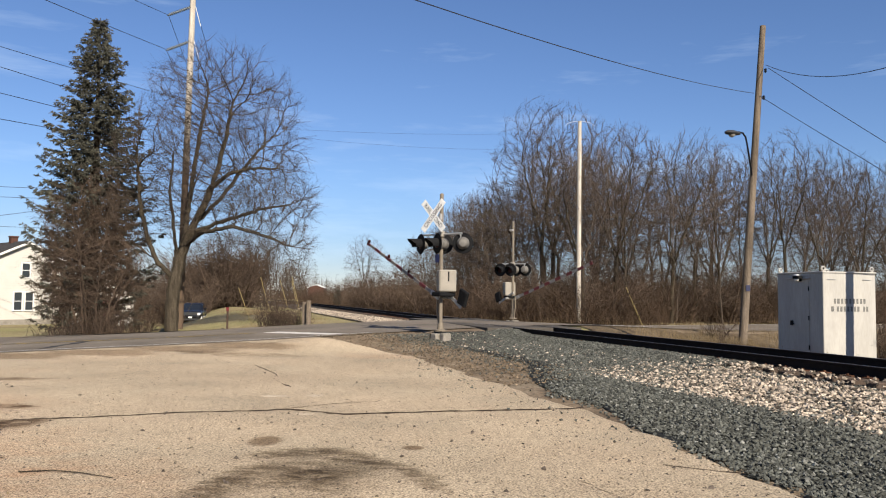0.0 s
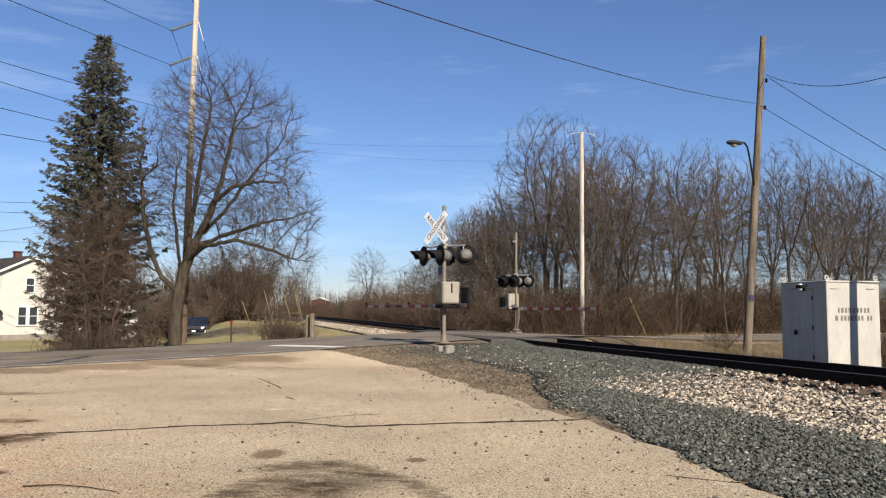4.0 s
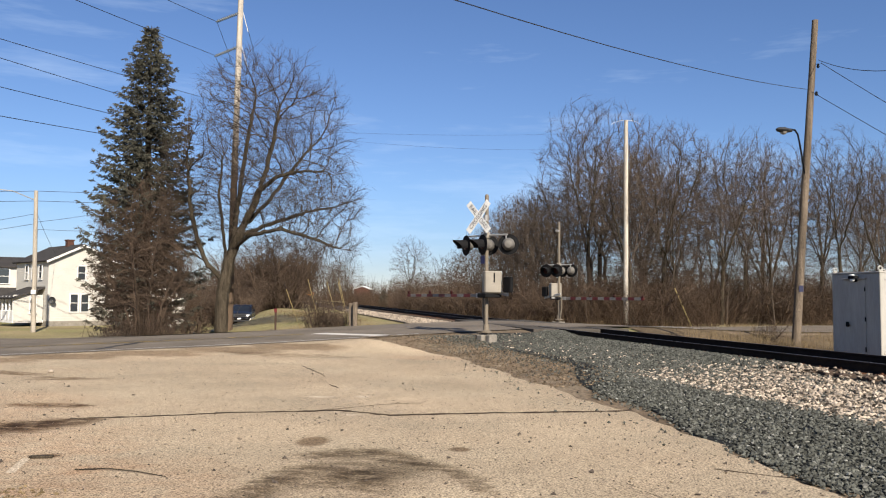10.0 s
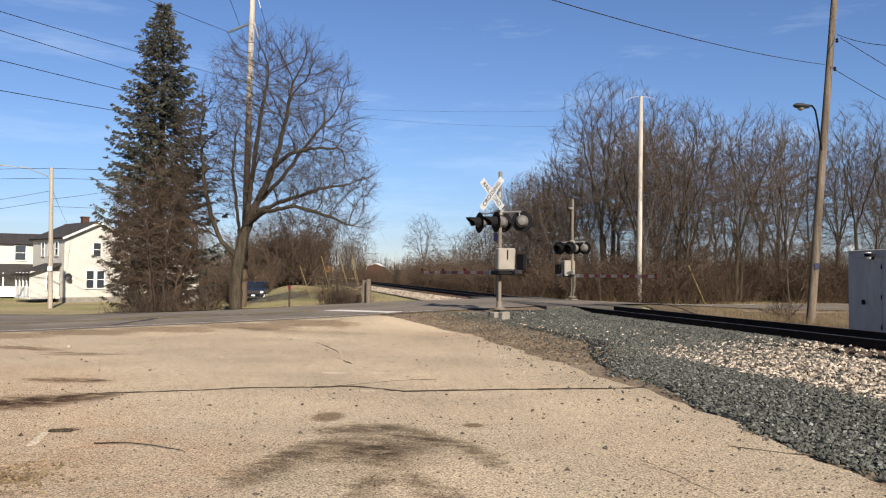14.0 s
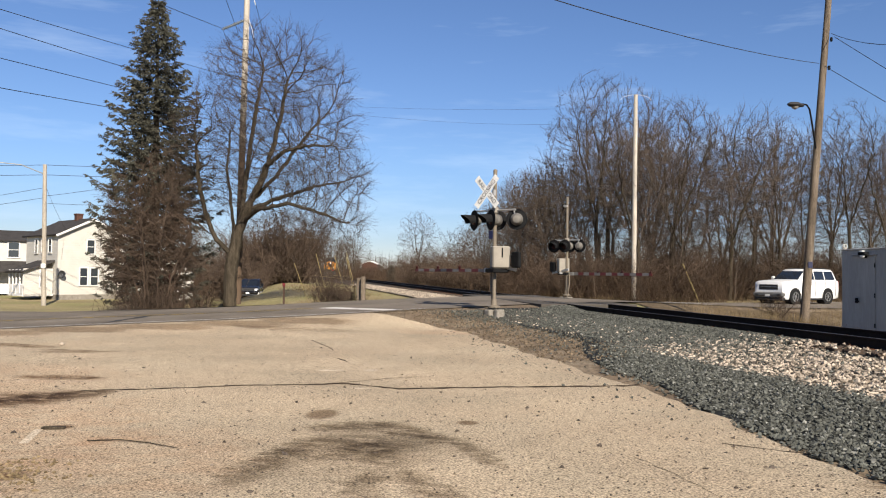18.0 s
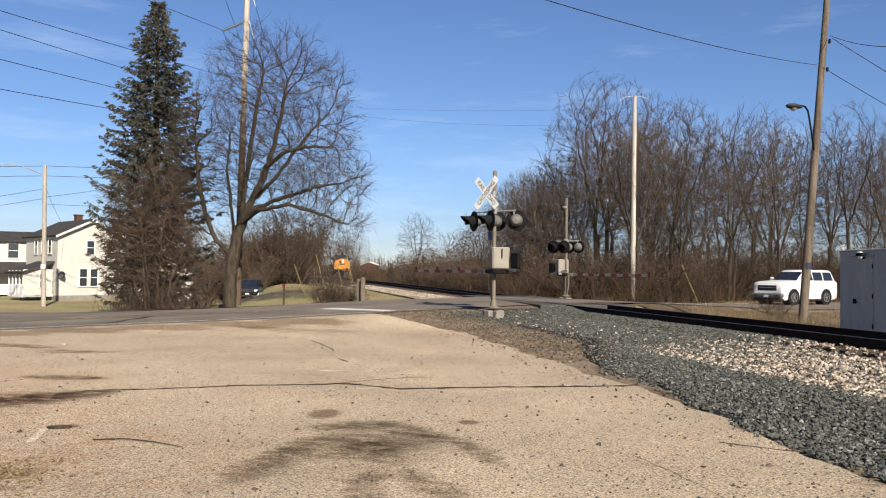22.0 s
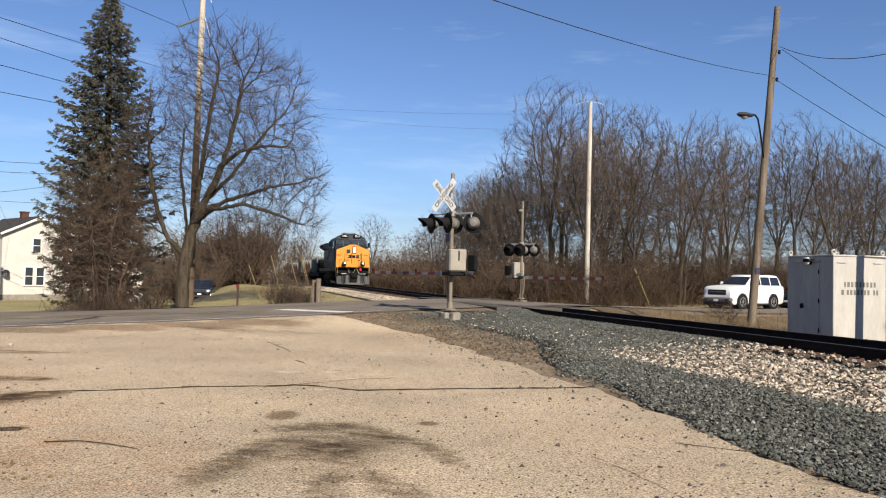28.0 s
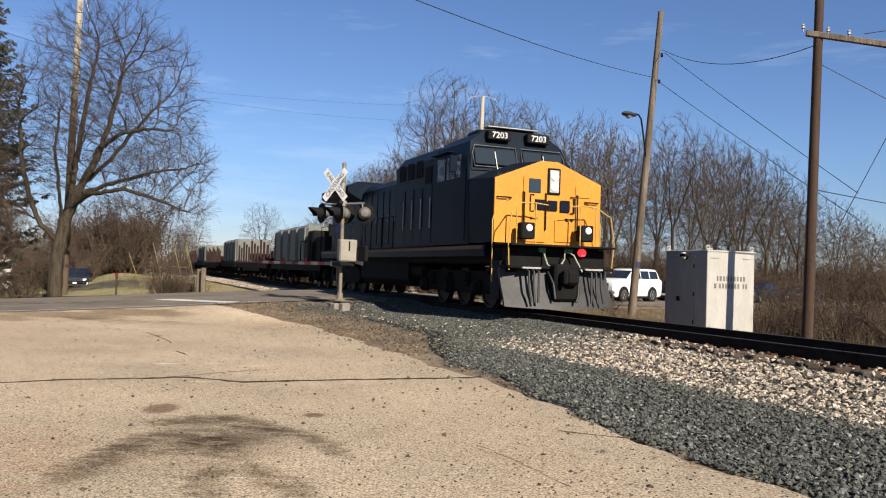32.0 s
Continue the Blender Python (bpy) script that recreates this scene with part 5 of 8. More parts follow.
# the large bare tree beside the road
rs_big = np.random.RandomState(70)
BIG_STEMS = [
    [(0, 0, -0.2), (0.02, 0, 1.2), (0.12, 0, 2.6), (0.32, 0, 3.6)],
    [(0.32, 0, 3.6), (0.75, -0.1, 4.8), (1.45, -0.3, 6.2), (2.1, -0.3, 8.0), (2.45, -0.2, 9.6), (2.7, 0, 11.4)],
    [(0.32, 0, 3.6), (0.5, 0.4, 5.5), (0.62, 0.6, 7.6), (0.9, 0.7, 9.8), (1.3, 0.6, 12.0)],
    [(0.05, 0, 2.5), (-0.65, -0.2, 3.5), (-1.2, -0.4, 4.8), (-1.5, -0.6, 6.4), (-1.6, -0.8, 8.4)],
    [(-0.65, -0.2, 3.5), (-1.5, 0.2, 4.1), (-2.6, 0.4, 4.9)],
    [(0.3, 0, 3.4), (-0.1, 0.3, 5.0), (-0.4, 0.5, 7.0), (-0.3, 0.6, 9.2)],
    [(1.0, -0.2, 5.2), (2.0, 0.4, 6.6), (3.1, 0.7, 8.2), (4.2, 0.8, 9.6)],
    [(0.6, -0.1, 4.4), (1.7, -0.9, 5.0), (3.2, -1.3, 5.2), (4.8, -1.3, 4.7), (6.2, -1.2, 4.2)],
    [(0.9, 0.2, 5.0), (2.2, 1.2, 5.7), (3.8, 1.6, 6.3), (5.4, 1.6, 6.6)],
    [(1.7, -0.3, 7.0), (2.9, -1.2, 7.7), (4.4, -1.6, 8.0), (5.7, -1.6, 7.9)],
    [(0.45, 0.2, 4.6), (0.1, 1.4, 6.2), (0.4, 2.4, 8.2)],
]
big_goals = np.concatenate([
    ball_points(rs_big, 3000, (2.1, 0, 9.0), (4.3, 4.0, 5.2), 0.34),
    ball_points(rs_big, 900, (4.3, 0, 6.4), (2.9, 3.0, 2.4), 0.36),
    ball_points(rs_big, 240, (5.4, -0.6, 4.3), (1.9, 2.0, 1.0), 0.5),
    ball_points(rs_big, 700, (-1.4, -0.3, 7.4), (1.9, 2.4, 3.4), 0.45),
    ball_points(rs_big, 160, (-2.4, 0.3, 4.6), (1.0, 1.2, 0.9), 0.5)])
big = thing("bare_tree", pose(-12.4, 40.0, float(height(-12.4, 40.0)) - 0.1), "large spreading leafless tree with a forked grey trunk by the road", "tree")
tb, wb = grown_tree(7, BIG_STEMS, big_goals, 0.22, 2.2, 0.32, 0.0102, 2.0, 0.09, 0.05, 0.030, 3, 0.75, 0.0058, -0.1)
part("trunk", tb, M_BARK, big, smooth=True)
part("crown", wb, M_TWIG, big)


def spruce(x, y, tall, wide, label, seed=3, ragged=1.0):
    """Whorls of boughs that droop and turn up at the tips, with side sprays full of needles."""
    rs = np.random.RandomState(seed)
    t = thing("spruce_tree", pose(x, y, float(height(x, y)) - 0.1), label, "tree")
    part("trunk", Build().tube([(0, 0, 0), (0.03, 0, tall * 0.5), (0, 0.02, tall)], (tall * 0.02, tall * 0.012, 0.015), 8), M_BARK, t, smooth=True)
    boughs, needles = Build(), Build()
    unit = max(0.35, tall / 16.4)
    z = tall * 0.06
    while z < tall * 0.99:
        f = z / tall
        reach = wide * float(np.interp(f, (0.0, 0.2, 0.49, 0.66, 0.77, 0.886, 1.0), (0.9, 1.0, 0.93, 0.77, 0.57, 0.30, 0.02))) + 0.03
        n = 8 + int(4 * (1 - f))
        off = rs.uniform(0, 6.3)
        for k in range(n):
            a = off + 2 * math.pi * k / n + rs.normal(0, 0.2)
            r = reach * (rs.uniform(0.6, 1.08) if rs.uniform() < 0.85 else rs.uniform(0.9, 1.2)) * ragged
            d = np.array([math.cos(a), math.sin(a), 0.0])
            s = np.array([-d[1], d[0], 0.0])
            rise = 0.55 if f > 0.8 else 0.12
            g = np.linspace(0, 1, 7)
            line = d[None] * (r * g)[:, None]
            line[:, 2] = z + r * (rise * g - (0.55 * g - 0.42 * g ** 3))
            boughs.tube(line, np.linspace(0.028, 0.006, 7) * unit, 3, caps=False)
            m = max(4, int(r / (0.085 * unit)))
            h = rs.uniform(0.18, 1.02, m)
            root = np.stack([np.interp(h, g, line[:, c]) for c in range(3)], -1)
            sgn = rs.choice((-1.0, 1.0), m)[:, None]
            ln = (0.16 + 0.30 * (1 - h) * min(1, r / 2.2)) * unit * rs.uniform(0.7, 1.4, m) * 1.25
            way = d[None] * rs.uniform(0.45, 1.0, (m, 1)) + s[None] * sgn * rs.uniform(0.2, 0.9, (m, 1)) + np.array([0, 0, 1]) * rs.normal(-0.22, 0.22, (m, 1))
            way = way / np.linalg.norm(way, axis=1)[:, None] * ln[:, None]
            reps = 9
            p = np.repeat(root, reps, 0)
            w = np.repeat(way, reps, 0)
            u = rs.uniform(0.0, 1.0, (len(p), 1))
            q = p + w * u
            side = rs.normal(size=q.shape)
            dd = w / np.linalg.norm(w, axis=1)[:, None] * 0.75 + side * 0.42
            dd *= (unit * rs.uniform(0.09, 0.19, len(q)) / np.linalg.norm(dd, axis=1))[:, None]
            spikes(needles, q, dd, unit * rs.uniform(0.020, 0.038, len(q)), rs)
        z += rs.uniform(0.26, 0.36) * unit * (1.15 - 0.4 * f)
    part("bough_frame", boughs, M_BARK, t, "thin brown boughs")
    part("crown", needles, M_NEEDLE, t, "dense grey-green needles")
    return t


spruce(*along(18.2, 130.0), 2.9, 0.9, "small dark evergreen at the foot of the woods", 8)
spruce(-16.95, 41.5, 16.4, 2.85, "tall grey-green spruce beside a white house")

# brown leafless tangle in front of the spruce
rs_sh = np.random.RandomState(55)
shrub_stems = []
for k in range(11):
    a = 2 * math.pi * k / 11 + rs_sh.uniform(-0.2, 0.2)
    r = rs_sh.uniform(0.5, 2.0)
    x0, y0 = 0.5 * math.cos(a), 0.35 * math.sin(a)
    shrub_stems.append([(x0, y0, -0.2), (x0 + 0.3 * r * math.cos(a), y0 + 0.2 * r * math.sin(a), 1.6), (x0 + r * math.cos(a), y0 + 0.6 * r * math.sin(a), rs_sh.uniform(3.2, 4.8))])
shrub_goals = np.concatenate([
    ball_points(rs_sh, 900, (-0.3, 0, 4.4), (2.6, 1.3, 3.9), 0.5),
    ball_points(rs_sh, 160, (0.9, 0, 2.4), (1.7, 1.2, 2.0), 0.6),
    ball_points(rs_sh, 160, (-1.6, 0, 2.4), (1.6, 1.2, 2.0), 0.6)])
shrub = thing("tall_shrub", pose(-15.9, 39.3, float(height(-15.9, 39.3))), "tall tangled brown leafless shrub in front of the spruce", "bush")
tb, wb = Build(), Build()
for k in range(11):
    near_goals = shrub_goals[k::11]
    a_, b_ = grown_tree(400 + k, [shrub_stems[k]], near_goals, 0.22, 4.5, 0.30, 0.0075, 2.2, 0.03, 0.03, 0.03, 4, 0.6, 0.0055)
    tb.add(a_.v, a_.f)
    wb.add(b_.v, b_.f)
part("branchwork", tb, M_VINE, shrub)
part("crown", wb, M_VINE, shrub)
clumps = [(-15.9 + rng.gauss(0, 0.75), 39.3 + rng.gauss(0, 0.4), rng.uniform(0.4, 1.0)) for _ in range(10)]
brush("shrub_thicket", "dark tangle of stems in front of the spruce", M_VINE, clumps, 80, 2.6, 0.7, 23, 0.009, 0.4, 8)

# ---------------------------------------------------------------- poles and cables
def pole(name, base, top, r0, r1, mat, label):
    t = thing(name, Matrix.Translation(base), label, "utility pole")
    d = Vector(top) - Vector(base)
    part("shaft", Build().tube([(0, 0, -0.3), d * 0.33, d * 0.66, d], (r0, r0 * 0.67 + r1 * 0.33, r0 * 0.33 + r1 * 0.67, r1), 12), mat, t, smooth=True)
    return t, d


def cable(a, b, sag, r=0.012, label="thin black overhead cable", n=14):
    a, b = Vector(a), Vector(b)
    pts = [a.lerp(b, i / n) - Vector((0, 0, sag * 4 * (i / n) * (1 - i / n))) for i in range(n + 1)]
    return one("overhead_cable", Build().tube(pts, r, 5), M_WIRE, label, "cable", group="overhead cables")


# tall pale pole beside the big tree
M_TALLPOLE = material("pale_pole_wood_brown_below", (0.3807, 0.3402, 0.2876), 0.9, scale=1.2, amount=0.28, fine=26, fine_amount=0.4, bump=0.4, bump_scale=30, stretch=(6, 6, 0.5))
_nt = M_TALLPOLE.node_tree
_bs = _nt.nodes["Principled BSDF"]
_tc = _nt.nodes.new("ShaderNodeTexCoord")
_sep = _nt.nodes.new("ShaderNodeSeparateXYZ")
_nt.links.new(_tc.outputs["Object"], _sep.inputs[0])
_nz = _nt.nodes.new("ShaderNodeTexNoise")
_nz.inputs["Scale"].default_value, _nz.inputs["Detail"].default_value = 0.55, 6
_nt.links.new(_tc.outputs["Object"], _nz.inputs["Vector"])
_ma = _nt.nodes.new("ShaderNodeMath")
_ma.operation = "MULTIPLY_ADD"
_ma.inputs[1].default_value = 9.0
_nt.links.new(_nz.outputs["Fac"], _ma.inputs[0])
_nt.links.new(_sep.outputs["Z"], _ma.inputs[2])
_mr = _nt.nodes.new("ShaderNodeMapRange")
_mr.inputs["From Min"].default_value, _mr.inputs["From Max"].default_value = 13.0, 16.0
_nt.links.new(_ma.outputs[0], _mr.inputs["Value"])
_mx = _nt.nodes.new("ShaderNodeMix")
_mx.data_type = "RGBA"
_nt.links.new(_mr.outputs["Result"], _mx.inputs[0])
_mx.inputs[6].default_value = (0.095, 0.066, 0.046, 1)
_nt.links.new(_bs.inputs["Base Color"].links[0].from_socket, _mx.inputs[7])
_nt.links.new(_mx.outputs[2], _bs.inputs["Base Color"])
tall, d = pole("utility_pole", (-12.92, 43.0, float(height(-12.9, 43.0))), (-12.66, 43.0, 20.0), 0.2, 0.14, M_TALLPOLE, "tall wooden power pole, pale above and brown below, with insulators")
for z, dz in ((15.16, -0.6), (17.03, -0.6)):
    x0 = -0.0 + 0.24 * (z / 19)
    part("insulator", Build().tube([(x0, 0, z + 0.1), (x0 - 1.1, -0.7, z - 0.65)], 0.035, 8), M_INSULATOR, tall, "ribbed grey insulator")
    rb = Build()
    a, b = Vector((x0, 0, z + 0.1)), Vector((x0 - 1.1, -0.7, z - 0.65))
    for i in range(11):
        c = a.lerp(b, 0.1 + 0.08 * i)
        dv = (b - a).normalized() * 0.02
        rb.tube([c - dv, c + dv], 0.085, 8)
    part("sheds", rb, M_INSULATOR, tall, "grey insulator sheds")
    part("strut_rod", Build().tube([(x0 + 0.1, 0, z + 0.3), (x0 + 0.4, 0.2, z - 0.9)], 0.018, 6), M_WHITE, tall, "white slanting rod")
for a, b, sag in (((-13.79, 42.3, 14.42), (-12.5, 11.2, 8.62), 0.05), ((-13.75, 42.3, 16.26), (-10.46, 18.0, 9.99), 0.05), ((-13.8, 42.3, 14.42), (-25.5, 120, 12), 1.5), ((-13.75, 42.3, 16.26), (-25.0, 120, 13), 1.5),
                  ((-12.8, 43, 18.5), (-14.5, 24.0, 17.2), 0.2), ((-12.9, 43, 18.2), (-20.5, 95, 13), 0.5)):
    cable(a, b, sag, 0.014)
for z0, z1 in ((11.84, 9.12), (10.65, 8.52), (9.9, 7.71), (9.2, 6.9)):
    a, b = Vector((-12.8, 43.0, z0)), Vector((-13.25, 24.0, z1))
    cable(a, a + (b - a) * 1.6, 0.08, 0.011)
for z0 in (8.9, 8.2):
    cable((-30.7, 56.0, z0), (-13.0, 57.5, z0 + 0.1), 0.12, 0.016)
    cable((-30.7, 56.0, z0), (-70.0, 58.0, z0 + 0.6), 0.3, 0.016)

# pale pole by the far signal
white, d = pole("utility_pole", (9.1, 49.0, float(height(9.1, 49.0))), (9.17, 49.0, 12.42), 0.15, 0.12, M_WOODPALE, "slim pale wooden pole beyond the road")
for sx in (-1, 1):
    arc = [(0.07 + sx * 0.9 * math.sin(a), 0, d.z - 0.3 + 0.3 * math.cos(a * 1.1)) for a in np.linspace(0.1, 1.5, 8)]
    part("jumper_wire", Build().tube(arc, 0.009, 5), M_WHITE, white, "thin white looped wire")
cable((9.17, 49.0, 11.75), (-12.7, 43.0, 10.75), 0.35, 0.0045)
cable((9.17, 49.0, 10.8), (-12.7, 43.0, 10.75), 0.6, 0.0045)
stick = thing("guy_wire_guard", pose(12.98, 49.0, float(height(13.0, 49))), "yellow plastic guard on a slanting guy wire", "cable guard", "yellow guy guards")
part("guard", Build().tube([(0, 0, -0.05), (-0.75, 1.0, 2.3)], 0.04, 8), M_YELLOWGUARD, stick)
part("wire", Build().tube([(-0.75, 1.0, 2.25), (-3.8, 0.2, 9.6)], 0.008, 5), M_WIRE, stick)

# leaning pole with the street lamp
lean, d = pole("utility_pole", (12.4, 32.0, float(height(12.4, 32.0))), (13.39, 32.0, 12.65), 0.17, 0.115, M_WOODPOLE, "leaning weathered wooden pole with a street lamp")
lz = 6.85
arm = [(0.52, 0, lz - 0.35), (0.34, -0.2, lz + 0.3), (0.13, -0.45, lz + 1.0), (0.02, -0.55, lz + 1.36), (-0.13, -0.65, lz + 1.5), (-0.36, -0.8, lz + 1.5)]
part("lamp_arm", Build().tube(arm, 0.035, 8), M_BLACK, lean, "curved dark steel lamp arm", smooth=True)
lampm = Matrix.Translation((-0.62, -0.93, lz + 1.42)) @ Matrix.Rotation(radians(22), 4, "Z")
lp = Build().loft([[(x, w * math.cos(a), h * math.sin(a) + 0.02) for a in np.linspace(0, 2 * math.pi, 10, endpoint=False)] for x, w, h in ((-0.38, 0.05, 0.03), (-0.28, 0.14, 0.085), (0, 0.17, 0.11), (0.2, 0.11, 0.08), (0.34, 0.05, 0.05))])
part("lamp_head", lp.moved(lampm), M_DARKLAMP, lean, "dark grey cobra-head lamp", smooth=True)
part("lamp_lens", Build().lathe([(0.02, -0.16), (0.10, -0.12), (0.13, -0.06)], 12, (-0.67, -0.95, lz + 1.42)), M_LENS, lean, "clear lamp lens", smooth=True)
part("tag", Build().box((0.2, -0.17, 2.3), (0.16, 0.02, 0.24), 0.004), M_BLUE, lean, "small blue tag on the pole")
for z in (11.0, 9.9):
    part("insulator", Build().lathe([(0.03, -0.08), (0.06, -0.03), (0.04, 0.03), (0.06, 0.06), (0.02, 0.09)], 8, (d.x * z / d.z + 0.18, -0.1, z)), M_BLACK, lean, "dark spool insulator", smooth=True)
cable((13.0, 32.0, 9.9), (-2.18 - 2.0, 14.0 - 4.5, 6.5), 0.35, 0.011)
cable((13.1, 32.0, 9.87), (17.3, 24.5, 3.65), 0.05, 0.012)
cable((13.4, 31.8, 11.0), (12.35, 19.4, 7.75), 0.55, 0.012)
cable((13.5, 31.8, 10.88), (16.2, 23.1, 4.4), 0.05, 0.012)

# dark brown pole with a crossarm
brown, d = pole("utility_pole", (12.30, 19.5, float(height(12.3, 19.5))), (12.52, 19.5, 11.2), 0.14, 0.105, M_WOODDARK, "dark creosoted pole with a wooden crossarm")
part("crossarm", Build().box((1.25, -0.53, 7.98), (3.1, 0.12, 0.15), 0.015, Matrix.Rotation(radians(-22), 4, "Z") @ Matrix.Rotation(radians(11), 4, "Y")), M_WOODPOLE, brown, "weathered wooden crossarm")
for f in (-0.1, 0.12, 0.3, 0.7, 1.0):
    c = Vector((0.05, 0, 8.30)).lerp(Vector((2.6, -1.05, 7.79)), f)
    part("insulator", Build().lathe([(0.015, -0.02), (0.02, 0.05), (0.05, 0.07), (0.035, 0.12), (0.05, 0.14), (0.02, 0.19)], 8, c), M_STEELGREY, brown, "small insulator on the arm", smooth=True)
cable((12.5, 19.5, 7.3), (20.0, 17.5, 3.2), 0.05, 0.01)
cable((13.4, 19.0, 8.0), (22.0, 15.0, 9.4), 0.1, 0.012)
cable((15.2, 18.3, 8.2), (13.2, 20.0, 2.6), 0.0, 0.01)
cable((12.4, 19.5, 4.0), (30.0, 25.0, 3.2), 0.1, 0.012)

# pole with a lamp arm near the house
hp, d = pole("utility_pole", (-30.58, 56.0, float(height(-30.6, 56.0))), (-30.75, 56.0, 8.93), 0.17, 0.13, M_WOODMID, "pale wooden pole with a long lamp arm beside the road")
part("lamp_arm", Build().tube([(-0.15, 0, d.z - 0.7), (-1.3, -1.0, d.z - 0.15), (-2.6, -2.0, d.z - 0.1)], 0.035, 6), M_STEELGREY, hp, "long grey lamp arm")
part("lamp_head", Build().box((-2.9, -2.2, d.z - 0.12), (0.7, 0.22, 0.14), 0.05, Matrix.Rotation(0.65, 4, "Z")), M_STEELGREY, hp, "grey lamp head")
part("notice", Build().box((0.0, -0.19, 2.75), (0.34, 0.03, 0.3), 0.01), M_WHITE, hp, "plain white notice")
cable((-30.7, 56.0, 7.5), (-36.0, 70, 4.5), 0.3, 0.012)
cable((-30.7, 56.0, 7.3), (-70, 66, 4.5), 0.6, 0.014)
cable((-30.7, 56.0, 6.7), (-21.0, 54.0, 7.9), 0.1, 0.014)
cable((-30.7, 56.0, 6.6), (-60, 60, 4.0), 0.4, 0.014)
cable((-30.7, 56.0, 6.2), (-22.0, 58.0, 6.3), 0.1, 0.012)

# yellow guards of the guy wires and posts by the track
for x0, y0, x1, z1, h in ((-5.50, 37.0, -6.18, 2.5, 0), (-5.62, 37.2, -6.22, 2.3, 0), (-5.95, 37.0, -6.72, 2.33, 0), (-6.85, 37.0, -7.6, 2.45, 0), (-7.75, 37.0, -8.6, 1.97, 0)):
    z0 = float(height(x0, y0))
    g = thing("guy_wire_guard", pose(x0, y0, z0), "yellow plastic guard on a slanting guy wire", "cable guard", "yellow guy guards")
    part("guard", Build().tube([(0, 0, -0.05), (x1 - x0, 0.4, z1 - z0)], 0.014, 8), M_YELLOWGUARD, g)
    k = Vector((x1 - x0, 0.4, z1 - z0)) * 1.12
    part("wire", Build().tube([Vector((x1 - x0, 0.4, z1 - z0)) * 0.97, k], 0.003, 4), M_WIRE, g)
for x, y, w, top in ((-5.04, 35.0, 0.19, 1.42), (-5.26, 35.3, 0.2, 1.36)):
    z = float(height(x, y))
    one("wooden_post", Build().box((0, 0, (top - z) / 2 - 0.1), (w, 0.16, top - z + 0.2), 0.02), M_WOODPOLE, "short weathered wooden post by the crossing", "post", pose(x, y, z))
z = float(height(-9.45, 39))
mk = thing("marker_post", pose(-9.45, 39.0, z), "slim brown post with a red reflector", "marker post")
part("post", Build().box((0, 0, 0.4), (0.09, 0.06, 1.0), 0.01), M_WOODDARK, mk)
part("reflector", Build().box((0, -0.04, 0.98), (0.14, 0.03, 0.16), 0.01), M_RED, mk, "red reflector")


# ---------------------------------------------------------------- crossing signals
def text_mesh(txt, size, depth=0.002):
    cu = bpy.data.curves.new("text", "FONT")
    cu.body, cu.size, cu.extrude, cu.align_x, cu.align_y = txt, size, depth, "CENTER", "CENTER"
    ob = bpy.data.objects.new("text", cu)
    me = bpy.data.meshes.new_from_object(ob)
    bpy.data.objects.remove(ob)
    return me


def lettering(name, txt, size, mat, m, parent, sx=1.0):
    me = text_mesh(txt, size)
    me.transform(m @ Matrix.Diagonal((sx, 1, 1, 1)))
    me.materials.append(mat)
    ob = new(name, me)
    ob.parent = parent
    return ob


def flasher(sig, c, turn, name_label, visor=True):
    """A round signal light with black target, visor and lens that faces the local direction turn (degrees, 0 is +y)."""
    m = Matrix.Translation(c) @ Matrix.Rotation(radians(turn), 4, "Z")
    disc = part("target_disc", Build().lathe([(0.06, -0.10), (0.14, -0.09), (0.16, -0.03), (0.325, -0.012), (0.33, 0.0), (0.15, 0.012)], 28, (0, 0, 0), "y").moved(m), M_BLACK, sig, name_label, smooth=True)
    part("housing", Build().lathe([(0.03, -0.24), (0.12, -0.22), (0.19, -0.13), (0.20, -0.03)], 20, (0, 0, 0), "y").moved(m), M_HOUSING, disc, "grey domed lamp housing", smooth=True)
    part("lens", Build().lathe([(0.152, 0.01), (0.12, 0.03), (0.05, 0.042), (0.005, 0.045)], 20, (0, 0, 0), "y").moved(m), M_REDLENS, disc, "dark red lens", smooth=True)
    if visor:
        vb, n = Build(), 14
        ring0 = [(0.175 * math.cos(a), 0.01, 0.175 * math.sin(a)) for a in np.linspace(-0.5, math.pi + 0.5, n)]
        ring1 = [(0.185 * math.cos(a), 0.46 * (0.5 + 0.5 * max(0, math.sin(a))), 0.185 * math.sin(a) - 0.02) for a in np.linspace(-0.5, math.pi + 0.5, n)]
        ring0b = [(p[0] * 0.95, p[1], p[2] * 0.95) for p in ring0]
        ring1b = [(p[0] * 0.95, p[1], p[2] * 0.95) for p in ring1]
        for ra, rb_ in ((ring0, ring1), (ring1b, ring0b), (ring1, ring1b)):
            vb.add(ra + rb_, [(i, i + 1, n + i + 1, n + i) for i in range(n - 1)])
        part("visor", vb.moved(m), M_BLACK, disc, "long black visor")
    return disc


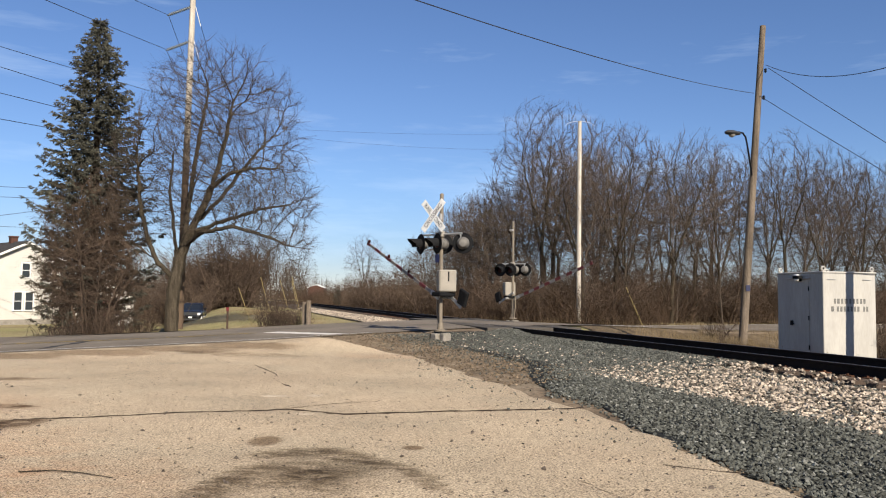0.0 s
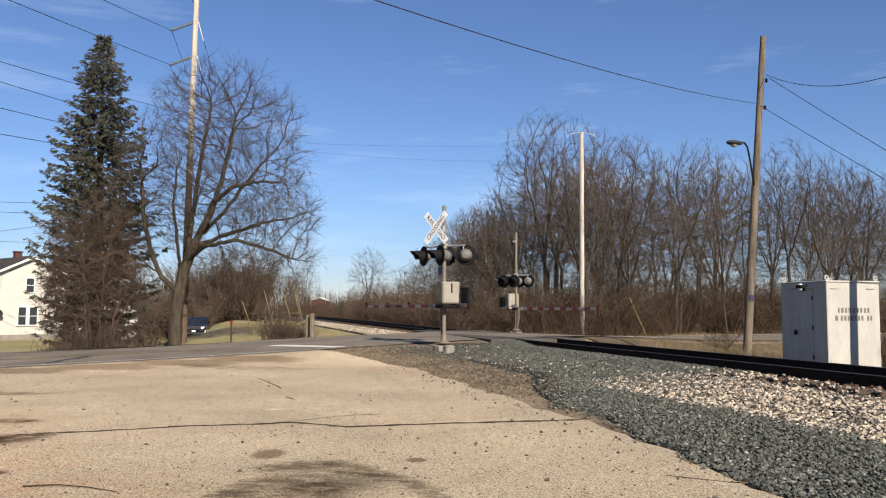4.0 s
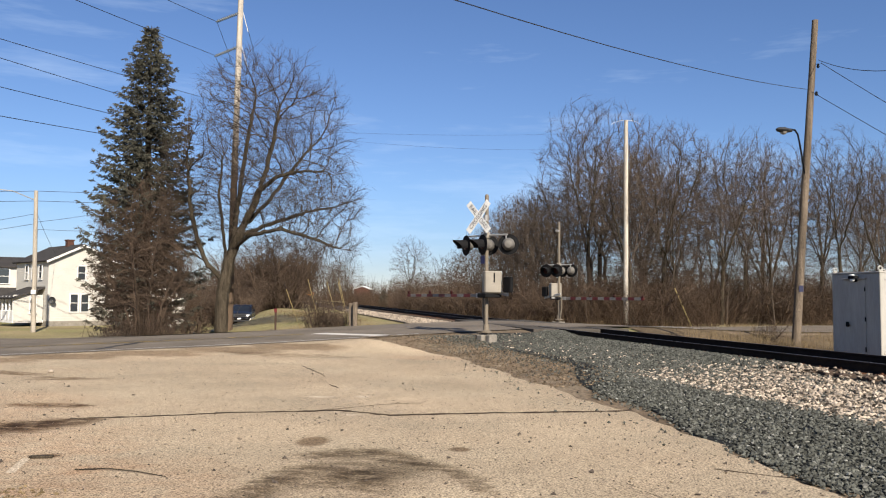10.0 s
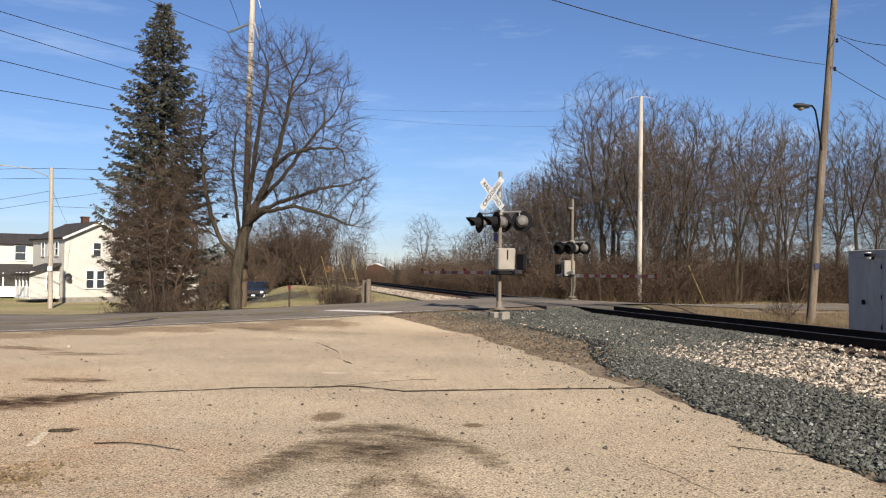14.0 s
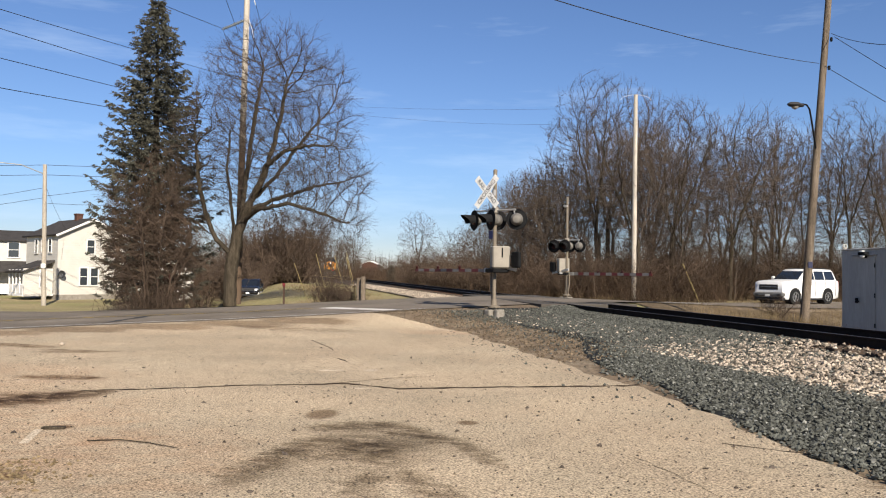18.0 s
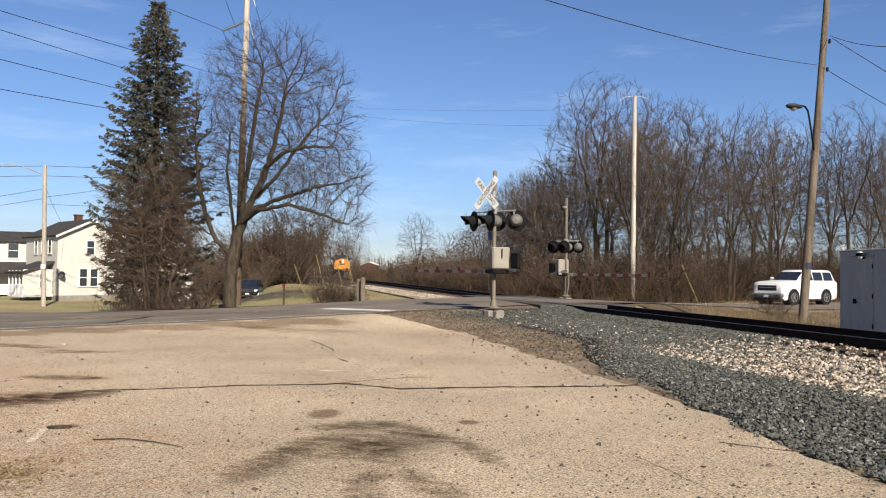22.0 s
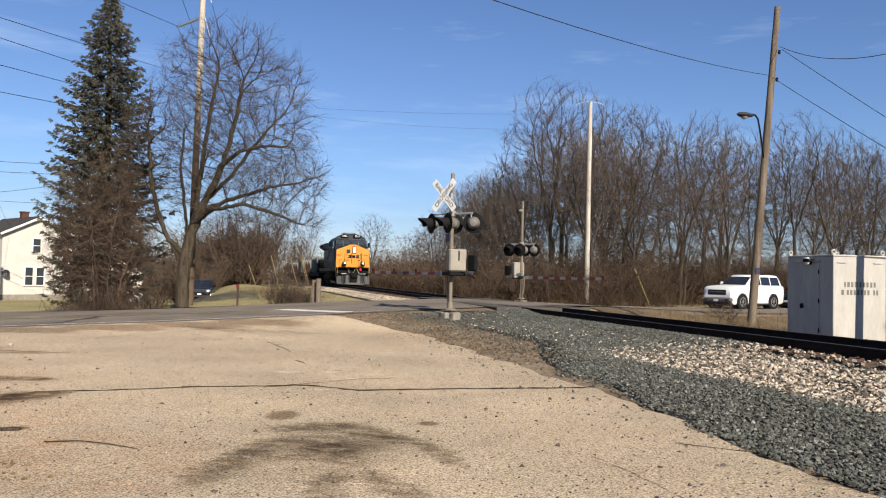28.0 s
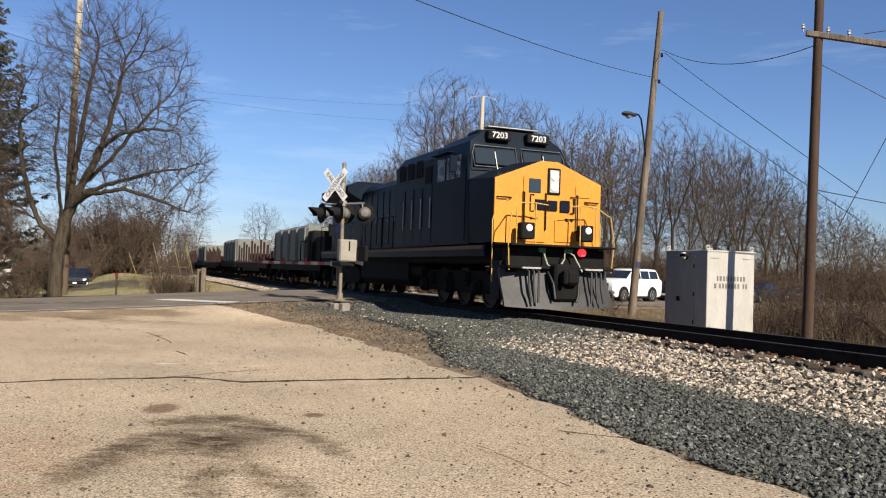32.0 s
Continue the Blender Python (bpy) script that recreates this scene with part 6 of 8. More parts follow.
def crossing_signal(x, y, z, face, tall, lights_z, case_z, arm_len, label, near):
    """Mast, crossbuck, lights and gate. face: turn that carries +y to the side from which it is read; the gate arm lies along +x."""
    sig = thing("crossing_signal", pose(x, y, z, 0, 0, face), label, "crossing signal", "crossing signals")
    part("foundation", Build().box((0.08, 0.06, -0.04), (0.30, 0.34, 0.42), 0.03).box((-0.20, -0.06, -0.04), (0.22, 0.30, 0.44), 0.03), M_CONCRETE, sig, "pale concrete foundation")
    part("base_box", Build().lathe([(0.2, 0.24), (0.2, 0.28), (0.11, 0.31), (0.09, 0.5)], 12, (0, 0, 0)), M_ALU, sig, "cast mast base", smooth=True)
    mast = part("mast", Build().tube([(0, 0, 0.2), (0, 0, tall)], 0.062, 14), M_ALU, sig, "grey painted tubular mast", smooth=True)
    part("cap", Build().lathe([(0.068, tall - 0.03), (0.068, tall), (0.03, tall + 0.04)], 14, (0, 0, 0)), M_ALU, mast, smooth=True)
    head = Matrix.Rotation(radians(18 if near else 22), 4, "Z")
    if near:
        bz = tall - 0.72
        buck = head @ Matrix.Translation((0.17, 0.2, bz + 0.03))
        for k, (tl, words) in enumerate(((-48, "RAIL  ROAD"), (48, "CROSSING"))):
            mm = buck @ Matrix.Translation((0, 0.012 * (k + 1), 0)) @ Matrix.Rotation(radians(tl), 4, "Y")
            bl = part("crossbuck_blade", Build().box((0, 0, 0), (1.25, 0.006, 0.225), 0.0).moved(mm), M_WHITE, sig, "white blade of the crossbuck")
            lettering("lettering", words, 0.205, M_LETTER, mm @ Matrix.Translation((0, 0.006, 0)) @ Matrix.Rotation(radians(90), 4, "X") @ Matrix.Rotation(radians(180), 4, "Y"), bl, 0.98 if k else 0.92)
        part("bracket", Build().box((0, 0.05, bz), (0.12, 0.1, 0.2), 0.01), M_STEELGREY, sig)
        part("blue_plate", Build().box((0.10, 0.08, case_z + 0.72), (0.16, 0.012, 0.26), 0.0).moved(head), M_BLUE, sig, "small dark blue plate")
    half = 0.82 if near else 0.72
    part("cross_bar", Build().tube([head @ Vector((-half, 0, lights_z + 0.30)), head @ Vector((half, 0, lights_z + 0.30))], 0.028, 8), M_STEELGREY, sig, "grey light bracket", smooth=True)
    part("junction_box", Build().box((0, 0, lights_z + 0.3), (0.2, 0.18, 0.2), 0.03).moved(head), M_CASE, sig, "cream junction box")
    for lx, turn in ((0.74, 0), (0.06, 0), (-0.76, 180), (0.04, 180)) if near else ((-0.66, 180), (-0.06, 180), (0.64, 0), (0.10, 0)):
        y0 = 0.02 if turn == 0 else -0.02
        part("hanger", Build().tube([head @ Vector((lx, 0, lights_z + 0.3)), head @ Vector((lx, y0, lights_z + 0.1))], 0.022, 6), M_STEELGREY, sig)
        flasher(sig, head @ Vector((lx, 7 * y0, lights_z)), turn + ((-8 if near else 20) if turn == 0 else (54 if near else 26)), "black disc of a crossing light")
    bell = part("bell", Build().lathe([(0.02, tall - 0.5), (0.10, tall - 0.47), (0.12, tall - 0.4), (0.02, tall - 0.38)], 14, (0, -0.12, 0)), M_STEELGREY, sig, "grey bell", smooth=True) if not near else None
    cm = Matrix.Translation((-0.25, -0.04, case_z)) @ Matrix.Rotation(radians(-20), 4, "Z")
    case = part("gate_mechanism", Build().box((0, 0, 0), (0.40, 0.56, 0.70), 0.035).moved(cm), M_CASE, sig, "cream gate mechanism case")
    part("case_latch", Build().box((-0.21, -0.02, 0.14), (0.03, 0.045, 0.30), 0.01).moved(cm), M_BLACK, case, "black latch")
    part("case_door", Build().box((-0.203, 0, 0), (0.012, 0.50, 0.62), 0.004).moved(cm), M_CASE, case)
    part("mechanism_base", Build().box((-0.15, 0.0, case_z - 0.42), (0.5, 0.6, 0.14), 0.03), M_BLACK, sig, "black mounting below the case")
    part("conduit", Build().tube([(0.12, -0.06, 0.15), (0.20, -0.06, 0.5), (0.27, -0.05, 0.85), (0.26, -0.05, case_z - 0.4)], 0.03, 8), M_ALU, sig, "bent cable conduit", smooth=True)
    gate = new("gate_arm")
    gate.parent = sig
    gate.matrix_basis = pose(0.28, 0.06, case_z - 0.42)
    tagged(gate, "red and white striped gate arm")
    x0, i = 0.15, 0
    while x0 < arm_len - 0.05:
        x1 = min(arm_len, x0 + 0.405)
        part("stripe", Build().box(((x0 + x1) / 2, 0, 0.0), (x1 - x0, 0.04, (0.105 if near else 0.145) - 0.01 * x0 / arm_len), 0.004), M_GATERED if i % 2 else M_STRIPEWHITE, gate)
        x0, i = x1, i + 1
    for lx in (arm_len - 0.1, arm_len * 0.66, arm_len * 0.36):
        part("gate_lamp", Build().lathe([(0.035, 0.0), (0.05, 0.03), (0.05, 0.09), (0.02, 0.12)], 10, (lx, 0, 0.05)), M_REDLENS, gate, "small red gate lamp", smooth=True)
    part("counter_arm", Build().box((-0.5, -0.30, 0.12), (1.3, 0.04, 0.12), 0.01, Matrix.Rotation(radians(-8), 4, "Y")), M_STEELGREY, gate, "steel counterweight arm")
    part("counterweight", Build().box((-1.12, -0.30, 0.34), (0.42, 0.12, 0.5), 0.03), M_BLACK, gate, "black counterweight")
    part("pivot_bar", Build().tube([(-0.28, -0.55, 0.02), (-0.28, 0.02, 0.02)], 0.05, 8).box((-0.05, 0, 0.0), (0.5, 0.06, 0.16), 0.01), M_STEELGREY, gate, "steel gate pivot")
    return sig, gate


FACE = math.degrees(math.atan2(-UY, -UX)) - 90
NEAR_SIG, NEAR_GATE = crossing_signal(0.44, 26.0, 0.30, FACE, 4.60, 3.02, 1.83, 4.85, "grey crossing signal mast with crossbuck, lights and lowered gate", True)
FAR_SIG, FAR_GATE = crossing_signal(4.37, 41.6, 0.32, FACE + 180, 5.2, 2.74, 1.76, 5.6, "slim crossing signal beyond the track with lights and gate", False)

# ---------------------------------------------------------------- equipment house
HOUSE_TURN = RAIL_DIR
hut = thing("signal_cabinet", Matrix.Translation((10.57, 21.6, 0.0)) @ Matrix.Rotation(radians(HOUSE_TURN), 4, "Z"), "white steel railway equipment house with lifting eyes", "cabinet")
HW, HD, HH, HB = 1.70, 1.85, 2.37, -0.02
part("body", Build().box((HW / 2, HD / 2, HB + (HH - HB) / 2), (HW, HD, HH - HB), 0.015), M_HOUSEWHITE, hut)
part("roof", Build().box((HW / 2, HD / 2, HH + 0.02), (HW + 0.04, HD + 0.04, 0.05), 0.012), M_HOUSEWHITE, hut, "low steel roof")
for ex, ey in ((0.06, 0.06), (HW - 0.06, 0.06), (0.06, HD - 0.06), (HW - 0.06, HD - 0.06)):
    ring = [(ex + 0.055 * math.cos(a), ey, HH + 0.12 + 0.055 * math.sin(a)) for a in np.linspace(0, 2 * math.pi, 13)]
    eye_ = part("lifting_eye", Build().tube(ring, 0.022, 6, False).box((ex, ey, HH + 0.05), (0.08, 0.03, 0.07), 0.006), M_HOUSEWHITE, hut, "white steel lifting eye", smooth=True)
lampb = part("door_lamp", Build().box((-0.10, HD * 0.47, 2.27), (0.16, 0.26, 0.09), 0.02).box((-0.03, HD * 0.47, 2.2), (0.05, 0.12, 0.1), 0.01), M_BLACK, hut, "small black floodlight over the door")
part("lens", Build().box((-0.13, HD * 0.47, 2.20), (0.07, 0.16, 0.1), 0.03), M_WHITE, lampb, "white floodlight lens")
part("drip_edge", Build().box((-0.03, HD * 0.5, 2.23), (0.06, 0.9, 0.025), 0.004), M_HOUSEWHITE, hut)
door = part("door", Build().box((-0.008, HD * 0.50, 1.17), (0.02, 0.78, 2.06), 0.006), M_HOUSEWHITE, hut, "flush steel door")
for z in (0.35, 1.15, 1.95):
    part("hinge", Build().tube([(-0.025, HD * 0.50 - 0.39, z - 0.06), (-0.025, HD * 0.50 - 0.39, z + 0.06)], 0.016, 6), M_BLACK, door, "black hinge")
part("latch", Build().box((-0.04, HD * 0.50 + 0.28, 1.0), (0.05, 0.09, 0.13), 0.01).tube([(-0.07, HD * 0.5 + 0.28, 1.0), (-0.07, HD * 0.5 + 0.16, 0.98)], 0.016, 6), M_BLACK, door, "black latch handle")
part("drip_rail", Build().box((-0.03, HD * 0.5, 2.235), (0.06, 0.86, 0.025), 0.004), M_HOUSEWHITE, hut, "drip rail over the door")
part("lamp", Build().box((-0.06, HD * 0.52, 2.30), (0.10, 0.14, 0.10), 0.02), M_WHITE, hut, "small white door lamp")
for k, (z, spans) in enumerate(((1.62, ((0.34, 0.40), (0.43, 0.53), (0.56, 0.64), (0.67, 0.78), (0.82, 0.9), (0.94, 1.02), (1.05, 1.13), (1.17, 1.25), (1.28, 1.36))), (1.41, ((0.24, 0.34), (0.42, 0.5), (0.53, 0.61), (0.64, 0.72), (0.75, 0.83), (0.86, 0.94), (0.97, 1.05), (1.08, 1.16), (1.27, 1.34), (1.37, 1.44))))):
    for a, b in spans:
        part("lettering_bar", Build().box(((a + b) / 2, -0.004, z), ((b - a) * 0.78, 0.006, 0.135), 0), M_FADED, hut)
part("vent_bar", Build().box((0.25, -0.01, 2.2), (0.26, 0.02, 0.025), 0.004).box((HW - 0.3, -0.01, 2.2), (0.26, 0.02, 0.025), 0.004), M_STEELGREY, hut)

# ---------------------------------------------------------------- houses
def sash(parent, c, w, h, n, t):
    """A window in a wall: c centre, n outward normal, t along the wall."""
    m = Matrix((t, n, (0, 0, 1))).transposed().to_4x4()
    m.translation = c
    win = part("window", Build().box((0, 0.02, h / 2 + 0.05), (w + 0.2, 0.06, 0.1), 0.008).box((0, 0.02, -h / 2 - 0.05), (w + 0.24, 0.09, 0.08), 0.008).box((-w / 2 - 0.05, 0.02, 0), (0.1, 0.06, h), 0.008).box((w / 2 + 0.05, 0.02, 0), (0.1, 0.06, h), 0.008).box((0, 0.03, 0), (w, 0.05, 0.05), 0.006).moved(m), M_TRIM, parent, "white window frame")
    for k in (-1, 1):
        part("pane", Build().box((0, 0.01, k * h / 4), (w - 0.02, 0.02, h / 2 - 0.04), 0).moved(m), M_PANE, win, "dark glass pane")
    return win


def gabled_house(x, y, turn, w, depth, eave, ridge, z, label, wins, porch, chimney, side_wins):
    h = thing("house", pose(x, y, z, 0, 0, turn), label, "house")
    part("foundation", Build().box((0, depth / 2, 0.15), (w + 0.02, depth + 0.02, 0.7), 0.02), M_CONCRETE, h, "low block foundation")
    body = Build().prism([(-w / 2, 0.4), (w / 2, 0.4), (w / 2, eave), (0, ridge), (-w / 2, eave)], "y", 0.0, depth)
    part("wall", body, M_SIDING, h, "white clapboard wall")
    sl = math.atan2(ridge - eave, w / 2)
    for sx in (-1, 1):
        ln = (w / 2) / math.cos(sl) + 0.4
        part("roof", Build().box((sx * (w / 4 + 0.10), depth / 2, (eave + ridge) / 2 + 0.04), (ln, depth + 0.7, 0.14), 0.01, Matrix.Rotation(sx * sl, 4, "Y")), M_ROOF, h, "dark shingle roof")
        part("barge_board", Build().box((sx * (w / 4 + 0.10), -0.36, (eave + ridge) / 2 - 0.02), (ln, 0.05, 0.17), 0.008, Matrix.Rotation(sx * sl, 4, "Y")), M_TRIM, h, "white barge board")
    for c, ww, hh in wins:
        sash(h, Vector((c[0], -0.04, c[1])), ww, hh, Vector((0, -1, 0)), Vector((1, 0, 0)))
    for c, ww, hh in side_wins:
        sash(h, Vector((-w / 2 - 0.04, c[0], c[1])), ww, hh, Vector((-1, 0, 0)), Vector((0, -1, 0)))
    if chimney:
        ch = part("chimney", Build().box((chimney[0], chimney[1], ridge - 0.05), (0.55, 0.55, 1.3), 0.02), M_BRICK, h, "red brick chimney")
        part("chimney_cap", Build().box((chimney[0], chimney[1], ridge + 0.62), (0.66, 0.66, 0.12), 0.02), M_BRICK, ch)
    if porch:
        px0, py0, py1, pz = porch
        part("porch_floor", Build().box((px0 / 2 - w / 2, (py0 + py1) / 2, 0.45), (abs(px0), py1 - py0, 0.2), 0.01), M_TRIM, h, "porch floor")
        part("porch_roof", Build().box((px0 / 2 - w / 2, (py0 + py1) / 2, pz + 0.35), (abs(px0) + 0.6, py1 - py0 + 0.5, 0.14), 0.01, Matrix.Rotation(radians(-20), 4, "Y")), M_ROOF, h, "dark lean-to porch roof")
        sash(h, Vector((px0 / 2 - w / 2 + 0.35, py0 - 0.03, 1.75)), 0.4, 1.2, Vector((0, -1, 0)), Vector((1, 0, 0)))
        part("porch_wall", Build().box((px0 / 2 - w / 2, py0 + 0.06, 1.5), (abs(px0) - 0.1, 0.12, 2.3), 0.01), M_SIDING, h, "white porch end wall")
        n = 5
        for k in range(n):
            yy = py0 + 0.1 + (py1 - py0 - 0.2) * k / (n - 1)
            part("porch_post", Build().box((px0 - w / 2 + 0.08, yy, (0.5 + pz) / 2), (0.12, 0.12, pz - 0.4), 0.01), M_TRIM, h, "white porch post")
        part("porch_rail", Build().box((px0 - w / 2 + 0.08, (py0 + py1) / 2, 0.95), (0.06, py1 - py0, 0.75), 0.01), M_TRIM, h, "white boarded porch rail")
    return h


gabled_house(-33.28, 68.46, 48, 5.6, 7.4, 5.5, 6.85, -1.05, "two-storey white clapboard house with a dark gabled roof",
             (((-0.65, 2.0), 0.6, 1.45), ((0.24, 2.0), 0.6, 1.45), ((-0.1, 4.55), 0.6, 1.15)), (-2.4, 0.8, 4.4, 2.5), (0.0, 3.0), (((1.6, 4.6), 0.6, 1.15), ((3.2, 4.6), 0.6, 1.15), ((4.8, 4.6), 0.6, 1.15)))
gabled_house(-45.0, 83.0, 118, 8.0, 16.0, 5.5, 6.5, -1.2, "white two-storey house with a porch behind the first", (((1.5, 4.6), 0.9, 1.4), ((-1.5, 4.6), 0.9, 1.4)), (-2.6, 1.0, 14.0, 2.6), None,
                      (((3.0, 4.6), 0.9, 1.4), ((7.0, 4.6), 0.9, 1.4), ((11.0, 4.6), 0.9, 1.4)))
dish = thing("satellite_dish", pose(-34.75, 66.42, 0.85), "dark round dish fixed beside the house corner", "dish")
part("dish", Build().lathe([(0.02, 0.08), (0.16, 0.05), (0.31, -0.04), (0.31, -0.055), (0.16, 0.03), (0.02, 0.06)], 18, (0, 0, 0.3), "y"), M_DARKLAMP, dish, smooth=True)
part("stem", Build().tube([(0, 0, 0.3), (0.02, 0.12, 0.15), (0.0, 0.22, 0.1)], 0.03, 6), M_STEELGREY, dish)
shed = thing("outbuilding", pose(-25.85, 66.0, -0.95, 0, 0, 25), "white outbuilding with a red door behind the shrubs", "shed")
part("wall", Build().prism([(-2.2, 0), (2.2, 0), (2.2, 2.3), (0, 4.0), (-2.2, 2.3)], "y", 0, 5), M_SIDING, shed)
part("roof", Build().box((-1.15, 2.5, 3.17), (2.9, 5.4, 0.1), 0.01, Matrix.Rotation(radians(-37.7), 4, "Y")).box((1.15, 2.5, 3.17), (2.9, 5.4, 0.1), 0.01, Matrix.Rotation(radians(37.7), 4, "Y")), M_ROOF, shed)
part("door", Build().box((-0.25, -0.03, 1.25), (1.3, 0.06, 2.1), 0.01), M_RED, shed, "red door")

far = thing("far_building", pose(-31.6, 232.0, float(height(-31.6, 232.0))), "low brown building with a pale metal roof far beyond the track", "building")
part("wall", Build().prism([(-2.2, 0), (2.2, 0), (2.2, 4.0), (0, 4.75), (-2.2, 4.0)], "y", 0, 7), M_BRICK, far, "brown wall")
part("roof", Build().box((-1.15, 3.5, 4.42), (2.6, 7.4, 0.1), 0.01, Matrix.Rotation(radians(-20), 4, "Y")).box((1.15, 3.5, 4.42), (2.6, 7.4, 0.1), 0.01, Matrix.Rotation(radians(20), 4, "Y")), M_TRIM, far, "pale metal roof")
# ---------------------------------------------------------------- the train
M_NAVY = material("dark_navy_locomotive_paint", (0.0040, 0.0080, 0.0150), 0.42, scale=1.2, amount=0.3, fine=10, fine_amount=0.2, bump=0.03, spec=0.06)
M_GOLD = material("golden_yellow_paint", (0.5022, 0.1903, 0.0113), 0.5, scale=1.5, amount=0.10, fine=12, fine_amount=0.06, bump=0.03)
M_STRIPE = material("dull_gold_stripe", (0.1053, 0.0502, 0.0162), 0.6, scale=2, amount=0.2, bump=0)
M_LOGO = material("dark_blue_emblem", (0.0049, 0.0065, 0.0146), 0.8, bump=0)
M_PLOW = material("dusty_grey_plow", (0.034, 0.032, 0.031), 0.6, metal=0.2, scale=1.5, amount=0.25, fine=10, fine_amount=0.2, bump=0.1)
M_TRUCK = material("grimy_black_running_gear", (0.0081, 0.0073, 0.0069), 0.8, scale=2, amount=0.3, bump=0.1)
M_STEELWHEEL = material("worn_wheel_steel", (0.0284, 0.0243, 0.0211), 0.6, metal=0.3, scale=3, amount=0.2)
M_HOSE = material("black_rubber_hose", (0.0097, 0.0097, 0.0097), 0.6, bump=0)
M_GREENVALVE = material("green_valve", (0.0324, 0.1782, 0.0648), 0.5, bump=0)
M_CABLE = material("pale_cable", (0.243, 0.2511, 0.2025), 0.6, bump=0)
M_HEADLIGHT = glow("headlight_lit", (1.0, 0.94, 0.82), 0.28)
M_MARKER = glow("red_marker", (0.9, 0.05, 0.06), 0.5)
M_LAMPPANEL = material("dusty_white_lamp_panel", (0.3402, 0.3321, 0.3078), 0.5, scale=5, amount=0.15, bump=0)
M_FRAMEGREY = material("dull_grey_window_trim", (0.081, 0.0851, 0.0891), 0.5, scale=4, amount=0.2, bump=0)
M_RAILYELLOW = material("yellow_handrail", (0.405, 0.243, 0.0486), 0.5, scale=4, amount=0.12, bump=0)
M_CABGLASS = glassy("cab_glass", (0.02, 0.026, 0.03), 0.05)
M_PANELGREY = material("pale_grey_panels", (0.115, 0.117, 0.103), 0.65, scale=0.6, amount=0.14, fine=6, fine_amount=0.1, bump=0.05)
M_REDBROWN = material("red_brown_steel", (0.030, 0.016, 0.014), 0.8, scale=1.2, amount=0.3, fine=8, fine_amount=0.25, bump=0.1)


def wheelset(parent, x, r, name="wheelset"):
    ws = part(name, Build().tube([(0, -0.95, 0), (0, 0.95, 0)], 0.09, 10), M_TRUCK, parent, "steel wheelset", smooth=True)
    ws.matrix_basis = pose(x, 0, r)
    for sy in (-1, 1):
        prof = [(0.08, 0.64), (0.16, 0.60), (r - 0.10, 0.66), (r - 0.08, 0.70), (r + 0.03, 0.69), (r + 0.025, 0.725), (r, 0.735), (r - 0.008, 0.82), (r - 0.07, 0.82), (r - 0.1, 0.78), (0.17, 0.76), (0.15, 0.84), (0.02, 0.86)]
        part("wheel", Build().lathe([(a, sy * h) for a, h in prof], 28, (0, 0, 0), "y"), M_STEELWHEEL, ws, smooth=True)
    return ws


def bogie(parent, x, axles, r):
    """Side frames, springs and boxes round the wheels."""
    half = (axles[-1] - axles[0]) / 2 + 0.75
    out = []
    for sy in (-1, 1):
        b = Build()
        y0 = sy * 1.06
        b.prism([(x - half, 0.50), (x - half + 0.25, 0.38), (x + half - 0.25, 0.38), (x + half, 0.50), (x + half, 0.78), (x + half - 0.3, 0.96), (x - half + 0.3, 0.96), (x - half, 0.78)], "y", y0 - 0.07, y0 + 0.07)
        fr = part("truck_frame", b, M_TRUCK, parent, "black cast truck frame")
        for a in axles:
            part("journal_box", Build().box((x + a, y0 + sy * 0.11, r), (0.40, 0.16, 0.40), 0.05).lathe([(0.16, sy * 0.0), (0.15, sy * 0.07), (0.03, sy * 0.09)], 14, (x + a, y0 + sy * 0.18, r), "y"), M_TRUCK, fr, smooth=False)
        for a in np.linspace(axles[0] + 0.6, axles[-1] - 0.6, max(2, len(axles))):
            part("spring", Build().lathe([(0.09 + 0.03 * (k % 2), 0.55 + k * 0.045) for k in range(9)], 10, (x + a, y0 + sy * 0.1, 0)), M_TRUCK, fr)
    part("truck_bolster", Build().box((x, 0, 0.75), (half * 1.7, 1.9, 0.3), 0.04), M_TRUCK, parent)
    return [wheelset(parent, x + a, r) for a in axles]


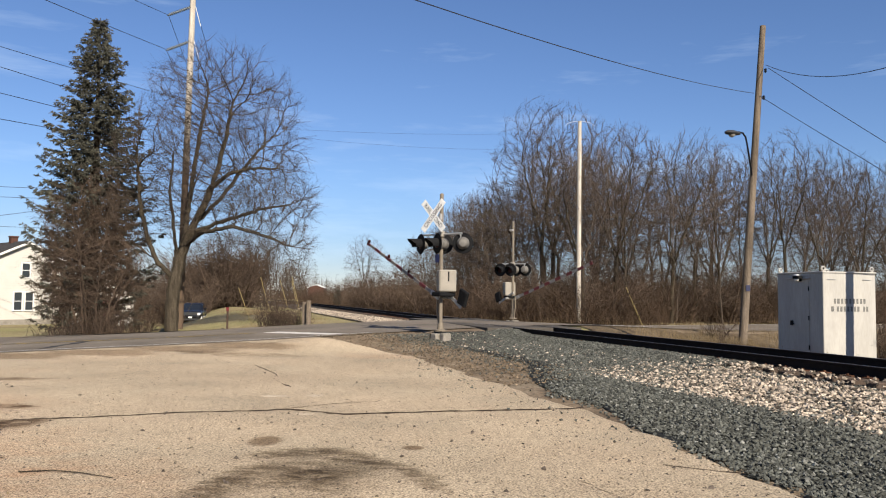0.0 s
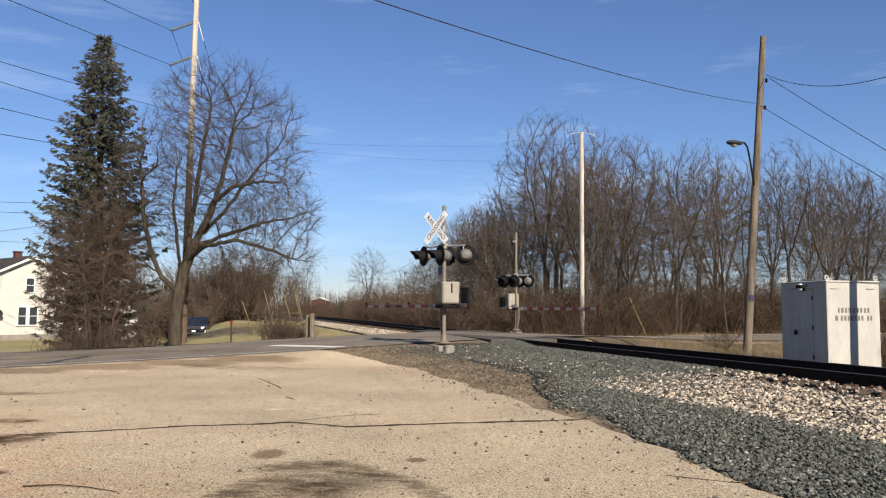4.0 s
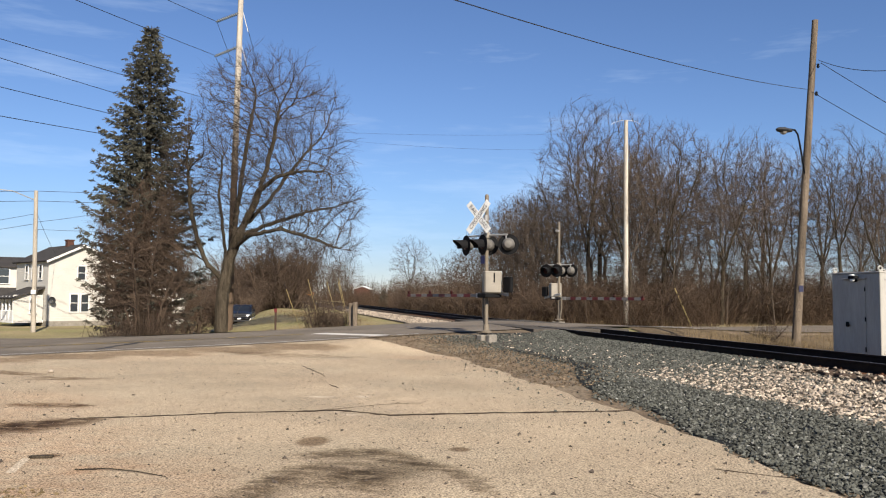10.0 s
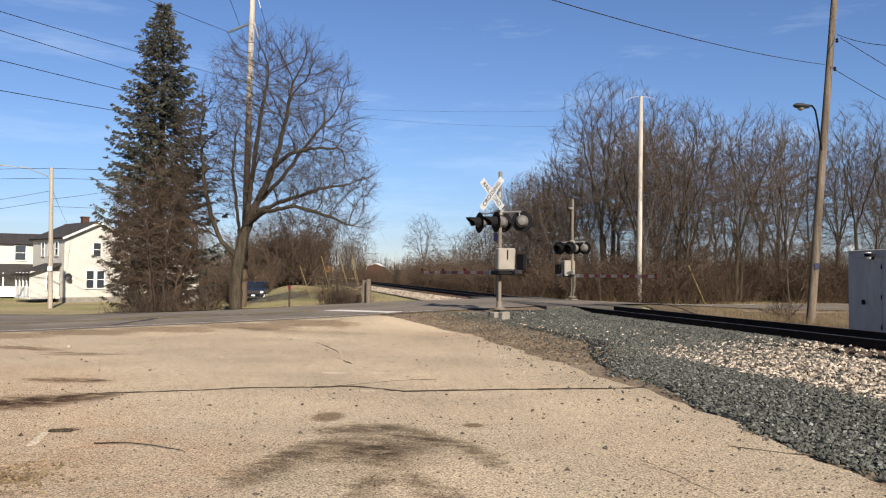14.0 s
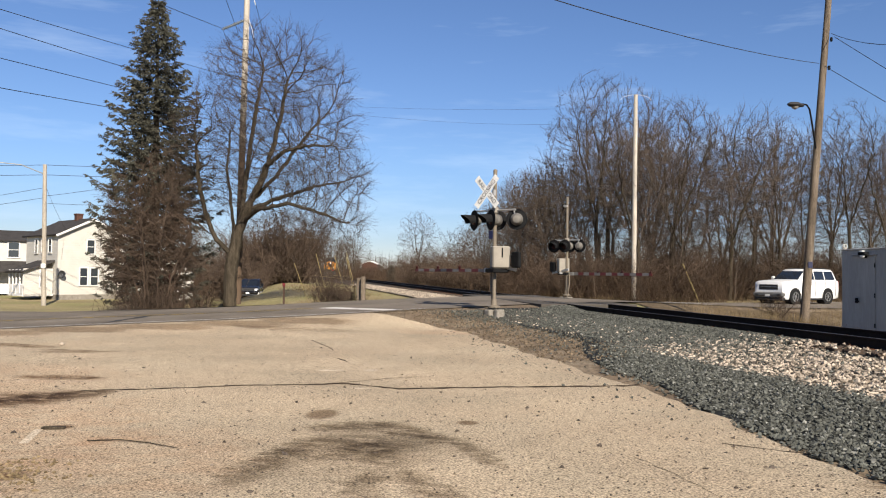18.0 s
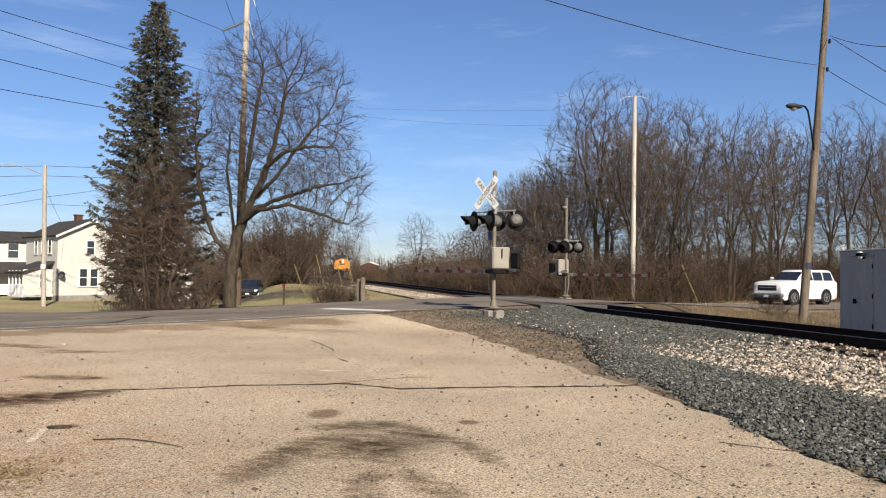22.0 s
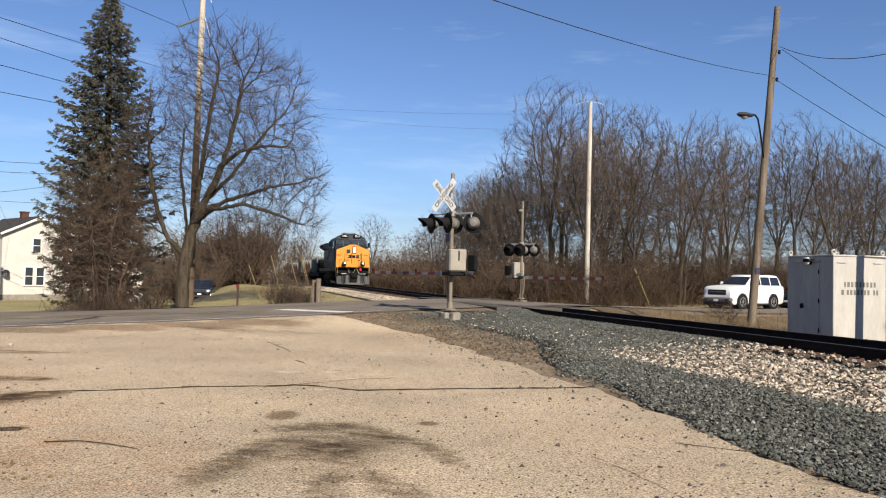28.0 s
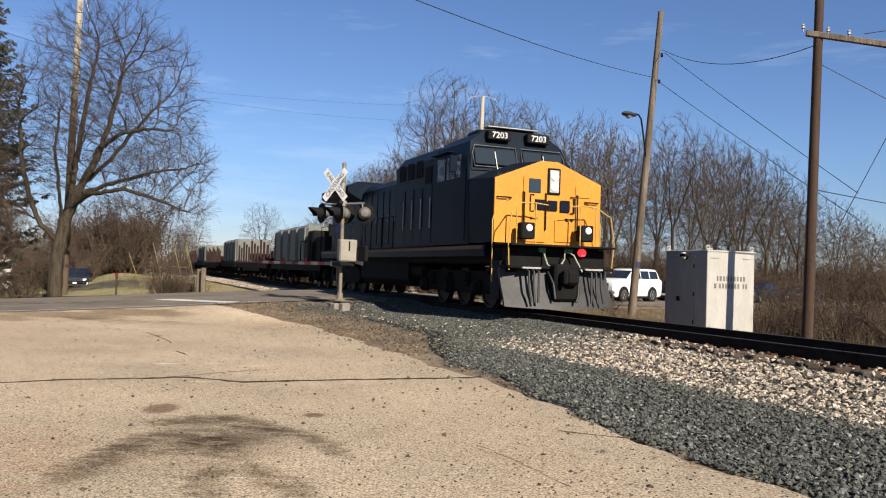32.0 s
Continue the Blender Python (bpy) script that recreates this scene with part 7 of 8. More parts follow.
def locomotive():
    lo = thing("locomotive", Matrix(), "dark navy diesel locomotive with a yellow nose and grey snowplow", "locomotive")
    wheels = []
    # underframe and running gear
    part("underframe", Build().box((-11.2, 0, 1.35), (20.6, 2.6, 0.42), 0.04), M_TRUCK, lo, "black underframe")
    for sy in (-1, 1):
        part("side_sill", Build().box((-11.2, sy * 1.46, 1.46), (19.6, 0.10, 0.30), 0.015), M_NAVY, lo, "navy side sill")
        part("sill_stripe", Build().box((-11.2, sy * 1.515, 1.545), (19.4, 0.012, 0.09), 0.002), M_STRIPE, lo, "dull gold stripe along the sill")
        part("walkway", Build().box((-13.0, sy * 1.25, 1.615), (15.8, 0.55, 0.035), 0.005), M_TRUCK, lo)
    part("fuel_tank", Build().prism([(-1.15, 0.42), (1.15, 0.42), (1.32, 0.62), (1.32, 1.16), (-1.32, 1.16), (-1.32, 0.62)], "x", -14.4, -8.2), M_TRUCK, lo, "black fuel tank")
    for sy in (-1, 1):
        part("air_tank", Build().tube([(-8.0, sy * 1.1, 0.9), (-6.9, sy * 1.1, 0.9)], 0.2, 14), M_TRUCK, lo, smooth=True)
    for x in (-4.3, -18.0):
        wheels += bogie(lo, x, (-1.85, 0.0, 1.85), 0.53)
    # plow and pilot
    ring = []
    for z, out in ((0.10, 0.0), (0.30, -0.07), (0.55, -0.20), (0.80, -0.30), (1.02, -0.34)):
        ring.append([(out + 0.30 - 0.26 * (abs(y) / 1.48) ** 2, y, z + 0.05 * (abs(y) / 1.48) ** 2) for y in np.linspace(-1.48, 1.48, 13)] + [(out + 0.22 - 0.26 * (abs(y) / 1.48) ** 2, y, z + 0.05 * (abs(y) / 1.48) ** 2) for y in np.linspace(1.48, -1.48, 13)])
    part("snowplow", Build().loft(ring).moved(Matrix.Translation((-0.30, 0, 0))), M_PLOW, lo, "dusty grey steel snowplow", smooth=True)
    part("pilot", Build().box((-0.62, 0, 1.25), (0.3, 2.7, 0.62), 0.03).box((-0.45, 0, 1.08), (0.5, 2.9, 0.08), 0.02), M_TRUCK, lo, "black pilot plate")
    cp = part("coupler", Build().box((-0.25, 0.0, 0.86), (0.7, 0.26, 0.3), 0.05).box((0.10, 0.06, 0.86), (0.28, 0.36, 0.36), 0.07).box((0.2, -0.17, 0.86), (0.2, 0.12, 0.34), 0.04), M_TRUCK, lo, "black knuckle coupler")
    part("coupler_pocket", Build().box((-0.16, 0.0, 0.74), (0.40, 0.66, 0.86), 0.05), M_TRUCK, lo)
    for sy in (-1, 1):
        for k in range(3):
            y = sy * (0.72 + 0.13 * k)
            part("air_hose", Build().tube([(-0.28, y, 1.05), (-0.08, y + 0.02, 0.98), (-0.02, y - 0.01, 0.62), (0.03, y + 0.04 * (k - 1), 0.26)], 0.028, 7), M_HOSE, lo, "black air hose", smooth=True)
        part("hose_plate", Build().box((-0.2, sy * 0.85, 1.06), (0.12, 0.5, 0.05), 0.01), M_STEELGREY, lo)
        part("step_ladder", Build().box((-0.9, sy * 1.42, 0.75), (0.5, 0.05, 0.9), 0.01).box((-0.9, sy * 1.34, 0.5), (0.5, 0.22, 0.04), 0.01).box((-0.9, sy * 1.34, 0.85), (0.5, 0.22, 0.04), 0.01).box((-0.9, sy * 1.34, 1.2), (0.5, 0.22, 0.04), 0.01), M_NAVY, lo, "corner steps")
    part("brake_hose", Build().tube([(-0.25, 0.32, 0.98), (0.0, 0.34, 0.8), (0.06, 0.3, 0.45), (0.1, 0.22, 0.28)], 0.03, 7).tube([(-0.25, -0.36, 0.98), (0.02, -0.36, 0.7), (0.08, -0.34, 0.35)], 0.03, 7), M_HOSE, lo, smooth=True)
    part("jumper_cable", Build().tube([(-0.42, -0.42, 1.5), (-0.25, -0.38, 1.15), (-0.2, -0.15, 1.0), (-0.25, 0.08, 1.3), (-0.38, 0.16, 1.5), (-0.3, 0.36, 1.4), (-0.2, 0.55, 1.0)], 0.022, 7), M_CABLE, lo, "pale looped jumper cable", smooth=True)
    for y in (-0.44, 0.3):
        part("cable_socket", Build().box((-0.44, y, 1.50), (0.1, 0.2, 0.13), 0.02), M_GREENVALVE, lo, "green cable socket")
    part("marker_light", Build().lathe([(0.02, 0.06), (0.09, 0.05), (0.1, 0.0), (0.1, -0.06)], 16, (-0.40, 0.66, 1.47), "x"), M_MARKER, lo, "red round marker", smooth=True)
    # nose: navy body with a yellow face
    face = [(-1.49, 1.66), (1.49, 1.66), (1.49, 3.22), (0.24, 3.71), (-0.24, 3.71), (-1.49, 3.22)]
    part("nose", Build().loft([[(-0.98, y, z) for y, z in face], [(-2.5, y, z + (0.10 if z > 2 else 0)) for y, z in face]]), M_NAVY, lo, "navy nose sides")
    nf = part("nose_face", Build().prism(face, "x", -0.978, -0.93), M_GOLD, lo, "yellow nose front")
    part("nose_door", Build().box((-0.915, -0.42, 2.50), (0.03, 0.62, 1.6), 0.012), M_GOLD, nf, "yellow nose door")
    part("door_window", Build().box((-0.905, -0.42, 3.08), (0.04, 0.34, 0.36), 0.07), M_CABGLASS, nf, "small dark rounded window")
    part("headlight_frame", Build().box((-0.914, 0.12, 3.22), (0.05, 0.36, 0.66), 0.02), M_BLACK, nf, "black frame of the headlights")
    part("headlight_panel", Build().box((-0.905, 0.12, 3.22), (0.05, 0.28, 0.58), 0.02), M_LAMPPANEL, nf, "pale headlight panel")
    for z in (3.09, 3.35):
        part("headlight", Build().lathe([(0.10, -0.02), (0.105, 0.02), (0.06, 0.03), (0.005, 0.035)], 16, (-0.878, 0.12, z), "x"), M_HEADLIGHT, nf, "lit round headlight", smooth=True)
    for y, w, h in ((-0.28, 0.27, 0.27), (0.08, 0.28, 0.25), (0.44, 0.27, 0.29)):
        part("emblem_shape", Build().box((-0.894, y, 2.62), (0.02, w, h), 0.009), M_LOGO, nf, "dark blue emblem shape")
    for sy in (-1, 1):
        part("emblem_bracket", Build().tube([(-0.89, 0.08 + sy * 0.52, 2.86), (-0.89, 0.08 + sy * 0.62, 2.86), (-0.89, 0.08 + sy * 0.62, 2.46), (-0.89, 0.08 + sy * 0.52, 2.46)], 0.018, 6), M_LOGO, nf, "dark blue bracket")
    part("receptacle", Build().lathe([(0.05, 0.0), (0.045, 0.03)], 10, (-0.93, -0.5, 2.28), "x").lathe([(0.05, 0.0), (0.045, 0.03)], 10, (-0.93, -0.36, 2.28), "x").lathe([(0.05, 0.0), (0.045, 0.03)], 10, (-0.93, 0.5, 2.28), "x").lathe([(0.05, 0.0), (0.045, 0.03)], 10, (-0.93, 0.64, 2.28), "x"), M_BLACK, nf, "dark sockets")
    for y, z, w, h in ((0.42, 2.0, 0.5, 0.55), (0.95, 3.0, 0.42, 0.28)):
        part("hatch", Build().box((-0.92, y, z), (0.03, w, h), 0.012), M_GOLD, nf, "yellow hatch")
    for y in (-0.72, -0.12, 0.78):
        part("grab_iron", Build().tube([(-0.93, y, 2.0), (-0.86, y, 2.02), (-0.86, y, 2.9), (-0.93, y, 2.92)], 0.02, 6), M_BLACK, nf, "dark grab iron")
    for y in (-1.25, 1.2):
        part("grab_iron", Build().tube([(-0.93, y - 0.18, 2.75), (-0.86, y - 0.18, 2.75), (-0.86, y + 0.18, 2.75), (-0.93, y + 0.18, 2.75)], 0.018, 6), M_BLACK, nf, "dark grab iron")
    for y in (-0.78, 0.86):
        dl = part("ditch_light", Build().box((-0.62, y, 1.95), (0.26, 0.36, 0.40), 0.03), M_BLACK, lo, "black ditch light box")
        part("lamp", Build().lathe([(0.085, 0.0), (0.075, 0.03), (0.005, 0.045)], 16, (-0.49, y + 0.02, 2.02), "x"), M_HEADLIGHT, dl, "lit ditch light", smooth=True)
    part("front_platform", Build().box((-0.55, 0, 1.60), (0.9, 2.86, 0.05), 0.01), M_TRUCK, lo)
    for sy in (-1, 1):
        rails = [[(-0.25, sy * 1.40, 1.0), (-0.22, sy * 1.45, 1.7), (-0.25, sy * 1.36, 2.35), (-0.5, sy * 1.1, 2.6)], [(-0.95, sy * 1.5, 0.7), (-0.95, sy * 1.52, 2.2), (-0.95, sy * 1.40, 2.55), (-0.9, sy * 1.05, 2.75)], [(-0.5, sy * 1.1, 2.6), (-0.45, sy * 0.7, 2.62), (-0.42, sy * 0.3, 2.58)], [(-0.5, sy * 1.1, 2.6), (-0.5, sy * 1.1, 1.62)], [(-0.45, sy * 0.62, 2.62), (-0.45, sy * 0.62, 1.62)]]
        for pts in rails:
            part("handrail", Build().tube(pts, 0.016, 7), M_RAILYELLOW, lo, "yellow tubular handrail", smooth=True)
    # cab
    sec = [(-1.5, 1.64), (1.5, 1.64), (1.5, 3.93), (1.36, 4.36), (0.95, 4.66), (0.4, 4.78), (-0.4, 4.78), (-0.95, 4.66), (-1.36, 4.36), (-1.5, 3.93)]
    part("cab", Build().loft([[(-2.35 - 0.34 * max(0, z - 3.2), y, z) for y, z in sec], [(-5.4, y, z) for y, z in sec]]), M_NAVY, lo, "navy cab")
    slope = Matrix.Rotation(radians(18.8), 4, "Y")
    for y0, y1 in ((-1.3, -0.72), (-0.68, -0.12), (0.12, 0.68), (0.72, 1.3)):
        z = 3.96
        part("windshield", Build().box((-2.335 - 0.34 * (z - 3.2) + 0.02, (y0 + y1) / 2, z), (0.03, y1 - y0, 0.46), 0.04, slope.inverted()), M_CABGLASS, lo, "dark windshield pane")
    for sy in (-1, 1):
        part("windshield_frame", Build().tube([(-2.34 - 0.34 * (z - 3.2) + 0.03, sy * y, z) for y, z in ((0.08, 3.68), (1.34, 3.68), (1.36, 4.03), (1.28, 4.25), (0.08, 4.25), (0.08, 3.68))], 0.014, 6), M_FRAMEGREY, lo, "grey windshield frame", smooth=True)
        part("wiper", Build().tube([(-2.33 - 0.34 * 0.45 + 0.05, sy * 0.7, 3.62), (-2.33 - 0.34 * 0.9 + 0.05, sy * 0.72, 4.1)], 0.012, 5), M_STEELGREY, lo)
        nb = part("number_board", Build().box((-2.70, sy * 0.58, 4.55), (0.22, 0.66, 0.25), 0.02), M_BLACK, lo, "black number board")
        lettering("number", "7203", 0.225, M_WHITE, Matrix.Translation((-2.585, sy * 0.58, 4.545)) @ Matrix.Rotation(radians(90), 4, "Z") @ Matrix.Rotation(radians(90), 4, "X"), nb, 1.05)
        for x0, x1 in ((-3.35, -2.98), (-4.15, -3.45), (-4.95, -4.3)):
            part("side_window", Build().box(((x0 + x1) / 2, sy * 1.505, 3.72), (x1 - x0, 0.03, 0.62), 0.03), M_CABGLASS, lo, "dark side window")
        part("window_shade", Build().box((-4.2, sy * 1.6, 4.12), (1.5, 0.25, 0.03), 0.01), M_NAVY, lo)
        part("cab_door", Build().box((-2.95, sy * 1.508, 2.7), (0.62, 0.02, 1.9), 0.008), M_NAVY, lo)
        part("mirror", Build().box((-3.0, sy * 1.72, 3.75), (0.05, 0.22, 0.45), 0.02), M_NAVY, lo)
    part("antenna_plate", Build().box((-2.95, -0.1, 4.80), (0.35, 1.5, 0.035), 0.01), M_STEELGREY, lo, "grey roof antenna plate")
    part("air_conditioner", Build().box((-4.6, 0, 4.84), (0.9, 1.2, 0.16), 0.04), M_NAVY, lo)
    # hoods
    part("equipment_hood", Build().prism([(-1.47, 1.64), (1.47, 1.64), (1.47, 4.15), (1.2, 4.48), (-1.2, 4.48), (-1.47, 4.15)], "x", -9.4, -5.38), M_NAVY, lo, "tall navy equipment hood")
    part("engine_hood", Build().prism([(-0.95, 1.64), (0.95, 1.64), (0.95, 3.85), (0.75, 4.05), (-0.75, 4.05), (-0.95, 3.85)], "x", -16.4, -9.38), M_NAVY, lo, "navy engine hood")
    part("radiator_hood", Build().prism([(-1.0, 1.64), (1.0, 1.64), (1.0, 3.55), (1.52, 3.85), (1.52, 4.12), (1.2, 4.28), (-1.2, 4.28), (-1.52, 4.12), (-1.52, 3.85), (-1.0, 3.55)], "x", -21.3, -16.0), M_NAVY, lo, "navy radiator hood with flared wings")
    part("exhaust", Build().lathe([(0.36, 4.0), (0.36, 4.3), (0.30, 4.32), (0.28, 4.1)], 16, (-11.2, 0, 0)), M_TRUCK, lo, "black exhaust stack", smooth=True)
    for sy in (-1, 1):
        for k in range(4):
            x = -5.9 - k * 0.92
            part("vent_grille", Build().box((x, sy * 1.478, 3.95 if k else 3.7), (0.62, 0.02, 0.5), 0.01), M_BLACK, lo, "dark vent grille")
            part("hood_door", Build().box((x, sy * 1.476, 2.55), (0.74, 0.02, 1.65), 0.01), M_NAVY, lo)
            part("door_handle", Build().box((x + 0.26, sy * 1.495, 2.6), (0.03, 0.03, 0.9), 0.006), M_STEELGREY, lo)
        for k in range(8):
            x = -9.85 - k * 0.84
            part("hood_door", Build().box((x, sy * 0.957, 2.75), (0.7, 0.025, 1.9), 0.012), M_NAVY, lo)
            part("door_handle", Build().box((x + 0.28, sy * 0.98, 2.7), (0.03, 0.03, 0.25), 0.006), M_STEELGREY, lo)
        for k in range(5):
            part("radiator_grille", Build().box((-16.7 - k * 1.0, sy * 1.525, 3.985), (0.85, 0.02, 0.22), 0.008), M_BLACK, lo, "dark radiator grille")
        xs = np.linspace(-9.6, -21.2, 9)
        for x in xs:
            part("stanchion", Build().tube([(x, sy * 1.48, 1.55), (x, sy * 1.48, 2.65)], 0.018, 6), M_BLACK, lo)
        part("handrail", Build().tube([(-9.5, sy * 1.48, 2.65), (-21.3, sy * 1.48, 2.65)], 0.018, 6), M_BLACK, lo, "dark side handrail")
        part("battery_box", Build().box((-7.2, sy * 1.3, 2.0), (2.8, 0.36, 0.7), 0.02), M_NAVY, lo)
    part("rear_coupler", Build().box((-22.0, 0, 0.86), (1.4, 0.3, 0.3), 0.05), M_TRUCK, lo)
    part("rear_platform", Build().box((-21.7, 0, 1.5), (0.8, 2.9, 0.2), 0.02), M_TRUCK, lo)
    for ob in lo.children:         # a compact body behind the nose
        if ob.type == "MESH" and ob.location.x == 0:
            for v in ob.data.vertices:
                if v.co.x < -3.0:
                    v.co.x = -3.0 + (v.co.x + 3.0) * 0.82
    for ws in wheels:
        if ws.location.x < -3.0:
            ws.location.x = -3.0 + (ws.location.x + 3.0) * 0.82
    lo.scale = (1.065, 1.065, 1.065)
    return lo, wheels


def flat_car(length, load, label):
    """A flat car whose front end is at x = 0, with what is fixed on its deck."""
    fc = thing("flat_car", Matrix(), label, "railway car")
    deck = M_REDBROWN if load == "stakes" else M_TRUCK
    part("deck", Build().box((-length / 2, 0, 1.05), (length - 0.6, 2.9, 0.16), 0.02), deck, fc)
    for sy in (-1, 1):
        part("side_sill", Build().box((-length / 2, sy * 1.4, 0.93), (length - 0.7, 0.14, 0.36), 0.02), deck, fc)
    part("centre_sill", Build().box((-length / 2, 0, 0.78), (length - 0.4, 0.6, 0.45), 0.03), M_TRUCK, fc)
    part("coupler", Build().box((0.1, 0, 0.86), (0.9, 0.28, 0.28), 0.05).box((-length - 0.1, 0, 0.86), (0.9, 0.28, 0.28), 0.05), M_TRUCK, fc)
    wh = []
    for x in (-2.4, -length + 2.4):
        wh += bogie(fc, x, (-0.88, 0.88), 0.45)
    if load in ("panels", "mixed"):
        x0, n, w = (-4.3, 4, 2.15) if load == "mixed" else (-0.8, 4, 2.1)
        for k in range(n):
            xc = x0 - w * (k + 0.5)
            box = part("panel_box", Build().box((xc, 0, 2.08), (w - 0.10, 2.6, 1.86), 0.14), M_PANELGREY, fc, "pale grey panelled crate")
            for sy in (-1, 1):
                for off in (-1, 1):
                    part("rib", Build().box((xc + off * (w / 2 - 0.16), sy * 1.33, 2.06), (0.10, 0.07, 1.7), 0.01), M_PANELGREY, box)
    if load == "mixed":
        part("machine_house", Build().box((-1.7, 0, 1.75), (2.2, 2.4, 1.2), 0.06), M_TRUCK, fc, "black machinery housing")
        part("machine_block", Build().box((-3.6, 0, 1.92), (1.1, 2.5, 1.55), 0.08), M_TRUCK, fc, "black machinery block")
        for x, h in ((-1.2, 2.85), (-1.9, 2.75), (-2.6, 3.0), (-3.2, 2.7)):
            part("exhaust_pipe", Build().tube([(x, -0.5, 2.4), (x, -0.5, h)], 0.10, 10), M_TRUCK, fc, smooth=True)
        part("work_lamp", Build().box((-3.4, -1.15, 2.5), (0.16, 0.12, 0.16), 0.03), M_WHITE, fc, "pale lamp")
        for k in range(5):
            x = -0.6 - k * 1.1
            part("stanchion", Build().tube([(x, -1.4, 1.1), (x, -1.4, 2.2)], 0.03, 6), M_TRUCK, fc)
        part("handrail", Build().tube([(-0.6, -1.4, 2.2), (-5.0, -1.4, 2.2)], 0.025, 6), M_TRUCK, fc)
    if load == "stakes":
        n = int(length / 1.35)
        rg = random.Random(int(length * 10))
        for k in range(n):
            x = -0.9 - k * (length - 1.8) / (n - 1)
            for sy in (-1, 1):
                part("stake", Build().box((x, sy * 1.36, 1.62 + 0.1 * (k % 3)), (0.13, 0.12, 1.2 + 0.2 * (k % 3)), 0.01), M_REDBROWN, fc, "red-brown side stake")
        for k in range(n - 1):
            x = -0.9 - (k + 0.5) * (length - 1.8) / (n - 1)
            part("cross_rack", Build().box((x, 0, 1.36 + 0.3 * rg.random()), (0.7, 1.5, 0.45), 0.05), M_REDBROWN, fc, "red-brown steel rack")
        part("belly", Build().prism([(-length * 0.8, 0.9), (-length * 0.75, 0.55), (-length * 0.25, 0.55), (-length * 0.2, 0.9)], "y", -1.42, 1.42), M_REDBROWN, fc)
    fc.scale = (1.06, 1.06, 1.06)
    return fc, wh


LOCO, LOCO_WHEELS = locomotive()
CARS = []
gap = 19.7
for length, load, label in ((13.4, "mixed", "flat car with black machinery and pale grey panelled crates"), (15.0, "stakes", "flat car with red-brown stakes and racks"), (10.2, "panels", "flat car loaded with pale grey panelled crates"),
                            (15.0, "stakes", "flat car with red-brown stakes and racks"), (10.2, "panels", "flat car loaded with pale grey panelled crates"), (15.0, "stakes", "flat car with red-brown stakes and racks")):
    fc, wh = flat_car(length, load, label)
    CARS.append((fc, wh, gap))
    gap += length * 1.06 + 0.9

# ---------------------------------------------------------------- road vehicles
M_CARWHITE = material("white_car_paint", (0.648, 0.6399, 0.6237), 0.25, scale=1, amount=0.03, fine=5, fine_amount=0.02, bump=0, spec=0.5)
M_CARBLUE = material("dark_blue_car_paint", (0.0040, 0.0062, 0.0105), 0.3, scale=1, amount=0.05, bump=0)
M_CARBLACK = material("black_car_paint", (0.0081, 0.0081, 0.0097), 0.25, scale=1, amount=0.05, bump=0)
M_CARGLASS = glassy("tinted_car_glass", (0.012, 0.014, 0.016), 0.04)
M_TYRE = material("tyre_rubber", (0.0146, 0.0146, 0.0146), 0.85, bump=0.1)
M_RIM = material("alloy_rim", (0.3402, 0.3321, 0.324), 0.4, metal=0.7, bump=0)
M_GRILLE = material("dark_grille", (0.0243, 0.0243, 0.0259), 0.5, metal=0.3, bump=0)
M_BUMPER = material("grey_plastic_bumper", (0.0972, 0.0948, 0.0907), 0.5, scale=3, amount=0.12, bump=0)
M_CHROME = material("chrome_trim", (0.486, 0.486, 0.486), 0.2, metal=1.0, bump=0)
M_HEADGLASS = glassy("headlamp_glass", (0.25, 0.25, 0.25), 0.1)


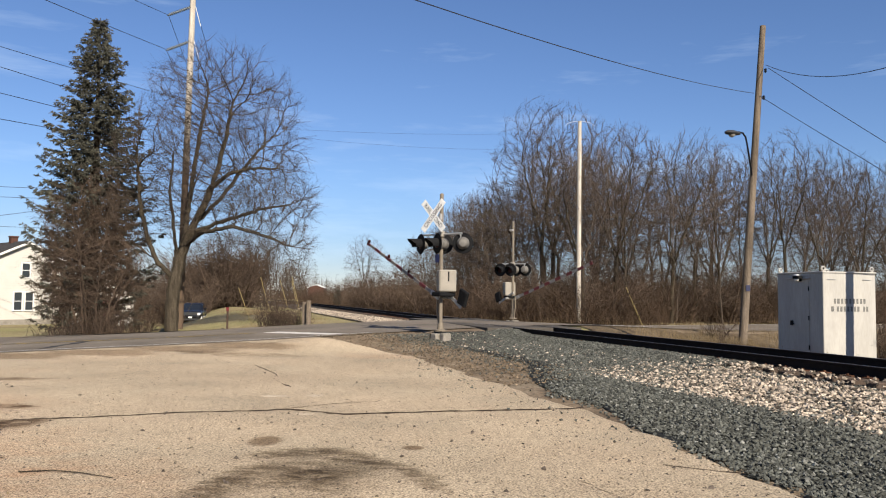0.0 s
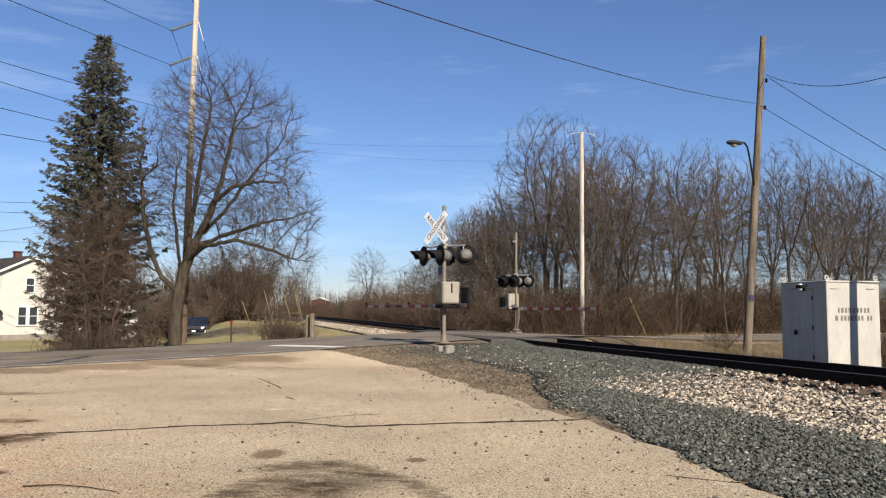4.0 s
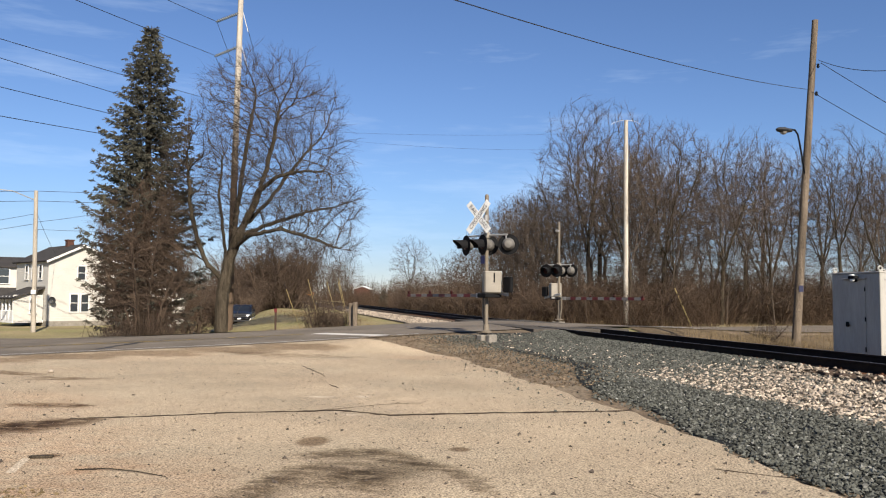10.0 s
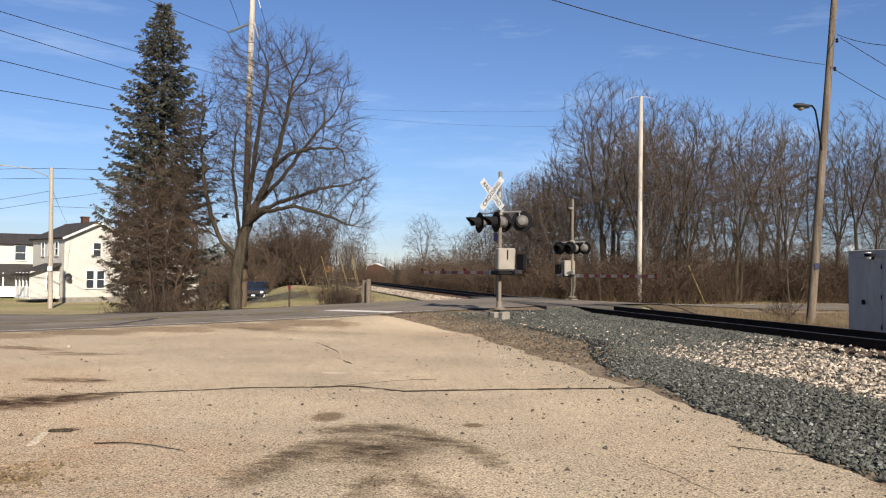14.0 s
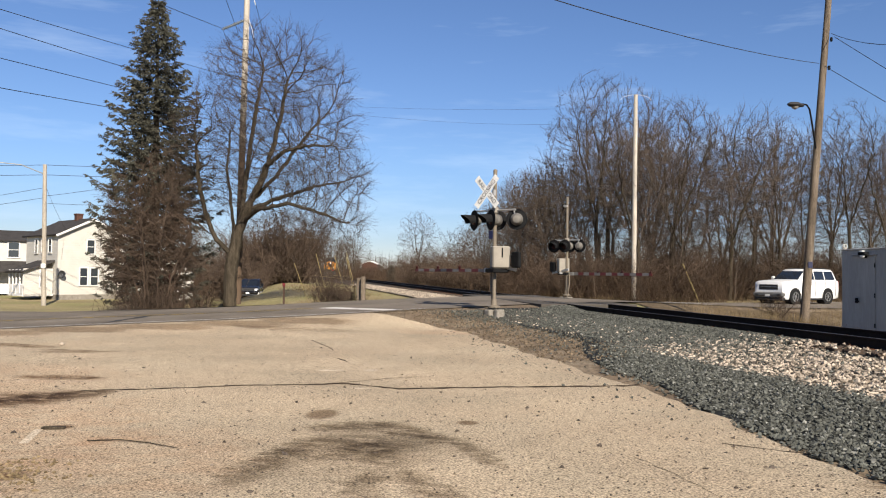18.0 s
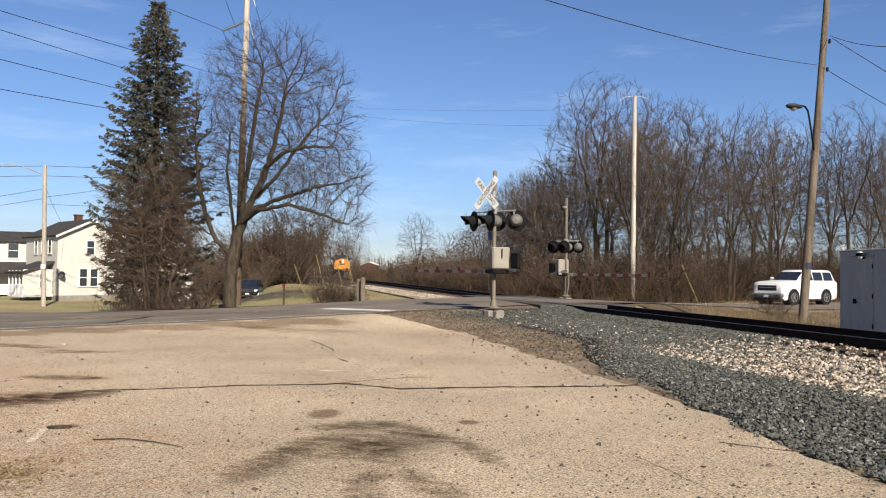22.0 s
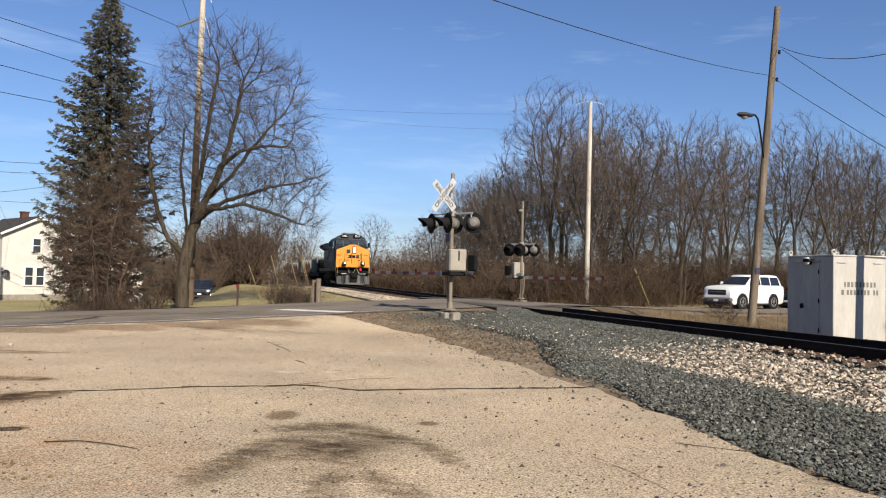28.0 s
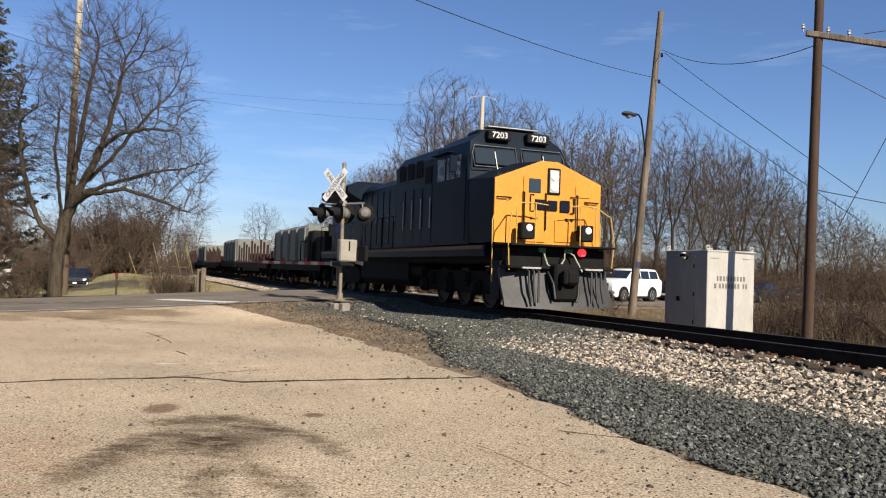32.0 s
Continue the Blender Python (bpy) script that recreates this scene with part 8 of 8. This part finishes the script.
def car(paint, label, length, width, tall, belt, hood_len, wheel_r, group="waiting cars", category="car", rear_slope=0.25, lower=None, front=(0.62, 0.80, 0.93)):
    """A vehicle with its centre at the origin, the front towards +x, the ground at z = 0."""
    c = thing("car", Matrix(), label, category, group)
    L, w = length / 2, width / 2
    zb = wheel_r * 0.62
    st = [(L, 0.86, zb + 0.08, belt * front[0]), (L - 0.08, 0.93, zb + 0.02, belt * front[1]), (L - 0.35, 0.98, zb, belt * front[2]), (L - hood_len, 1.0, zb, belt + 0.02), (0, 1.0, zb, belt), (-L + 0.5, 1.0, zb, belt + 0.02), (-L + 0.08, 0.97, zb + 0.05, belt), (-L, 0.92, zb + 0.12, belt - 0.1)]
    rings = []
    for x, k, z0, z1 in st:
        ww = w * k
        zm = z0 + (z1 - z0) * 0.55
        half = [(ww * 0.90, z0), (ww * 0.98, z0 + 0.10), (ww, zm), (ww * 0.985, z1 - 0.10), (ww * 0.93, z1 - 0.02), (ww * 0.6, z1 + 0.02)]
        rings.append([(x, y, z) for y, z in half] + [(x, -y, z) for y, z in half[::-1]])
    part("body", Build().loft(rings), paint, c, "painted body", smooth=True)
    if lower:
        part("lower_body", Build().box((0, 0, zb + 0.16), (length * 0.97, width * 1.005, 0.26), 0.03), lower, c)
    xa, xr = L - hood_len + 0.05, -L + 0.10
    ta, tr = xa - 0.85, xr + rear_slope
    roof = tall

    mid = (roof - belt) * 0.45 / (roof - 0.10 - belt)
    g = []
    for z, x0, x1, ww in ((belt - 0.04, xa, xr, w * 0.94), (belt + (roof - belt) * 0.45, xa + (ta + 0.1 - xa) * mid, xr + (tr - 0.04 - xr) * mid, w * (0.94 - 0.14 * mid)), (roof - 0.10, ta + 0.1, tr - 0.04, w * 0.80), (roof - 0.02, ta - 0.05, tr + 0.08, w * 0.74), (roof, ta - 0.35, tr + 0.35, w * 0.55)):
        g.append([(x0, ww * 0.86, z), (x0 - 0.18, ww, z), (x1 + 0.12, ww, z), (x1, ww * 0.9, z), (x1, -ww * 0.9, z), (x1 + 0.12, -ww, z), (x0 - 0.18, -ww, z), (x0, -ww * 0.86, z)])
    part("cabin", Build().loft(g), paint, c, "painted roof and pillars", smooth=True)
    # glass, a little proud of the pillars
    zt, zc = belt + 0.03, roof - 0.13

    def lerp(a, b, z):
        return a + (b - a) * (z - belt) / (roof - 0.10 - belt)

    def quad(name, pts, out):
        o = Vector(out)
        v = [Vector(p) + o for p in pts]
        b = Build().add(v + [p - o * 2.5 for p in v], [(0, 1, 2, 3), (7, 6, 5, 4), (0, 4, 5, 1), (1, 5, 6, 2), (2, 6, 7, 3), (3, 7, 4, 0)])
        part(name, b, M_CARGLASS, c, "dark tinted glass")

    fx = lambda z: lerp(xa, ta + 0.1, z)
    rx = lambda z: lerp(xr, tr - 0.04, z)
    wy = lambda z: lerp(w * 0.94, w * 0.80, z)
    quad("windshield", [(fx(zt), wy(zt) * 0.82, zt), (fx(zt), -wy(zt) * 0.82, zt), (fx(zc), -wy(zc) * 0.82, zc), (fx(zc), wy(zc) * 0.82, zc)], (0.02, 0, 0.012))
    quad("rear_window", [(rx(zt), -wy(zt) * 0.8, zt + 0.05), (rx(zt), wy(zt) * 0.8, zt + 0.05), (rx(zc), wy(zc) * 0.8, zc), (rx(zc), -wy(zc) * 0.8, zc)], (-0.02, 0, 0.004))
    span = fx(zt) - 0.35 - (rx(zt) + 0.25)
    for sy in (-1, 1):
        for a, b in ((0.0, 0.31), (0.345, 0.64), (0.68, 0.98)):
            x0, x1 = fx(zt) - 0.35 - span * a, fx(zt) - 0.35 - span * b
            x0t = min(x0, fx(zc) - 0.3)
            quad("side_window", [(x0, sy * wy(zt), zt), (x1, sy * wy(zt), zt), (max(x1, rx(zc) + 0.2), sy * wy(zc), zc), (x0t, sy * wy(zc), zc)][::sy], (0, sy * 0.022, 0.006))
            part("door_seam", Build().box((x1 - 0.03, sy * w * 1.0, (belt + zb) / 2 + 0.1), (0.012, 0.008, (belt - zb) * 0.8), 0), M_GRILLE, c)
            part("door_handle", Build().box((x1 + 0.16, sy * w * 1.005, belt - 0.12), (0.18, 0.03, 0.04), 0.01), paint, c)
        part("mirror", Build().box((fx(zt) - 0.45, sy * (w + 0.12), belt + 0.10), (0.14, 0.22, 0.2), 0.05), paint, c)
        part("headlamp", Build().box((L - 0.13, sy * w * 0.74, belt * 0.72), (0.16, 0.36, 0.18), 0.04), M_HEADGLASS, c, "clear headlamp")
        part("tail_lamp", Build().box((-L + 0.05, sy * w * 0.88, belt * 0.82), (0.12, 0.14, 0.4), 0.03), M_RED, c, "red tail lamp")
        part("sill", Build().box((0, sy * w * 0.95, zb + 0.02), (length * 0.55, 0.1, 0.1), 0.03), M_GRILLE, c)
    part("grille", Build().box((L - 0.035, 0, belt * 0.70), (0.09, width * 0.60, 0.30), 0.02), M_GRILLE, c, "dark grille")
    part("grille_bar", Build().box((L + 0.012, 0, belt * 0.71), (0.03, width * 0.5, 0.04), 0.01), M_CHROME, c, "chrome bar")
    part("bumper", Build().box((L - 0.04, 0, zb + 0.26), (0.26, width * 0.96, 0.24), 0.07), M_BUMPER if paint is M_CARWHITE else paint, c, "front bumper")
    part("valance", Build().box((L - 0.12, 0, zb + 0.06), (0.26, width * 0.9, 0.22), 0.05), M_GRILLE, c, "dark lower valance")
    for k in (-1, 1):
        part("fog_lamp", Build().box((L + 0.085, k * width * 0.34, zb + 0.25), (0.03, 0.2, 0.1), 0.02), M_GRILLE, c)
    part("plate", Build().box((L + 0.092, 0, zb + 0.22), (0.01, 0.3, 0.12), 0.0), M_WHITE, c, "plain plate")
    part("roof_rail", Build().tube([(ta - 0.3, w * 0.66, roof + 0.03), (tr + 0.35, w * 0.66, roof + 0.03)], 0.02, 6).tube([(ta - 0.3, -w * 0.66, roof + 0.03), (tr + 0.35, -w * 0.66, roof + 0.03)], 0.02, 6), M_GRILLE, c)
    wheels = []
    for x in (L - 0.19 * length, -L + 0.225 * length):
        for sy in (-1, 1):
            part("wheel_arch", Build().lathe([(wheel_r * 1.14, sy * (w * 0.55)), (wheel_r * 1.14, sy * (w * 1.003)), (wheel_r * 0.9, sy * (w * 1.003)), (wheel_r * 0.9, sy * (w * 0.9))], 22, (x, 0, wheel_r * 1.05), "y"), M_TYRE, c, "dark wheel arch")
            tyre = part("wheel", Build().lathe([(wheel_r * 0.62, -0.12), (wheel_r * 0.95, -0.12), (wheel_r, -0.08), (wheel_r, 0.08), (wheel_r * 0.95, 0.12), (wheel_r * 0.62, 0.12)], 26, (0, 0, 0), "y"), M_TYRE, c, "black tyre", smooth=True)
            tyre.matrix_basis = pose(x, sy * (w - 0.10), wheel_r)
            part("brake_disc", Build().lathe([(wheel_r * 0.62, sy * 0.09), (wheel_r * 0.5, sy * 0.05), (0.01, sy * 0.045)], 20, (0, 0, 0), "y"), M_GRILLE, tyre, "dark dish behind the rim")
            rim = Build().lathe([(wheel_r * 0.64, sy * 0.10), (wheel_r * 0.64, sy * 0.125), (wheel_r * 0.57, sy * 0.125), (wheel_r * 0.53, sy * 0.09)], 20, (0, 0, 0), "y").lathe([(0.075, sy * 0.05), (0.07, sy * 0.12), (0.01, sy * 0.125)], 12, (0, 0, 0), "y")
            for k in range(6):
                rim.box((0, 0, 0), (0.085, 0.04, wheel_r * 0.5), 0.01, Matrix.Rotation(k * math.pi / 3, 4, "Y") @ Matrix.Translation((0, sy * 0.10, wheel_r * 0.32)))
            part("rim", rim, M_RIM, tyre, "alloy rim")
            wheels.append((tyre, x, sy * (w - 0.10), wheel_r))
    return c, wheels


SUV, SUV_WHEELS = car(M_CARWHITE, "large white sport utility vehicle waiting on the road", 4.72, 2.0, 1.9, 1.29, 1.4, 0.40, front=(0.84, 0.92, 0.965))
SEDAN, SEDAN_WHEELS = car(M_CARBLACK, "dark sedan waiting behind a white vehicle", 4.7, 1.82, 1.48, 0.98, 1.2, 0.33, rear_slope=0.7)
BLUECAR, BLUE_WHEELS = car(M_CARBLUE, "dark blue crossover waiting in a line of cars", 4.0, 1.75, 1.46, 0.92, 0.95, 0.32, rear_slope=0.35)
BLACKCAR, BLACK_WHEELS = car(M_CARBLACK, "black car waiting in a line of cars", 4.3, 1.75, 1.32, 0.88, 1.15, 0.31, rear_slope=0.7)
van, _ = car(M_CARBLACK, "dark pickup parked beyond the big tree", 4.6, 1.8, 1.55, 1.0, 1.3, 0.34, group="parked cars", lower=M_CARWHITE)
van.matrix_basis = pose(-19.6, 69.0, float(height(-19.6, 69)), 0, 0, -80)


def motions():
    """Everything that moves: the train, the cars on the road and the gate arms."""
    ahead = math.degrees(math.atan2(-TX, TY))
    speed, nearest = 14.9, 17.75

    def train_at(t, back):
        q = nearest + (32.0 - t) * speed + back
        x, y = along(TRACK + float(bend(q)), q)
        return pose(x, y, RAIL_TOP, 0, 0, ahead - math.degrees(float(bend(q + 1) - bend(q))))

    for ob, back in [(LOCO, 0.0)] + [(c, g) for c, _, g in CARS]:
        walk(ob, [(t, train_at(t, back)) for t in np.linspace(0.0, 32.0, 33).tolist()])
    steps = [k / 30 for k in range(0, 961, 2)]
    for ws, r in [(o, 0.53) for o in LOCO_WHEELS] + [(o, 0.45) for _, wh, _ in CARS[:2] for o in wh]:
        x = ws.location.x
        walk(ws, [(t, pose(x, 0, r, 0, math.degrees(speed * t / r) % 360)) for t in steps])

    def drive(ob, wheels, rows, v):
        ts = [k / 10 for k in range(0, 321)]
        ss = np.interp(ts, [r[0] for r in rows], [r[1] for r in rows])
        face = math.degrees(math.atan2(-UY, -UX))
        out = []
        for t, s in zip(ts, ss):
            x, y = on_road(s, v)
            out.append((t, pose(x, y, float(road_height(s)) + 0.02, 0, 0, face)))
        walk(ob, out[::2])
        fine = [k / 20 for k in range(0, 641)]
        sf = np.interp(fine, [r[0] for r in rows], [r[1] for r in rows])
        for w, x, y, r in wheels:
            last, keys = None, []
            for t, s in zip(fine, sf):
                if last is None or abs(s - last) > 0.004 or t == 32.0:
                    keys.append((t, pose(x, y, r, 0, math.degrees((rows[0][1] - s) / r) % 360)))
                    last = s
            walk(w, keys)

    stop = 25.12
    drive(SUV, SUV_WHEELS, [(0, stop + 110), (9, stop + 48), (12, stop + 20), (13.5, stop + 10), (14.6, stop + 5.2), (14.9, stop + 4.1), (15.2, stop + 3.2), (15.5, stop + 2.3), (16.5, stop + 0.5), (17.2, stop), (32, stop)], 2.0)
    drive(SEDAN, SEDAN_WHEELS, [(0, stop + 118), (18, stop + 60), (22, stop + 24), (25, stop + 9), (26.5, stop + 6.4), (32, stop + 6.4)], 2.0)
    drive(BLUECAR, BLUE_WHEELS, [(0, stop + 124), (20, stop + 70), (25, stop + 28), (27.5, stop + 16.4), (28.2, stop + 15.6), (32, stop + 15.6)], 2.0)
    drive(BLACKCAR, BLACK_WHEELS, [(0, stop + 130), (22, stop + 80), (26, stop + 40), (28.5, stop + 23), (29.2, stop + 22.3), (32, stop + 22.3)], 2.0)

    for gate, rows in ((NEAR_GATE, ((0, 22.5), (0.5, 16.6), (1.0, 11.2), (1.5, 8.6), (2.0, 6.5), (2.5, 4.5), (3.2, 1.6), (3.8, 0), (32, 0))),
                       (FAR_GATE, ((0, 16.5), (0.5, 13.6), (1.0, 10.8), (1.5, 8.6), (2.0, 6.3), (2.5, 4.6), (3.3, 1.4), (3.9, 0), (32, 0)))):
        x, y, z = gate.location
        walk(gate, [(t, pose(x, y, z, 0, -a, 0)) for t, a in rows])


motions()
